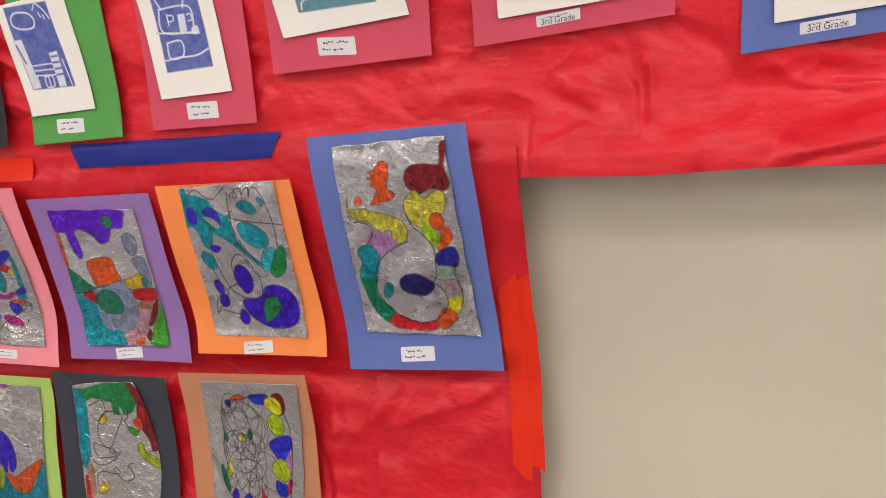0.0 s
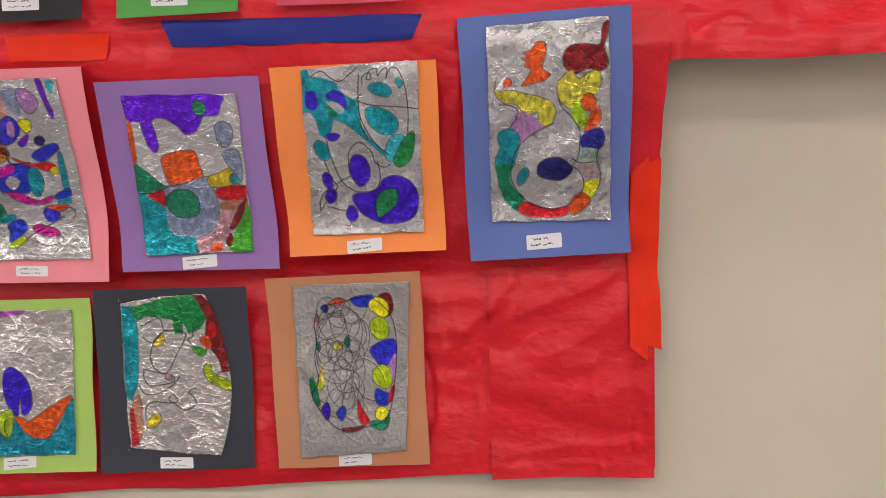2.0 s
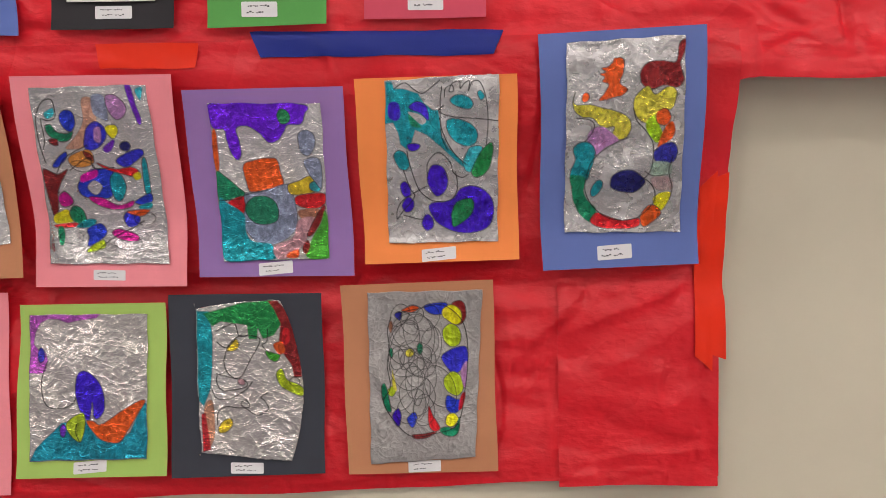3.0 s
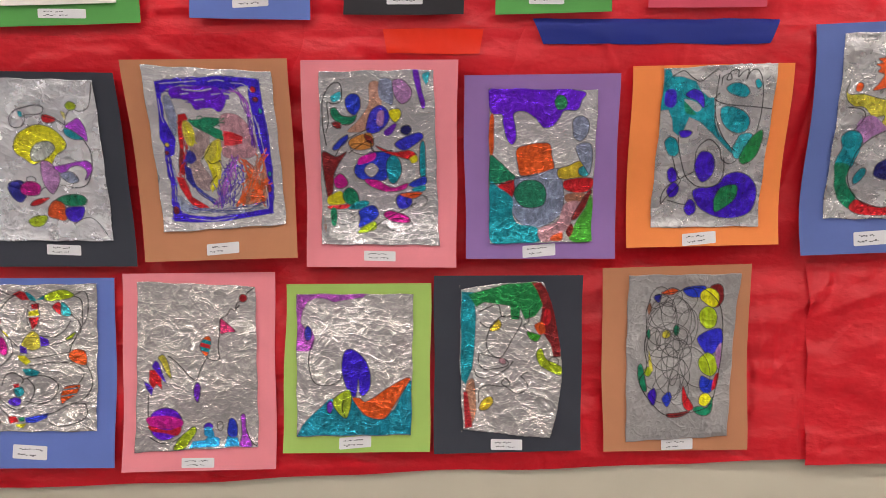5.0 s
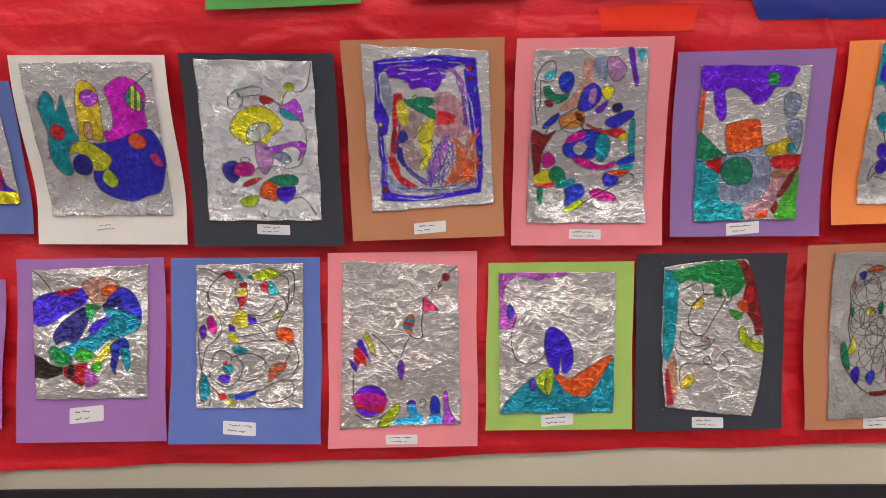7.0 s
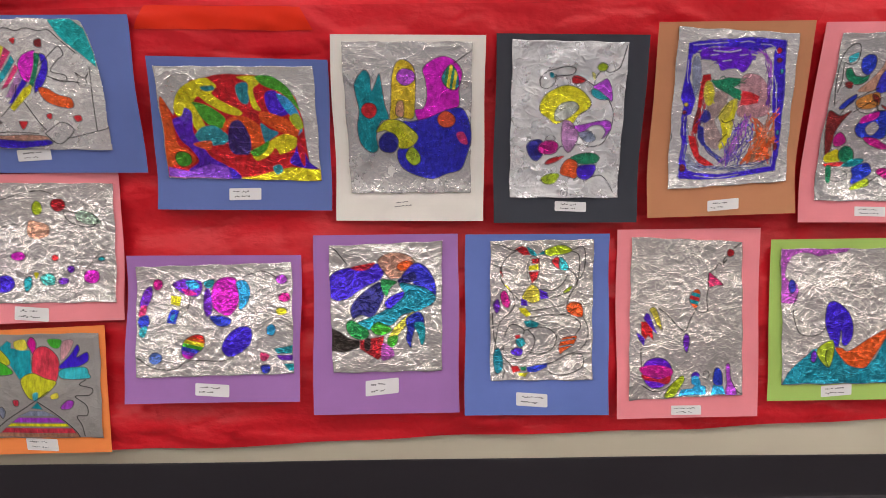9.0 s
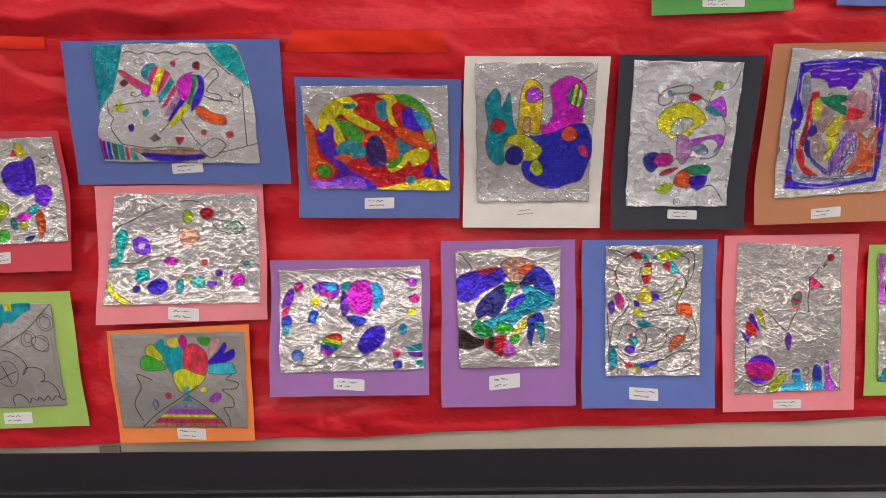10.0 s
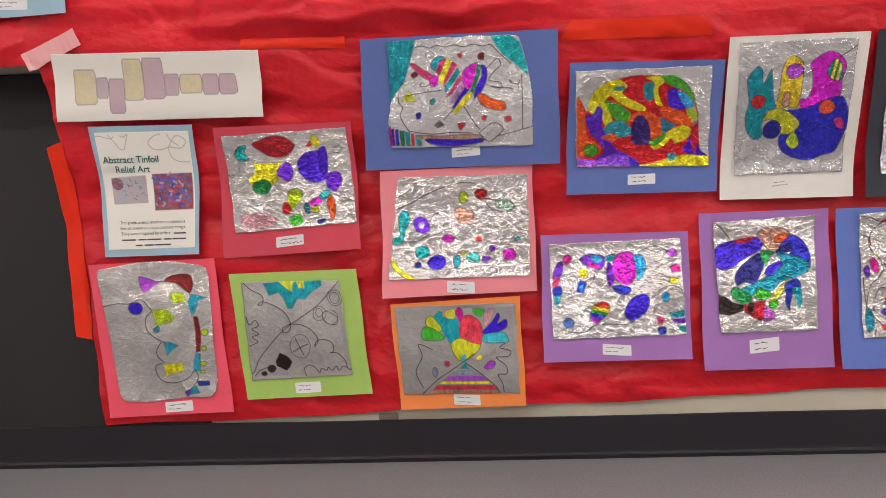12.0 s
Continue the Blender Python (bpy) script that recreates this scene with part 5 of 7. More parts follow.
def ink_b7(ink):
    ink.shape("lilac3", 5, 4, 601, 2, 571, 29, 484, 37, 406, 44, 328, 60, 241, 36, 164, 32, 95, 59, 55, 121, 33, 199, 71, 239, 139, 263, 157, 311, 135, 390, 86, 406, -2, 397, edge=False)
    ink.oval("dblue", 99, 278, 8, 15, 0)
    ink.line(157, 311, 116, 398, 104, 478, 121, 559, 159, 623, 228, 640, 317, 633, 377, 601, 398, 552)
    ink.blob("nblue", 395, 456, 420, 400, 479, 388, 548, 424, 606, 481, 640, 570, 635, 659, 585, 716, 545, 699, 536, 602, 515, 715, 475, 715, 426, 650, 393, 552)
    ink.shape("dteal", 0, 996, 53, 909, 134, 844, 205, 795, 276, 738, 345, 731, 446, 690, 495, 748, 573, 847, 673, 881, 774, 865, 854, 808, 914, 702, 973, 605, 998, 613, 1000, 996, edge=False)
    ink.blob("dorange", 485, 732, 545, 732, 594, 757, 674, 725, 774, 668, 894, 612, 963, 588, 983, 605, 924, 686, 844, 792, 773, 874, 693, 881, 603, 856, 524, 789)
    ink.blob("ygreen", 315, 747, 376, 698, 456, 674, 475, 732, 464, 805, 433, 871, 383, 854, 334, 804)
    ink.blob("violet2", 265, 771, 295, 747, 315, 788, 294, 837, 264, 820)
    ink.line(423, 871, 394, 805, 405, 747)


tinfoil_artwork(ink_b7, "tinfoil relief with teal waves and a blue oval on lime paper", "lime",
    ((0.923, 0.561), (1.217, 0.563), (1.213, 0.219), (0.914, 0.217)), (0, 19, 14, 10),
    ((0.071, 0.056), (0.879, 0.063), (0.873, 0.899), (0.098, 0.900)), (0.383, 0.912, 0.601, 0.981), crumple=0.45, dull=0.15, warm=0.1)


def ink_b6(ink):
    ink.line(994, 4, 940, 36, 907, 66)
    ink.oval("dred", 895, 77, 8, 9, 0)
    ink.line(863, 97, 842, 112, 830, 142, 862, 120, 819, 157, 789, 143, 757, 180, 705, 203)
    ink.blob("pinkd", 699, 210, 755, 232, 825, 282, 753, 290, 702, 297)
    ink.line(699, 210, 691, 305, 679, 377, 687, 448, 647, 462, 588, 447)
    ink.blob("stripet", 571, 319, 611, 319, 619, 362, 588, 433, 549, 419, 525, 369)
    ink.line(588, 440, 537, 503, 496, 579, 448, 564, 382, 515, 315, 466, 259, 438)
    ink.blob("olive", 174, 445, 221, 431, 259, 480, 286, 569, 239, 534, 202, 479)
    ink.shape("purple2", 146, 465, 174, 472, 249, 602, 193, 567, 119, 499, edge=False)
    ink.shape("red", 100, 519, 146, 519, 202, 567, 211, 635, 165, 607, 137, 634, 101, 593, edge=False)
    ink.shape("purple2", 55, 585, 101, 599, 137, 627, 128, 673, 82, 632, edge=False)
    ink.line(101, 659, 101, 759, 111, 857)
    ink.blob("pviolet", 119, 792, 174, 754, 257, 743, 332, 765, 378, 820, 358, 886, 284, 929, 201, 932, 129, 884)
    ink.blob("dmagenta", 92, 798, 257, 790, 378, 820, 368, 860, 256, 869, 120, 844, edge=False)
    ink.blob("red", 110, 844, 256, 875, 368, 860, 339, 912, 238, 894, 129, 877, edge=False)
    ink.blob("violet2", 476, 620, 501, 593, 530, 621, 524, 676, 504, 716, 475, 675)
    ink.line(120, 916, 210, 952, 311, 943, 396, 901)
    ink.blob("ygreen", 311, 989, 349, 932, 415, 888, 472, 860, 491, 891, 442, 949, 395, 993)
    ink.shape("lblue", 432, 994, 461, 950, 556, 947, 596, 915, 683, 939, 681, 986, edge=False)
    ink.oval("purple2", 587, 867, 9, 9, 0)
    ink.blob("lblue", 558, 873, 616, 876, 634, 930, 557, 920, edge=False)
    ink.ring(684, 864, 6, 10, 0)
    ink.shape("lblue", 720, 994, 742, 928, 831, 938, 849, 993, edge=False)
    ink.blob("blue", 747, 921, 755, 833, 790, 820, 824, 856, 821, 931)
    ink.blob("lilac2", 849, 993, 862, 919, 856, 809, 892, 803, 903, 900, 950, 991)
    ink.line(903, 900, 950, 970, 1000, 993)


tinfoil_artwork(ink_b6, "crumpled tinfoil relief with a kite line and ball on pink paper", "pinkl",
    ((0.593, 0.584), (0.899, 0.586), (0.899, 0.182), (0.592, 0.183)), (-3, -3, -3, 8),
    ((0.102, 0.039), (0.873, 0.070), (0.887, 0.882), (0.084, 0.902)), (0.382, 0.935, 0.594, 0.984), crumple=0.42, dull=0.1, warm=0.2)


def ink_t3(ink):
    ink.blob("teal", 80, 270, 124, 209, 171, 179, 207, 217, 214, 309, 243, 271, 282, 202, 299, 294, 315, 404, 342, 491, 275, 515, 235, 604, 242, 695, 183, 719, 107, 661, 82, 554, 106, 442, 90, 355)
    ink.oval("red", 186, 438, 16, 15, 20)
    ink.blob("gold", 363, 380, 375, 233, 413, 135, 478, 113, 552, 166, 561, 280, 552, 413, 533, 493, 438, 484, 352, 499)
    ink.oval("lilac2", 486, 222, 18, 16, 0)
    ink.blob("skin", 410, 389, 458, 381, 457, 476, 400, 468)
    ink.blob("mag2", 617, 174, 681, 121, 773, 92, 857, 114, 925, 190, 901, 305, 895, 415, 772, 454, 667, 493, 581, 509, 552, 437, 619, 421, 647, 343, 636, 242)
    ink.blob("stripeg", 785, 189, 839, 144, 887, 198, 899, 274, 863, 305, 806, 289, 767, 243)
    ink.line(858, 137, 921, 100, 957, 77, 1002, 48)
    ink.blob("blue2", 447, 524, 514, 509, 629, 493, 724, 462, 819, 430, 924, 423, 984, 503, 998, 609, 974, 725, 919, 835, 801, 868, 693, 902, 564, 883, 445, 831, 397, 754, 417, 688, 534, 680)
    ink.oval("orange", 801, 498, 18, 16, 20)
    ink.blob("pinkd", 881, 592, 939, 584, 971, 658, 913, 650, edge=False)
    ink.blob("olive2", 235, 580, 304, 507, 409, 500, 505, 549, 572, 614, 514, 680, 417, 688, 369, 605, 312, 572)
    ink.oval("navyblue", 330, 653, 21, 21, 0)
    ink.blob("ygreen", 465, 747, 514, 680, 573, 722, 583, 781, 524, 806)


tinfoil_artwork(ink_t3, "tinfoil relief with teal, yellow and blue blobs on white paper", "white",
    ((0.005, 0.967), (0.308, 0.962), (0.311, 0.604), (0.004, 0.607)), (-3, 13, -0, -3),
    ((0.072, 0.039), (0.913, 0.036), (0.912, 0.833), (0.103, 0.840)), (0.375, 0.881, 0.554, 0.935), crumple=0.5, dull=0.25, pale=0.35, warm=-0.35)


def ink_b5(ink):
    ink.line(23, 22, 117, 36, 221, 71, 303, 56)
    ink.shape("dred", 233, 63, 304, 39, 362, 57, 396, 108, 314, 107, edge=False)
    ink.blob("teal", 350, 48, 408, 66, 455, 109, 396, 108, edge=False)
    ink.shape("teal", 443, 109, 513, 76, 583, 60, 536, 102, edge=False)
    ink.blob("ygreen", 525, 76, 618, 44, 711, 37, 792, 72, 745, 97, 629, 112, 548, 111)
    ink.shape("dred", 396, 134, 478, 126, 477, 169, 407, 168, edge=False)
    ink.shape("yellow", 372, 184, 466, 169, 477, 211, 372, 218, edge=False)
    ink.shape("dred", 372, 227, 477, 220, 453, 279, 406, 312, edge=False)
    ink.ring(418, 210, 13, 31, 0)
    ink.blob("olive", 311, 405, 358, 346, 417, 317, 476, 356, 487, 425, 416, 449, 334, 431)
    ink.shape("purple2", 476, 348, 557, 374, 569, 417, 487, 425, edge=False)
    ink.shape("purple2", 299, 414, 357, 431, 369, 475, 298, 465, edge=False)
    ink.shape("yellow", 275, 482, 345, 483, 403, 527, 356, 552, 298, 517, edge=False)
    ink.blob("redl", 594, 154, 652, 121, 699, 172, 663, 206)
    ink.blob("lteal", 676, 121, 745, 164, 756, 215, 675, 206)
    ink.line(756, 207, 826, 250, 849, 310, 802, 369, 744, 420)
    ink.blob("ygreen", 709, 376, 756, 343, 803, 327, 767, 369)
    ink.blob("dorange", 744, 471, 802, 442, 884, 456, 907, 507, 895, 550, 813, 540, 755, 514)
    ink.blob("dmagenta", 99, 385, 147, 360, 193, 429, 180, 481, 122, 463)
    ink.blob("violet2", 27, 453, 75, 419, 98, 480, 62, 522)
    ink.blob("red", 90, 214, 114, 223, 125, 266, edge=False)
    ink.blob("yellow", 124, 308, 182, 335, 194, 361, edge=False)
    ink.shape("teal", 320, 577, 403, 570, 485, 596, 449, 630, 355, 621, edge=False)
    ink.shape("dred", 237, 680, 296, 672, 295, 707, 248, 706, edge=False)
    ink.blob("teal", 248, 715, 319, 698, 342, 742, 283, 767)
    ink.blob("purple2", 200, 792, 259, 767, 318, 785, 294, 828, 223, 819)
    ink.blob("dteal", 45, 782, 93, 774, 127, 861, 114, 931, 55, 948, 32, 860)
    ink.shape("red", 198, 897, 269, 897, 304, 933, 221, 949, edge=False)
    ink.shape("dgreen", 293, 906, 352, 898, 352, 933, 304, 933, edge=False)
    ink.shape("blue", 352, 907, 565, 874, 553, 909, 446, 943, 364, 942, edge=False)
    ink.shape("yellow", 269, 950, 375, 942, 339, 977, 280, 967, edge=False)
    ink.blob("dorange", 672, 763, 707, 702, 790, 686, 848, 687, 813, 747, 730, 789, 683, 815)
    ink.stroke("teal", 2.6, 696, 720, 825, 704)
    ink.stroke("teal", 2.6, 684, 763, 801, 747)
    ink.line(303, 56, 186, 105, 114, 180, 101, 257, 136, 317, 217, 378, 275, 422)
    ink.line(20, 170, 102, 197, 113, 257)
    ink.line(803, 72, 884, 49, 919, 100, 907, 226, 837, 310, 779, 394, 744, 471)
    ink.line(780, 81, 861, 116, 861, 268)
    ink.line(476, 348, 604, 358, 698, 317, 756, 249)
    ink.line(569, 417, 686, 393, 779, 369)
    ink.line(368, 509, 568, 486, 744, 462)
    ink.line(391, 552, 626, 529, 802, 549, 883, 610, 813, 695)
    ink.line(217, 387, 240, 456, 180, 524, 96, 583, 59, 687, 45, 782)
    ink.line(142, 687, 178, 619, 249, 602, 331, 646, 295, 698)
    ink.line(331, 646, 450, 622, 567, 632, 649, 693, 601, 779, 483, 813, 365, 794)
    ink.line(129, 783, 270, 854, 389, 803, 437, 708, 367, 638)
    ink.line(117, 739, 129, 774, 93, 791)
    ink.line(907, 550, 953, 628, 942, 722, 860, 790, 730, 824, 601, 875, 482, 891)
    ink.line(128, 835, 210, 897)
    ink.line(565, 935, 647, 962, 800, 946, 906, 895, 895, 817, 801, 816)
    ink.line(103, 896, 138, 931, 119, 984)
    ink.line(26, 513, 35, 686, 69, 774)


tinfoil_artwork(ink_b5, "tinfoil relief with a tangled line and bright patches on blue paper", "periw",
    ((0.273, 0.576), (0.578, 0.576), (0.576, 0.191), (0.269, 0.198)), (-1, -3, 5, 23),
    ((0.171, 0.035), (0.888, 0.031), (0.881, 0.808), (0.172, 0.809)), (0.352, 0.875, 0.569, 0.947), crumple=0.55, dull=0.1, warm=0.1)


def ink_b4(ink):
    ink.line(10, 9, 57, 37, 108, 92, 159, 156)
    ink.blob("nblue2", -5, 277, 37, 215, 136, 182, 277, 178, 406, 155, 481, 149, 490, 211, 445, 282, 336, 324, 247, 367, 158, 419, 47, 434, -16, 377)
    ink.blob("dred", 191, 175, 321, 152, 407, 146, 341, 198, 243, 204, edge=False)
    ink.blob("skin2", 428, 138, 494, 87, 579, 73, 685, 94, 758, 149, 725, 219, 639, 270, 542, 276, 490, 229)
    ink.oval("dorange", 672, 181, 18, 11, -10)
    ink.blob("blue2", 639, 261, 747, 166, 831, 178, 905, 251, 947, 360, 925, 468, 861, 503, 753, 482, 711, 398, 745, 318, 681, 289)
    ink.blob("dnavy", 606, 287, 746, 228, 766, 292, 648, 324, edge=False)
    ink.blob("dnavy", 175, 521, 200, 457, 279, 386, 379, 325, 456, 300, 485, 392, 439, 491, 371, 573, 272, 552, 205, 578)
    ink.blob("dteal", 226, 616, 349, 572, 459, 529, 548, 467, 658, 397, 616, 314, 777, 337, 883, 376, 947, 432, 904, 486, 774, 537, 644, 562, 566, 625, 489, 651, 367, 667, 268, 674)
    ink.blob("green", 456, 282, 531, 284, 595, 304, 540, 348, 506, 411, 464, 364)
    ink.blob("nblue", 483, 474, 528, 420, 647, 378, 657, 415, 591, 468, 525, 512)
    ink.blob("green", 137, 614, 183, 587, 258, 626, 334, 675, 321, 732, 221, 739, 145, 680)
    ink.blob("green2", 357, 657, 413, 611, 489, 632, 543, 671, 487, 707, 399, 705)
    ink.blob("olive", 520, 717, 610, 617, 742, 536, 719, 601, 653, 664, 586, 728, 530, 765)
    ink.blob("green2", 508, 736, 597, 719, 584, 785, 517, 812, edge=False)
    ink.blob("dblue", 676, 590, 785, 538, 838, 594, 827, 678, 773, 639, 728, 751, 716, 817, 673, 749, 685, 674)
    ink.blob("teal", 751, 629, 838, 632, 848, 744, 815, 800, 783, 724, edge=False)
    ink.shape("brownk", -9, 648, 79, 679, 143, 728, 253, 749, 251, 806, 115, 842, -8, 829, edge=False)
    ink.shape("dred", 253, 749, 476, 716, 462, 811, 472, 859, 415, 906, 338, 866, 251, 816, edge=False)
    ink.blob("black", 298, 741, 354, 742, 339, 828, 295, 817, edge=False)
    ink.blob("lilac3", 463, 773, 550, 823, 560, 880, 448, 907, edge=False)


tinfoil_artwork(ink_b4, "tinfoil relief with dense blue and teal leaves on lilac paper", "violet2m",
    ((-0.046, 0.576), (0.258, 0.578), (0.258, 0.200), (-0.048, 0.200)), (-3, -3, 10, 18),
    ((0.102, 0.060), (0.887, 0.039), (0.881, 0.763), (0.135, 0.767)), (0.355, 0.816, 0.583, 0.902), crumple=0.5, dull=0)


def ink_b3(ink):
    ink.blob("violet2", 25, 302, 52, 213, 94, 181, 101, 261, 66, 372, 25, 370)
    ink.blob("pinkd", 33, 359, 67, 361, 57, 440, 15, 449, edge=False)
    ink.blob("blue", 15, 472, 74, 441, 81, 531, 22, 551)
    ink.blob("lteal", 22, 562, 72, 542, 55, 632, 21, 630, edge=False)
    ink.oval("dmagenta", 135, 166, 10, 12, 0)
    ink.blob("violet2", 228, 165, 287, 123, 345, 125, 412, 151, 419, 220, 384, 286, 302, 259, 252, 212)
    ink.blob("lblue", 312, 146, 370, 138, 403, 196, 344, 216, edge=False)
    ink.blob("dmagenta", 286, 213, 344, 227, 385, 263, 326, 272, edge=False)
    ink.blob("teal", 428, 152, 495, 133, 486, 201, 444, 210, edge=False)
    ink.blob("mag2", 476, 257, 503, 156, 570, 114, 636, 140, 659, 254, 640, 389, 589, 465, 532, 440, 483, 381)
    ink.blob("violet2", 435, 232, 469, 234, 482, 415, 448, 470, 425, 378, edge=False)
    ink.blob("lblue", 636, 163, 694, 154, 726, 246, 707, 358, 656, 412, 651, 277)
    ink.blob("blue", 465, 471, 540, 463, 605, 500, 579, 555, 513, 552)
    ink.shape("yellow", 218, 267, 285, 281, 275, 371, 217, 346, edge=False)
    ink.shape("blue", 207, 424, 225, 391, 274, 405, 248, 528, 190, 514, edge=False)
    ink.shape("lblue", 224, 448, 249, 438, 231, 505, 215, 481, edge=False)
    ink.blob("rainbow", 286, 744, 312, 666, 379, 624, 429, 649, 427, 739, 376, 804, 334, 847, 293, 811)
    ink.blob("nblue", 543, 767, 561, 678, 620, 591, 695, 561, 736, 607, 725, 719, 666, 795, 591, 836)
    ink.oval("blue3", 122, 831, 13, 13, 0)
    ink.oval("lilac2", 930, 149, 12, 10, 0)
    ink.oval("dmagenta", 948, 313, 13, 10, 0)
    ink.oval("yellow", 929, 436, 12, 8, 0)
    ink.oval("lblue", 859, 602, 10, 12, 0)
    ink.shape("teal", 873, 771, 1005, 743, 995, 821, 897, 817, edge=False)
    ink.shape("violet2", 888, 827, 1003, 833, 994, 888, 912, 873, edge=False)
    ink.blob("pinkd", 790, 801, 847, 826, 821, 880, 789, 868, edge=False)
    ink.shape("teal", 936, 908, 1002, 911, 1000, 978, 968, 976, edge=False)
    ink.blob("dblue", 788, 923, 845, 915, 844, 971, 803, 991)
    ink.line(678, 120, 804, 69, 894, 130)
    ink.line(343, 290, 324, 396, 282, 456)
    ink.line(11, 821, 109, 915, 242, 932, 334, 858, 541, 868, 641, 816)


tinfoil_artwork(ink_b3, "crumpled tinfoil relief with magenta and violet ovals on lilac paper", "violet2m",
    ((-0.427, 0.537), (-0.072, 0.535), (-0.077, 0.229), (-0.431, 0.233)), (24, -3, 17, 42),
    ((0.052, 0.077), (0.944, 0.050), (0.966, 0.808), (0.066, 0.824)), (0.399, 0.865, 0.593, 0.949), crumple=0.65, dull=0, pale=0.3)


def ink_t2(ink):
    ink.shape("red", 12, 276, 53, 334, 83, 421, 125, 248, 223, 118, 342, 86, 508, 67, 630, 69, 790, 128, 875, 257, 911, 454, 922, 680, 934, 851, 1002, 896, 1000, 1000, 0, 994, edge=False)
    ink.shape("yellow", 6, 958, 66, 981, 476, 998, 996, 1000, 998, 896, 934, 886, 812, 876, 604, 949, 477, 986, edge=False)
    ink.blob("yellow", 93, 392, 107, 277, 153, 186, 223, 130, 316, 97, 380, 166, 345, 234, 425, 314, 522, 372, 504, 418, 414, 394, 308, 313, 260, 256, 224, 301, 203, 393, 157, 485, edge=False)
    ink.blob("red", 333, 98, 417, 65, 524, 79, 512, 202, 549, 316, 620, 407, 578, 452, 498, 361, 417, 303, 361, 245, 397, 178, edge=False)
    ink.blob("teal", 280, 176, 355, 166, 363, 200, 304, 210, edge=False)
    ink.blob("teal", 505, 157, 571, 135, 585, 226, 565, 316, 525, 304, 502, 236, edge=False)
    ink.blob("yellow", 515, 90, 630, 81, 653, 137, 610, 192, 623, 305, 646, 373, 597, 350, 576, 226, 579, 136, edge=False)
    ink.blob("green2", 630, 81, 735, 83, 822, 162, 867, 263, 897, 375, 850, 307, 780, 217, 676, 160, edge=False)
    ink.blob("red", 617, 226, 691, 205, 722, 284, 671, 351, 631, 305, edge=False)
    ink.blob("nblue", 683, 227, 748, 205, 778, 284, 833, 352, 807, 408, 734, 419, 687, 351, edge=False)
    ink.blob("lblue", 755, 228, 819, 262, 881, 375, 902, 510, 883, 623, 847, 453, 785, 329, edge=False)
    ink.blob("green2", 207, 312, 291, 325, 364, 382, 412, 452, 384, 532, 309, 509, 253, 428, edge=False)
    ink.blob("yellow", 207, 312, 253, 428, 282, 544, 238, 578, 200, 485, edge=False)
    ink.blob("teal", 203, 602, 249, 532, 326, 509, 399, 567, 422, 636, 352, 694, 260, 672, 210, 648, edge=False)
    ink.blob("dorange", 391, 567, 402, 486, 462, 429, 545, 429, 633, 509, 688, 589, 637, 670, 577, 716, 547, 624, 518, 509, 461, 475, edge=False)
    ink.blob("dnavy", 425, 544, 452, 475, 503, 463, 542, 544, 563, 659, 543, 763, 483, 787, 426, 741, 413, 648, edge=False)
    ink.blob("dorange", 645, 384, 742, 408, 830, 465, 885, 533, 851, 601, 771, 567, 691, 510, 635, 452, edge=False)
    ink.blob("dteal", 634, 487, 690, 532, 746, 567, 696, 624, 654, 658, edge=False)
    ink.blob("yellow", 567, 774, 636, 693, 721, 612, 803, 578, 875, 635, 824, 715, 741, 761, 658, 785, 591, 821, edge=False)
    ink.blob("green2", 552, 740, 628, 681, 679, 635, 660, 716, 592, 786, edge=False)
    ink.blob("red", 292, 718, 386, 683, 442, 764, 542, 775, 607, 832, 684, 750, 718, 704, 757, 796, 796, 853, 713, 889, 604, 949, 502, 974, 404, 893, 339, 811, edge=False)
    ink.blob("purple2", 72, 473, 134, 427, 163, 358, 203, 404, 196, 567, 242, 683, 297, 800, 396, 881, 460, 986, 282, 965, 138, 932, 211, 836, 164, 719, 108, 637, edge=False)
    ink.blob("dorange", 12, 276, 53, 334, 71, 485, 88, 684, 146, 731, 194, 825, 122, 897, 54, 874, 9, 898, 5, 626, edge=False)
    ink.oval("green2", 112, 819, 17, 15, 0)
    ink.blob("orange", 192, 672, 303, 648, 292, 730, 216, 707, edge=False)
    ink.blob("nblue", 805, 830, 840, 738, 875, 635, 905, 737, 935, 828, 982, 885, 877, 875, edge=False)
    ink.blob("red", 858, 635, 908, 567, 902, 852, 871, 795, edge=False)
    ink.blob("teal", 689, 877, 739, 854, 754, 911, 711, 947, edge=False)
    ink.shape("lpurple", 9, 898, 138, 932, 287, 859, 396, 893, 426, 999, 178, 991, 5, 988, edge=False)
    ink.blob("nblue2", 404, 893, 453, 927, 476, 998, 417, 999, edge=False)
    ink.blob("ygreen", 823, 431, 880, 397, 910, 510, 869, 533, edge=False)


tinfoil_artwork(ink_t2, "tinfoil relief filled with rainbow swirls on wide blue paper", "blue",
    ((-0.353, 0.928), (-0.001, 0.921), (-0.006, 0.628), (-0.363, 0.632)), (1, -3, -3, 6),
    ((0.038, 0.065), (0.917, 0.046), (0.942, 0.796), (0.066, 0.781)), (0.410, 0.850, 0.594, 0.933), crumple=0.65, dull=0, pale=0.6, warm=-0.35)


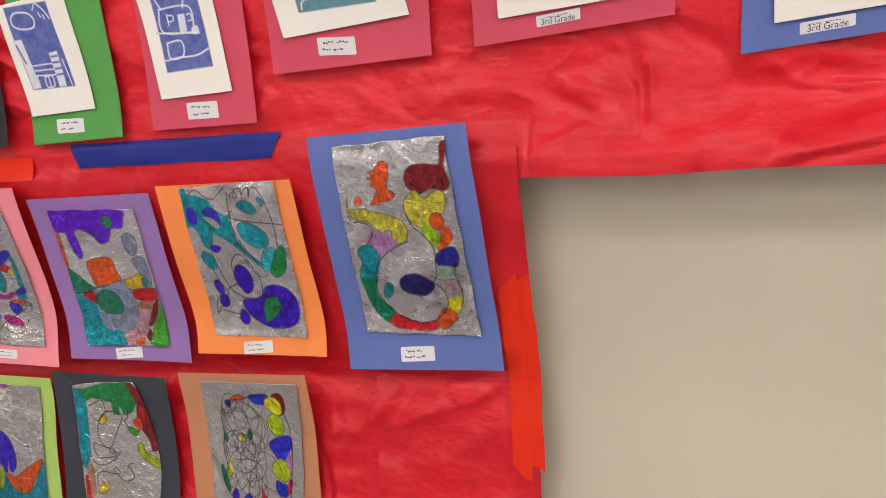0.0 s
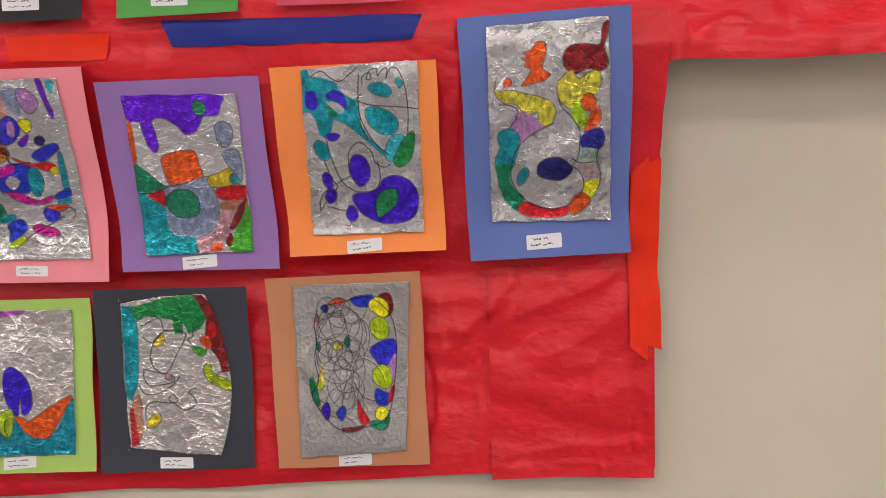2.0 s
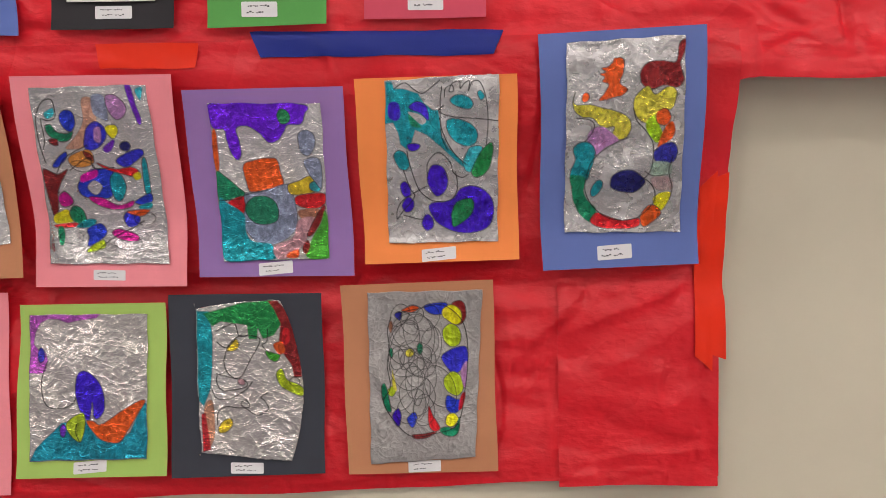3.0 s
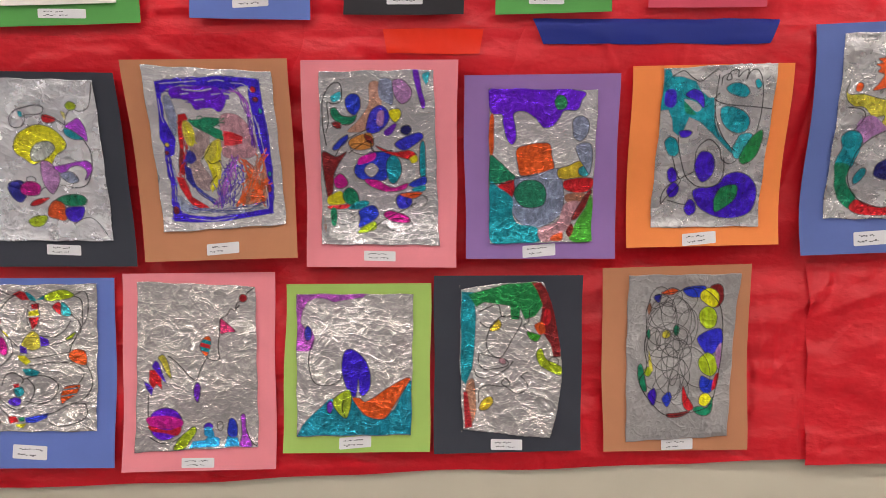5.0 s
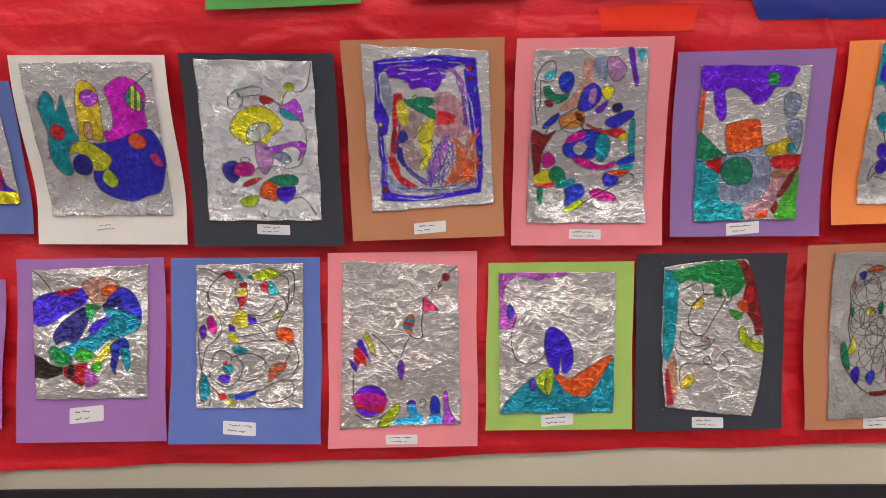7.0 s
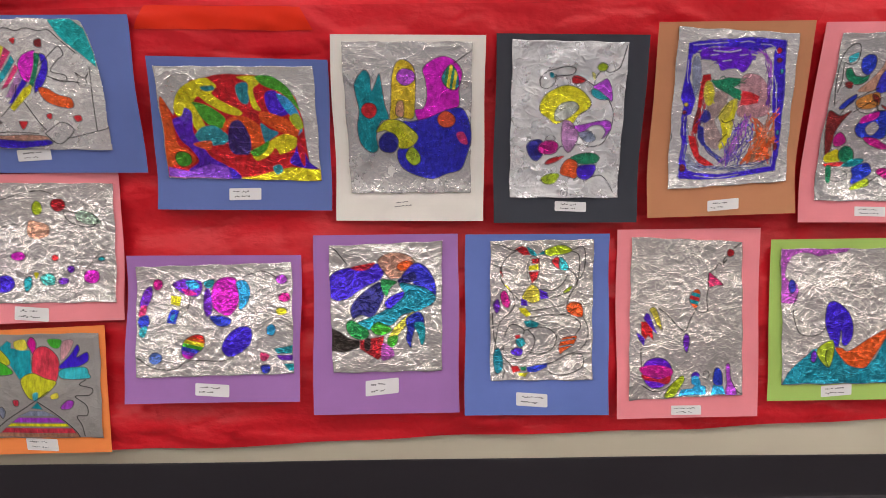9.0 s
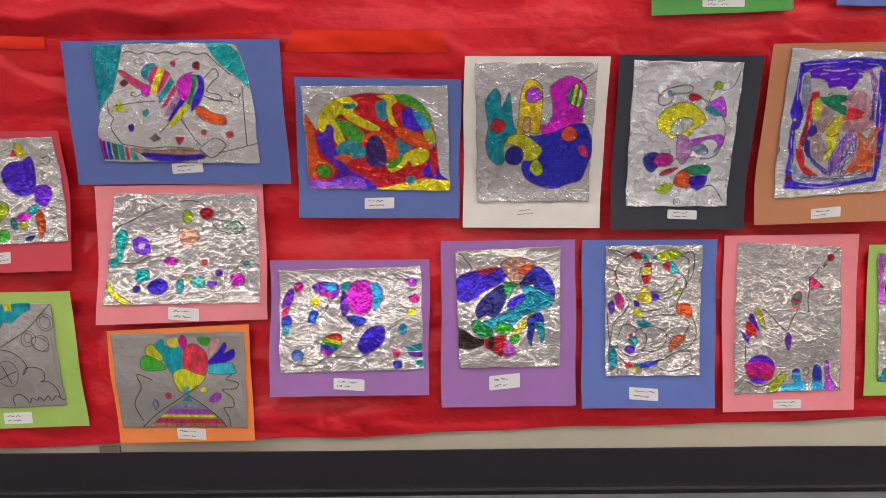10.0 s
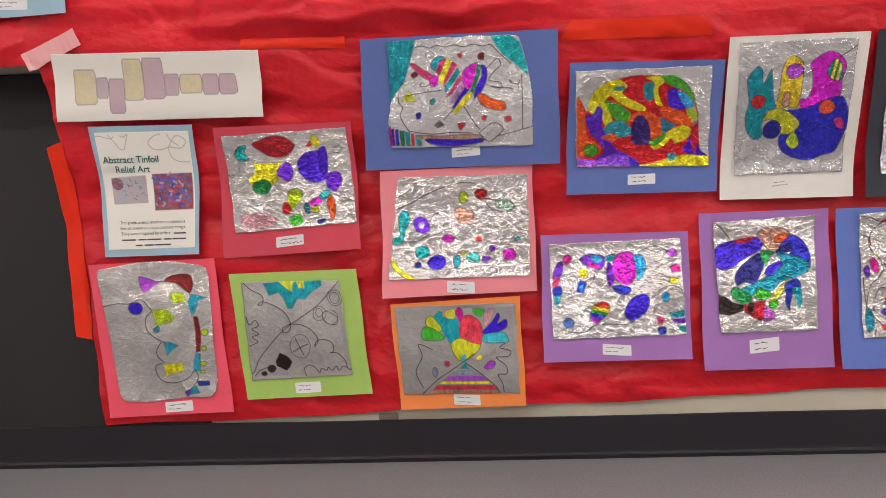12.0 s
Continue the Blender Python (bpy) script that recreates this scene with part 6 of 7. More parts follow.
def ink_t1(ink):
    ink.outline(4, 29, 4, 29, 394, 10, 817, 5, 887, 69, 951, 353, 979, 598, 993, 990, 993, 995, 535, 1000, 70, 995, 70, 990, 42, 745, 49, 598)
    ink.shape("teal", 7, 29, 197, 20, 183, 108, 162, 255, 134, 402, 77, 500, 49, 598, 28, 402, edge=False)
    ink.shape("teal2", 690, 10, 817, 5, 880, 69, 930, 255, 944, 363, 852, 255, 775, 176, 725, 98, edge=False)
    ink.blob("pinkd", 169, 245, 197, 235, 310, 333, 352, 363, 338, 402, 254, 353)
    ink.blob("mag2", 303, 373, 338, 343, 366, 382, 345, 441, 310, 431)
    ink.blob("teal", 303, 255, 331, 186, 387, 176, 373, 235, 338, 304)
    ink.shape("pinkd", 338, 304, 366, 206, 408, 186, 387, 284, 359, 363, edge=False)
    ink.shape("yellow", 408, 196, 444, 216, 394, 422, 359, 412, 366, 343, edge=False)
    ink.shape("pinkd", 444, 216, 479, 255, 437, 353, 394, 451, 394, 402, edge=False)
    ink.shape("teal", 479, 275, 500, 324, 437, 461, 408, 500, 401, 441, 451, 343, edge=False)
    ink.shape("pinkd", 500, 343, 521, 373, 451, 520, 415, 539, edge=False)
    ink.shape("lilac", 514, 392, 542, 431, 479, 598, 437, 598, edge=False)
    ink.shape("nblue", 535, 451, 563, 480, 486, 637, 451, 647, edge=False)
    ink.shape("yellow", 535, 529, 592, 480, 577, 559, 479, 706, 458, 676, edge=False)
    ink.blob("mag2", 514, 353, 535, 284, 585, 245, 613, 255, 592, 402, 570, 480, 535, 451)
    ink.shape("dgreen", 606, 255, 641, 265, 613, 431, 592, 520, 570, 490, 599, 363, edge=False)
    ink.blob("nblue", 634, 265, 669, 284, 676, 382, 648, 490, 599, 559, 606, 461, 641, 353)
    ink.blob("dorange", 620, 520, 662, 520, 725, 569, 796, 598, 803, 667, 739, 667, 662, 627, 627, 569)
    ink.blob("maroon", 176, 333, 204, 304, 225, 333, 197, 363)
    ink.blob("maroon", 613, 167, 648, 157, 648, 216, 613, 206)
    ink.blob("redl", 479, 157, 507, 147, 500, 196, 479, 176)
    ink.blob("teal", 310, 569, 338, 549, 345, 578, 324, 608)
    ink.blob("nblue", 225, 686, 254, 676, 254, 725, 232, 735)
    ink.blob("redl", 500, 784, 521, 775, 549, 784, 521, 843)
    ink.blob("redl", 655, 725, 683, 716, 683, 755, 662, 755)
    ink.blob("redl", 803, 735, 838, 725, 845, 765, 817, 775)
    ink.shape("olive2", 120, 569, 169, 471, 225, 578, edge=False)
    ink.shape("greyd", 345, 794, 380, 745, 415, 794, 373, 824, edge=False)
    ink.shape("purple2", 56, 824, 85, 814, 99, 980, 63, 980, edge=False)
    ink.shape("dmagenta", 42, 804, 63, 794, 85, 980, 67, 980, edge=False)
    ink.shape("blue", 92, 824, 113, 824, 127, 980, 102, 980, edge=False)
    ink.shape("dgreen", 120, 833, 155, 843, 162, 980, 134, 980, edge=False)
    ink.shape("teal", 155, 843, 190, 853, 197, 980, 169, 980, edge=False)
    ink.shape("redl", 197, 863, 218, 873, 225, 980, 204, 980, edge=False)
    ink.shape("lteal", 225, 892, 261, 922, 275, 980, 239, 980, edge=False)
    ink.blob("skin2", 232, 882, 394, 892, 535, 882, 641, 892, 648, 922, 465, 931, 324, 931)
    ink.blob("nblue", 289, 922, 394, 922, 535, 931, 662, 922, 655, 961, 500, 990, 359, 980)
    ink.line(197, 88, 239, 78, 289, 98, 338, 78, 394, 93, 451, 78, 514, 98, 570, 78, 641, 98, 690, 88, 746, 157, 789, 206, 831, 255)
    ink.line(99, 500, 106, 578, 134, 627, 120, 696, 148, 775, 183, 843)
    ink.line(183, 843, 324, 873, 465, 863, 606, 873)
    ink.line(901, 353, 908, 500, 915, 647, 923, 843)
    ink.line(676, 843, 746, 902, 852, 873, 958, 833, 993, 814)
    ink.line(500, 500, 479, 627, 408, 745)
    ink.line(535, 627, 606, 775, 648, 843)
    ink.shape("foilc", 641, 873, 732, 784, 796, 843, 711, 951, edge=False)
    ink.line(641, 873, 732, 784, 796, 843, 711, 951, 641, 873)
    ink.ring(732, 833, 4, 4, 0)
    ink.ring(704, 882, 4, 4, 0)
    ink.ring(676, 921, 4, 4, 0)
    ink.line(627, 353, 697, 255, 739, 206, 761, 265, 725, 314, 690, 392, 768, 422, 768, 471, 697, 451)
    ink.line(669, 431, 746, 461, 817, 471, 852, 480)
    ink.ring(859, 470, 9, 9, 0)
    ink.line(838, 431, 824, 402, 852, 431)
    ink.line(880, 431, 894, 402, 880, 441)
    ink.line(254, 402, 239, 431, 275, 441, 303, 422)
    ink.ring(295, 156, 10, 6, 0)
    ink.line(148, 520, 289, 490, 380, 480)


tinfoil_artwork(ink_t1, "wide tinfoil relief with a striped heart on blue paper", "blue",
    ((-0.834, 1.001), (-0.381, 1.003), (-0.376, 0.707), (-0.842, 0.708)), (-3, -0, 16, 11),
    ((0.138, 0.004), (0.907, 0.029), (0.868, 0.858), (0.081, 0.835)), (0.447, 0.850, 0.593, 0.925), crumple=0.35, dull=0, pale=0.8, warm=-0.35)


def ink_b2(ink):
    ink.shape("teal", 308, 127, 368, 59, 393, 83, 388, 130, 519, 158, 518, 373, 432, 431, 380, 308, edge=False)
    ink.blob("olive2", 252, 149, 283, 115, 308, 127, 376, 260, 336, 295, 254, 221)
    ink.blob("green2", 200, 303, 243, 232, 337, 283, 392, 369, 300, 391, 219, 377)
    ink.blob("olive", 411, 72, 484, 51, 493, 145, 422, 143, edge=False)
    ink.blob("dmagenta", 498, 87, 530, 30, 560, 89, 541, 205, 519, 158)
    ink.blob("pinkr", 533, 193, 583, 124, 644, 138, 707, 234, 708, 354, 682, 462, 595, 423, 527, 373)
    ink.blob("green2", 641, 57, 737, 60, 714, 140, 662, 127, edge=False)
    ink.blob("pinkp", 744, 83, 823, 74, 771, 212, 724, 247, edge=False)
    ink.blob("nblue", 710, 318, 788, 213, 847, 110, 862, 157, 840, 226, 913, 182, 917, 264, 843, 321, 771, 343)
    ink.blob("lteal", 726, 342, 887, 323, 919, 383, 916, 432, 730, 427)
    ink.blob("olive2", 440, 444, 518, 373, 613, 424, 691, 462, 630, 560, 552, 620, 490, 607)
    ink.blob("lteal", 520, 570, 557, 558, 551, 633, 524, 632, edge=False)
    ink.shape("teal", 550, 646, 581, 722, 499, 708, edge=False)
    ink.shape("lavgrey", 488, 733, 589, 735, 677, 788, 400, 783, edge=False)
    ink.shape("lilac2", 399, 796, 685, 801, 737, 853, 348, 847, edge=False)
    ink.shape("yellow", 338, 853, 746, 860, 762, 892, 307, 885, edge=False)
    ink.shape("pinkr", 296, 898, 780, 906, 813, 958, 253, 950, edge=False)
    ink.shape("brownl", 244, 950, 813, 958, 830, 998, 211, 989, edge=False)
    ink.blob("pinkr", 377, 629, 414, 630, 410, 681, 382, 680)
    ink.blob("lavgrey", 265, 742, 288, 691, 311, 743, 286, 807)
    ink.blob("lilac2", 711, 699, 760, 637, 805, 651, 783, 713, 727, 725)
    ink.blob("olive", 646, 585, 693, 561, 699, 611, 653, 623, edge=False)
    ink.line(164, 989, 302, 833, 453, 707, 552, 620, 631, 547)
    ink.line(550, 646, 678, 775, 797, 919, 830, 998)
    ink.line(281, 489, 168, 425, 190, 562, 124, 739, 171, 923)
    ink.line(898, 443, 851, 491, 938, 530, 916, 591, 817, 601, 893, 690, 897, 779, 824, 790, 855, 881, 867, 985)


tinfoil_artwork(ink_b2, "dull tinfoil sheet with a coloured fan on orange paper", "orange",
    ((-0.798, 0.381), (-0.483, 0.392), (-0.474, 0.122), (-0.780, 0.119)), (26, 10, -3, -0),
    ((0.034, 0.027), (0.968, 0.055), (0.954, 0.876), (0.037, 0.853)), (0.426, 0.867, 0.637, 0.966), crumple=0.12, dull=1.4)


def ink_b2b(ink):
    ink.blob("teal2", 30, 399, 53, 333, 95, 334, 116, 425, 94, 513, 74, 633, 17, 652, 6, 598, 54, 556)
    ink.blob("lviolet", 145, 427, 190, 384, 250, 420, 270, 521, 221, 552, 169, 517)
    ink.blob("foilc", 192, 451, 226, 452, 219, 497, 194, 495, edge=False)
    ink.oval("ygreen", 514, 208, 11, 15, 0)
    ink.oval("dred", 647, 179, 15, 14, 0)
    ink.blob("skin", 460, 316, 520, 318, 588, 355, 588, 434, 521, 465, 462, 429, edge=False)
    ink.blob("paleg", 758, 248, 810, 227, 886, 276, 911, 334, 826, 342, 767, 305)
    ink.oval("mag2", 409, 608, 14, 10, 0)
    ink.oval("teal2", 226, 736, 16, 16, 0)
    ink.oval("nblue", 335, 841, 20, 19, 0)
    ink.blob("teal", 450, 810, 491, 779, 500, 865, 468, 905)
    ink.blob("lteal2", 548, 782, 606, 752, 639, 796, 631, 849, 573, 847)
    ink.oval("violet2", 688, 819, 10, 8, 0)
    ink.oval("mag2", 853, 783, 16, 15, 0)
    ink.oval("navyblue", 201, 862, 8, 8, 0)
    ink.blob("yellow", 15, 792, 59, 867, 119, 932, 185, 987, 129, 995, 53, 919, 9, 844)
    ink.oval("teal", 913, 635, 7, 5, 0)
    ink.oval("redl", 634, 623, 7, 7, 0)
    ink.oval("violet2", 729, 719, 7, 8, 0)
    ink.blob("yellow", 507, 748, 540, 749, 524, 802, edge=False)
    ink.line(9, 308, 126, 245, 252, 157, 422, 83, 552, 64, 639, 115)
    ink.line(263, 564, 181, 627, 73, 622)
    ink.line(796, 739, 846, 676, 898, 591)
    ink.line(767, 248, 681, 233, 724, 326, 851, 366, 903, 300)
    ink.line(268, 443, 300, 366, 384, 335)


tinfoil_artwork(ink_b2b, "very crumpled tinfoil with scattered coloured dots on pink paper", "pinkl",
    ((-0.810, 0.704), (-0.442, 0.709), (-0.438, 0.403), (-0.812, 0.397)), (9, -1, 6, 42),
    ((0.113, 0.055), (0.964, 0.073), (0.959, 0.876), (0.039, 0.859)), (0.415, 0.885, 0.594, 0.976), crumple=0.75, dull=0, pale=0.5)


def ink_p1(ink):
    ink.blob("dred", 234, 101, 310, 62, 412, 26, 509, 60, 574, 137, 531, 214, 446, 252, 357, 231, 299, 178)
    ink.blob("teal2", 82, 178, 124, 112, 188, 108, 164, 175, 193, 249, 120, 253, 88, 214)
    ink.shape("yellow", 216, 286, 459, 301, 428, 450, 366, 526, 288, 494, 226, 476, 192, 543, 155, 456, 227, 370, edge=False)
    ink.oval("green", 260, 538, 23, 19, 0)
    ink.blob("lviolet", 395, 411, 438, 334, 495, 305, 534, 379, 517, 472, 477, 503, 427, 462)
    ink.blob("nblue3", 599, 269, 667, 217, 740, 213, 807, 173, 822, 316, 797, 491, 729, 542, 649, 522, 592, 445, 573, 348)
    ink.blob("lviolet", 789, 478, 857, 438, 909, 467, 910, 562, 856, 651, 796, 609, 785, 525)
    ink.shape("redl", 653, 169, 705, 92, 717, 164, edge=False)
    ink.shape("yellow", 706, 81, 746, 38, 783, 136, 770, 181, 717, 164, edge=False)
    ink.blob("ygreen", 466, 632, 506, 589, 569, 596, 580, 680, 516, 779, 468, 809, 458, 714)
    ink.blob("red", 407, 779, 440, 712, 479, 787, 464, 845, 419, 840)
    ink.blob("mag2", 629, 744, 697, 693, 755, 663, 779, 702, 718, 766, 653, 783)
    ink.blob("teal2", 716, 683, 786, 620, 810, 658, 748, 734)
    ink.blob("dorange", 808, 681, 839, 744, 838, 863, 801, 966, 784, 845, 773, 760)
    ink.blob("teal", 591, 752, 628, 756, 627, 863, 593, 835)
    ink.blob("pinkp", 66, 824, 275, 824, 358, 916, 261, 976, 82, 944, edge=False)
    ink.blob("navyblue", 684, 941, 750, 924, 736, 970, 690, 977)
    ink.blob("olive2", 641, 805, 698, 788, 711, 848, 655, 854, edge=False)
    ink.blob("green2", 451, 891, 546, 854, 564, 951, 489, 978, edge=False)
    ink.line(887, 194, 944, 176, 928, 245, 874, 239)


tinfoil_artwork(ink_p1, "very crumpled tinfoil with a red oval on rose paper", "pinkr2",
    ((-1.203, 0.821), (-0.871, 0.823), (-0.861, 0.519), (-1.213, 0.507)), (7, -0, 41, -0),
    ((0.053, 0.069), (0.959, 0.042), (0.983, 0.787), (0.098, 0.808)), (0.394, 0.863, 0.594, 0.945), crumple=0.85, dull=0, pale=0.7)


def ink_b1(ink):
    ink.shape("teal", 217, 13, 377, 0, 818, -11, 812, 55, 713, 112, 625, 193, 557, 179, 491, 283, 445, 281, 409, 173, 368, 112, 264, 144, edge=False)
    ink.shape("olive2", 377, 0, 643, -11, 635, 74, 578, 72, 561, -1, 524, 22, 506, 105, 472, 92, edge=False)
    ink.line(993, 6, 888, 118, 784, 223, 684, 302, 538, 391, 442, 452, 334, 534, 213, 655, 104, 775, 40, 896, 5, 927)
    ink.line(16, 6, 89, 79, 196, 142, 190, 224, 145, 234, 192, 201, 301, 240, 408, 315, 456, 423, 438, 504, 380, 524, 372, 478, 455, 440, 568, 451, 665, 514, 714, 611, 673, 679, 701, 622, 783, 614, 848, 653, 852, 735, 815, 756, 884, 760, 947, 834, 962, 916)
    ink.ring(929, 179, 18, 21, 0)
    ink.ring(929, 179, 12, 15, 0)
    ink.ring(761, 341, 15, 19, 20)
    ink.ring(757, 329, 8, 11, 0)
    ink.ring(862, 381, 18, 19, 0)
    ink.ring(861, 393, 21, 14, 40)
    ink.ring(525, 671, 25, 31, 0)
    ink.line(453, 725, 548, 672, 607, 652)
    ink.line(487, 588, 524, 694, 551, 765)
    ink.shape("brownk", 255, 818, 307, 729, 361, 755, 392, 780, 422, 827, 395, 883, 359, 915, 348, 914, 305, 889, 263, 864, edge=False)
    ink.oval("brownk", 210, 888, 10, 10, 0)
    ink.oval("brownk", 130, 935, 7, 6, 0)
    ink.line(544, 983, 539, 903, 599, 872, 652, 910, 682, 957, 709, 913, 752, 939, 778, 905, 809, 942, 859, 899, 878, 946, 928, 903, 983, 941, 1007, 931)
    ink.line(14, 346, 41, 428, 100, 384, 129, 443, 60, 475, 123, 524, 54, 555, 106, 604, 15, 645)
    ink.line(36, 952, 95, 899, 185, 870)


tinfoil_artwork(ink_b1, "flat grey tinfoil with pencil loops on lime paper", "lime",
    ((-1.192, 0.468), (-0.878, 0.471), (-0.852, 0.161), (-1.164, 0.154)), (31, 22, 2, 4),
    ((0.094, 0.067), (0.857, 0.084), (0.863, 0.837), (0.062, 0.850)), (0.397, 0.884, 0.600, 0.968), crumple=0.12, dull=0.9)


def ink_b0(ink):
    ink.outline(10, 107, 124, 67, 267, 36, 410, 12, 600, 8, 790, 28, 881, 67, 924, 312, 952, 549, 981, 921, 743, 960, 419, 992, 210, 980, 152, 866, 95, 549, 48, 312)
    ink.line(48, 336, 171, 312, 267, 312, 362, 281, 429, 336, 448, 360)
    ink.oval("nblue", 319, 343, 19, 16, 0)
    ink.blob("lilac2", 343, 130, 400, 130, 486, 154, 524, 146, 457, 186, 381, 229)
    ink.blob("maroon", 543, 146, 610, 107, 733, 99, 771, 154, 752, 225, 695, 202, 629, 162)
    ink.line(524, 154, 648, 154, 724, 202, 762, 273, 771, 391)
    ink.shape("ygreen", 590, 233, 695, 225, 724, 289, 619, 304, edge=False)
    ink.shape("lteal3", 762, 233, 895, 257, 819, 281, 800, 360, 771, 391, 733, 289, edge=False)
    ink.shape("ygreen", 448, 352, 562, 344, 629, 391, 619, 431, 486, 462, edge=False)
    ink.blob("lteal3", 467, 478, 505, 462, 505, 502, 467, 502)
    ink.line(448, 360, 400, 407, 410, 494, 486, 549, 552, 573)
    ink.shape("lteal3", 543, 573, 600, 573, 667, 597, 619, 628, 571, 668, edge=False)
    ink.line(524, 573, 486, 628, 495, 676, 543, 715)
    ink.shape("yellow", 533, 731, 695, 715, 714, 771, 600, 802, 562, 818, edge=False)
    ink.line(524, 723, 476, 739, 476, 787, 524, 842, 619, 858, 743, 826, 800, 763)
    ink.shape("maroon", 781, 391, 819, 391, 848, 510, 848, 636, 810, 644, 800, 510, edge=False)
    ink.shape("lteal3", 810, 644, 848, 652, 848, 771, 790, 779, 790, 708, edge=False)
    ink.oval("ygreen", 876, 501, 9, 9, 0)
    ink.oval("ygreen", 876, 612, 7, 7, 0)
    ink.oval("ygreen", 871, 719, 9, 6, 0)
    ink.oval("ygreen", 866, 778, 7, 4, 0)
    ink.shape("navyblue", 819, 842, 924, 842, 933, 874, 838, 881, edge=False)
    ink.shape("lteal3", 733, 945, 771, 897, 819, 874, 848, 929, edge=False)
    ink.blob("violet2", 724, 921, 771, 905, 752, 953)
    ink.line(800, 763, 829, 802, 819, 850, 762, 905)


tinfoil_artwork(ink_b0, "smooth tinfoil with a string of small flags on rose paper", "pinkr3",
    ((-1.551, 0.502), (-1.240, 0.509), (-1.200, 0.125), (-1.517, 0.116)), (19, -2, 3, -0),
    ((0.066, -0.048), (1.070, 0.025), (0.886, 0.938), (-0.061, 0.903)), (0.457, 0.919, 0.679, 0.985), crumple=0.12, dull=0.15)


def ink_u4(ink):
    ink.shape("printblue", 105, 28, 738, 54, 787, 784, 139, 766, edge=False)
    ink.stroke("white", 3.4, 169, 129, 233, 96, 341, 100, 442, 124, 498, 182, 466, 239, 375, 248, 252, 233, 171, 192, 169, 129)
    ink.stroke("white", 2.7, 566, 50, 518, 103)
    ink.stroke("white", 2.7, 583, 52, 670, 124, 721, 200)
    ink.stroke("white", 2.7, 590, 133, 605, 175)
    ink.stroke("white", 2.7, 644, 160, 654, 192)
    ink.shape("white", 99, 319, 227, 324, 241, 484, 263, 756, 149, 761, 136, 526, edge=False)
    ink.stroke("white", 2.7, 258, 560, 580, 573, 578, 658, 254, 646)
    ink.stroke("white", 2.7, 265, 604, 570, 615)
    ink.stroke("white", 2.7, 269, 658, 263, 756)
    ink.shape("white", 550, 476, 675, 469, 658, 772, 551, 772, edge=False)
    ink.stroke("white", 2.7, 710, 546, 746, 770)
    ink.stroke("printblue", 4.1, 569, 509, 657, 509)
    ink.stroke("printblue", 4.1, 565, 561, 662, 561)
    ink.stroke("printblue", 4.1, 570, 615, 668, 614)
    ink.stroke("printblue", 4.1, 567, 667, 664, 666)
    ink.stroke("printblue", 4.1, 124, 364, 173, 530)
    ink.stroke("white", 2.7, 377, 669, 485, 669, 483, 755, 374, 755, 377, 669)
    ink.stroke("white", 2.7, 431, 669, 428, 755)


block_print(ink_u4, "blue block print of a skyline on green paper", "green",
    ((1.333, 1.375), (1.551, 1.381), (1.555, 1.076), (1.337, 1.070)),
    ((-0.095, 0.128), (0.649, 0.097), (0.758, 0.812), (0.048, 0.819)), (0.289, 0.850, 0.591, 0.941))


def ink_u5(ink):
    ink.shape("printblue", 195, -242, 805, -223, 821, 782, 171, 781, edge=False)
    ink.stroke("white", 3.0, 261, 254, 250, 444, 681, 482)
    ink.stroke("white", 3.0, 261, 254, 663, 273, 670, 461)
    ink.stroke("white", 3.0, 233, 160, 293, 258)
    ink.stroke("white", 3.0, 636, 182, 584, 273)
    ink.stroke("white", 2.4, 349, 304, 345, 394)
    ink.stroke("white", 2.4, 363, 316, 426, 324, 418, 362, 351, 365)
    ink.shape("white", 492, 322, 588, 323, 572, 469, 475, 468, edge=False)
    ink.stroke("white", 2.4, 617, 337, 666, 333, 671, 382, 615, 385)
    ink.stroke("white", 3.0, 149, 442, 725, 496)
    ink.stroke("white", 3.0, 262, 536, 460, 537, 449, 656, 265, 668, 262, 536)
    ink.stroke("white", 3.0, 178, 680, 380, 669, 623, 673, 806, 633)
    ink.blob("white", 641, 447, 722, 437, 725, 496, 646, 497, edge=False)


block_print(ink_u5, "blue block print of a building on pink paper", "pinkm",
    ((1.623, 1.389), (1.846, 1.391), (1.849, 1.086), (1.625, 1.084)),
    ((0.023, 0.139), (0.713, 0.105), (0.822, 0.809), (0.143, 0.824)), (0.355, 0.853, 0.647, 0.952))


def ink_u6(ink):
    ink.shape("printteal", 197, -204, 854, -119, 788, 755, 180, 698, edge=False)
    ink.stroke("white", 2.7, 214, 658, 266, 539, 610, 592, 766, 664)
    ink.stroke("white", 2.1, 707, 627, 770, 715)


block_print(ink_u6, "teal block print on rose paper", "pinkm",
    ((1.889, 1.387), (2.185, 1.397), (2.188, 1.177), (1.892, 1.167)),
    ((0.034, 0.209), (0.816, 0.154), (0.892, 0.695), (0.104, 0.744)), (0.305, 0.765, 0.542, 0.899))


# ---------------------------------------------------------------- prints of which only the lower edge shows


def plain_print(label, colour, x0, x1, z0, z1, h, shift=0.0, tag=(0.36, 0.66), words=None):
    corners = ((x0 + shift, z0 + h), (x1 + shift, z1 + h), (x1, z1), (x0, z0))

    def draw(ink):
        ink.shape("printblue", 160, 120, 840, 120, 840, 800, 160, 800, edge=False)

    return block_print(draw, label, colour, corners, ((0.14, 0.08), (0.86, 0.08), (0.86, 0.84), (0.14, 0.84)), (tag[0], 0.862, tag[1], 0.938), words)


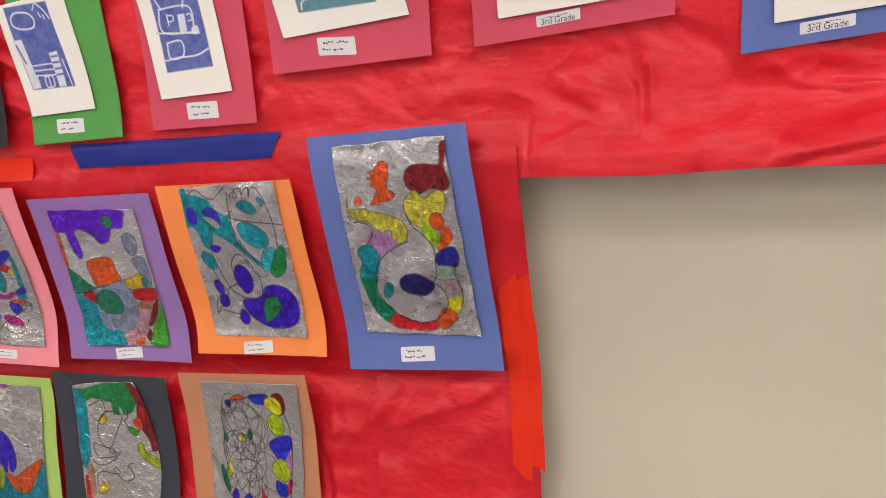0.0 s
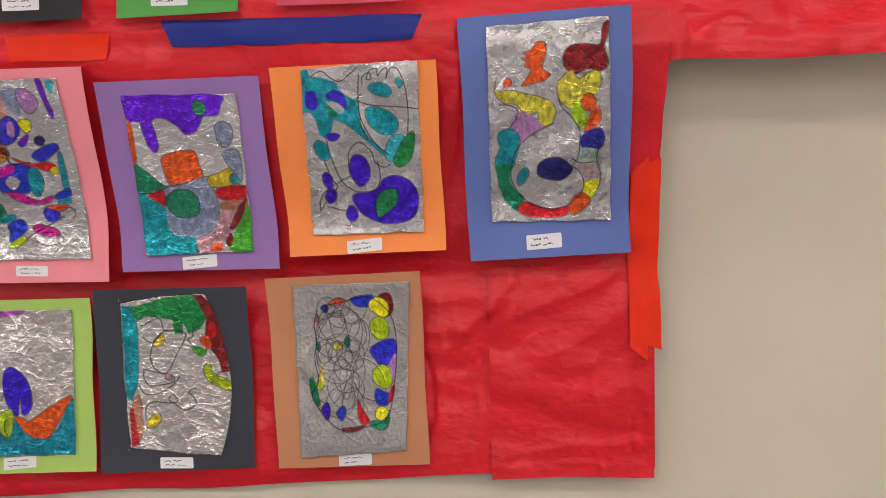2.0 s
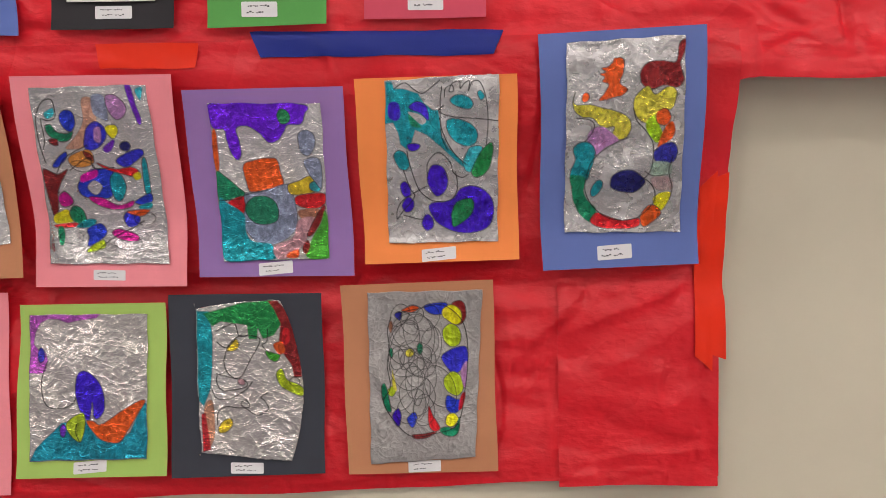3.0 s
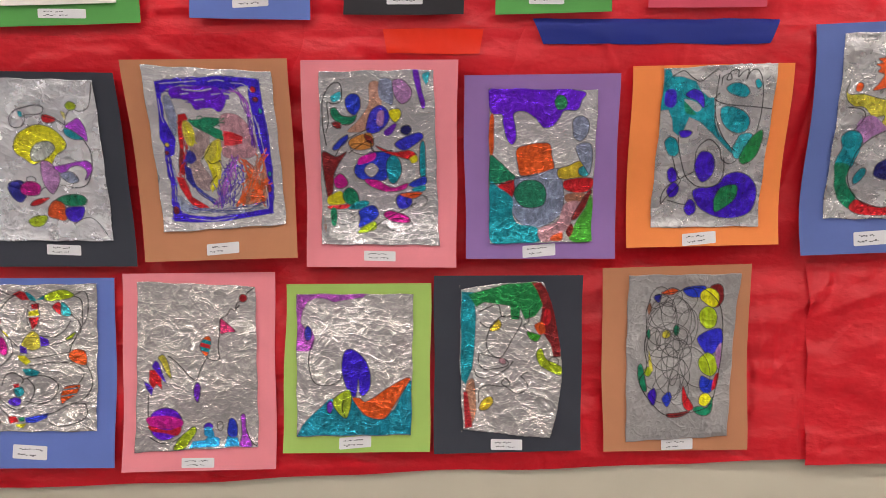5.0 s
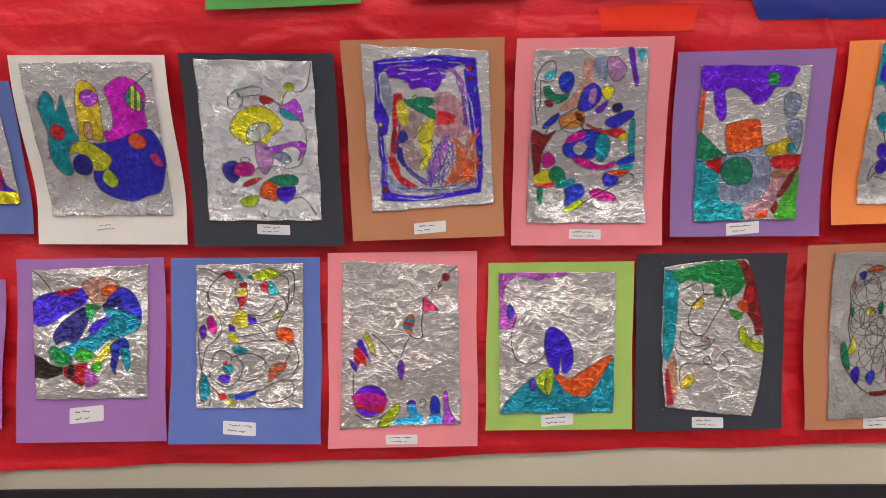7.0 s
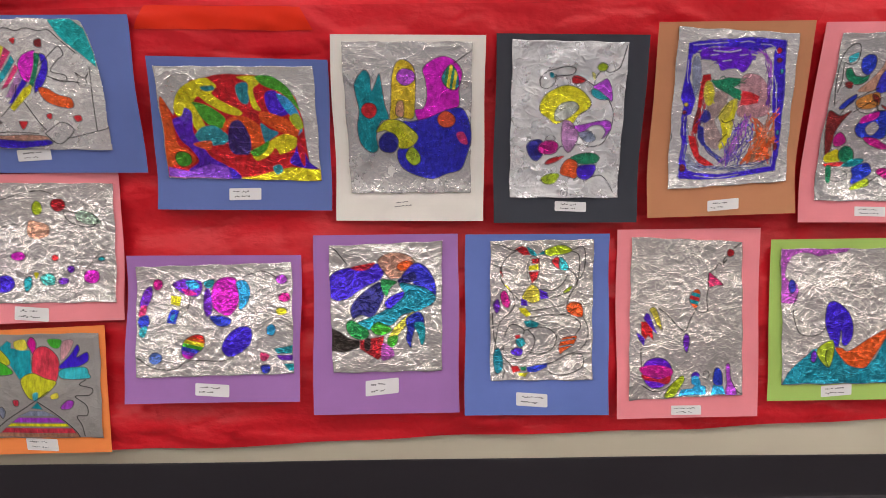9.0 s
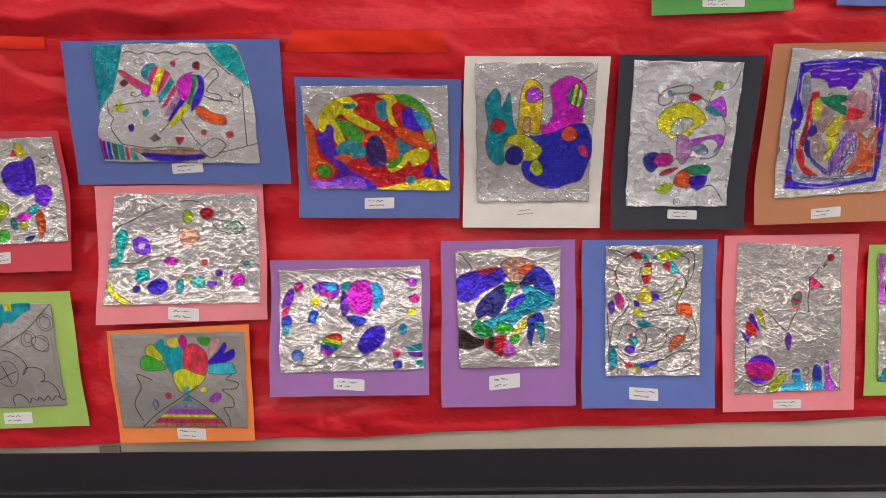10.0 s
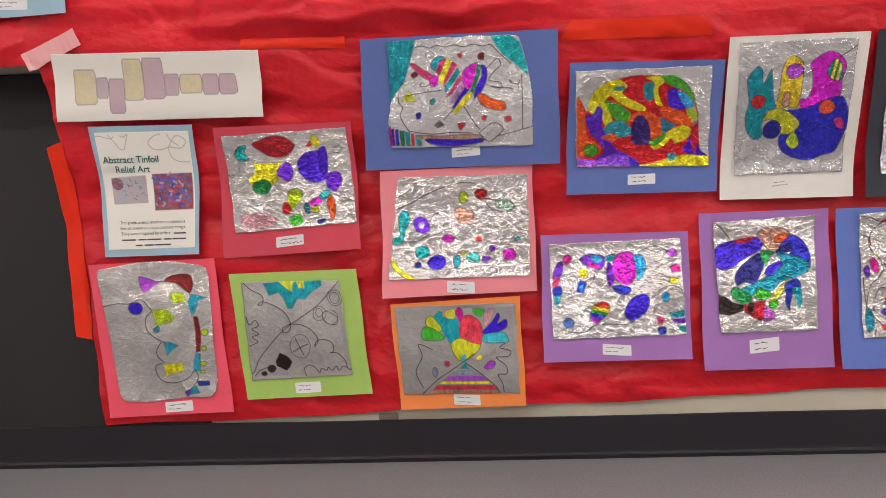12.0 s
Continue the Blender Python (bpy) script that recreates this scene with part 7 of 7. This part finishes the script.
plain_print("block print on pale blue paper above the banner", "sky", -1.79, -1.517, 1.087, 1.092, 0.305)
plain_print("block print on wide green paper", "green", 0.39, 0.681, 1.043, 1.052, 0.22)
plain_print("block print on blue paper", "periw", 0.770, 0.991, 1.061, 1.060, 0.305)
plain_print("block print on charcoal grey paper", "black", 1.054, 1.277, 1.068, 1.069, 0.305)
plain_print("block print on wide rose pink paper", "pinkm", 2.26, 2.575, 1.184, 1.205, 0.22, 0.0, (0.33, 0.55), "3rd Grade")
plain_print("block print on wide blue paper", "blue", 2.668, 2.985, 1.140, 1.166, 0.22, 0.0, (0.25, 0.48), "3rd Grade")


# ---------------------------------------------------------------- banner and notice


TEAL_INK = paper("teal print", (0.015, 0.16, 0.13, 1), 0.6, 0.0)
BLACK_INK = paper("black print", (0.015, 0.015, 0.018, 1), 0.6, 0.0)


def banner():
    """The class banner: a strip of card whose nine big letters spell a name, so they stand as plain coloured bars."""
    ob, m, rng = hung_sheet("name_banner", "white card banner with big yellow and pink letter bars", "banner", "", "white",
                            ((-1.561, 0.998), (-1.069, 0.986), (-1.076, 0.841), (-1.576, 0.848)), 0.004, 0.013)
    ink = Ink(0.495, 0.148, 0.0016)
    for left, right, top, bottom, name in (
            (98, 202, 230, 750, "sand"), (204, 262, 350, 660, "rose"), (264, 338, 370, 890, "rose"), (340, 432, 90, 700, "sand"),
            (436, 532, 80, 690, "rose"), (536, 606, 320, 640, "rose"), (610, 716, 330, 610, "sand"), (720, 796, 330, 640, "rose"), (800, 880, 330, 640, "rose")):
        lean = rng.uniform(-8, 8)
        ink.shape(name, left + 6, top, right - 6, top + lean, right, top + 60, right + lean, bottom - 40, right - 8, bottom, left + 8, bottom, left, bottom - 50, left, top + 50)
    u, v = ink.x / ink.w, ink.y / ink.h
    put("card", inked("card", ink, m.at(u, v, 0.0022), 0.0008, PRINT), ob, "white card with outlined coloured bars")


def notice():
    """The printed notice in a pale blue border."""
    ob, m, rng = hung_sheet("notice", "printed notice about tinfoil relief art with pale blue border", "notice", "", "sky",
                            ((-1.509, 0.836), (-1.253, 0.831), (-1.271, 0.520), (-1.512, 0.520)), 0.005, 0.011)
    ink = Ink(0.230, 0.272, 0.0014)
    ink.stroke("rose", 1.3, 0, 30, 60, 30, 150, 50, 200, 35)
    ink.stroke("rose", 1.3, 140, 20, 200, 80, 240, 130, 290, 140, 330, 60, 350, 20, 300, 40, 270, 30)
    ink.stroke("rose", 1.3, 700, 20, 620, 40, 560, 90, 600, 140, 690, 150, 780, 130, 900, 140, 960, 90, 920, 50, 860, 40, 800, 90, 770, 150, 800, 220, 870, 250, 980, 255)
    ink.stroke("rose", 1.3, 770, 20, 800, 70, 880, 120)
    ink.shape("shell", 90, 375, 470, 360, 475, 595, 95, 600, edge=False)
    ink.oval("maroon", 150, 425, 15, 13, 30)
    for _ in range(26):
        x, y = rng.uniform(200, 460), rng.uniform(400, 580)
        ink.stroke(("greyd", "maroon", "navyblue", "lteal")[rng.integers(4)], rng.uniform(0.8, 2.2), x, y, x + rng.uniform(-60, 60), y + rng.uniform(-30, 30))
    ink.shape("maroon", 545, 350, 985, 345, 985, 660, 550, 665, edge=False)
    for _ in range(130):
        x, y = rng.uniform(565, 930), rng.uniform(360, 630)
        ink.stroke(("red", "dred", "dnavy", "dnavy", "blue", "lavgrey", "maroon", "navyblue")[rng.integers(8)], rng.uniform(3, 7), x, y, x + rng.uniform(-30, 45), y + rng.uniform(-20, 25))
    u, v = 0.045 + 0.91 * ink.x / ink.w, 0.045 + 0.90 * ink.y / ink.h
    put("printed_sheet", inked("printed_sheet", ink, m.at(u, v, 0.0012), 0.0006, PRINT), ob, "white printed sheet with two pictures")
    letters_on(m, ob, "Abstract Tinfoil", 0.36, 0.272, 0.0225, TEAL_INK, 0.00025, "teal heading")
    letters_on(m, ob, "Relief Art", 0.36, 0.345, 0.0225, TEAL_INK, 0.00025, "teal heading")
    for i, words in enumerate(("3rd grade artists used one continuous", "line to create a unique abstract design.", "They were inspired by artists")):
        letters_on(m, ob, words, (0.52, 0.52, 0.44)[i], 0.745 + 0.044 * i, 0.0112, BLACK_INK, 0.0, "small black print")
    bars = bmesh.new()
    for row, spans in ((2, ((0.735, 0.86),)), (3, ((0.19, 0.33), (0.36, 0.44), (0.45, 0.60), (0.63, 0.71), (0.72, 0.86))), (4, ((0.33, 0.40), (0.42, 0.52), (0.53, 0.70)))):
        c = 0.739 + 0.044 * row
        for a, b in spans:
            pts = m.at(np.array((a, b, b, a)), np.array((c - 0.0055, c - 0.0055, c + 0.0055, c + 0.0055)), 0.0024)
            bars.faces.new([bars.verts.new(p) for p in pts])
    part("print_bars", bars, PENCIL, ob, "small black bars of print")


banner()
notice()

# a grey brown smear on the beige wall just above the base, built as a thin block
bm = bmesh.new()
box(bm, (-0.842, 0.022, 0.0892), (-0.795, 0.0315, 0.1047), 0.0015)
clip = thing("wall_smear", "small grey brown smear on the wall above the base", "wall clip", "", (-0.818, 0.026, 0.0892))
part("cover", bm, paper("grey brown smear", (0.16, 0.13, 0.11, 1), 0.5, 0.05), clip)
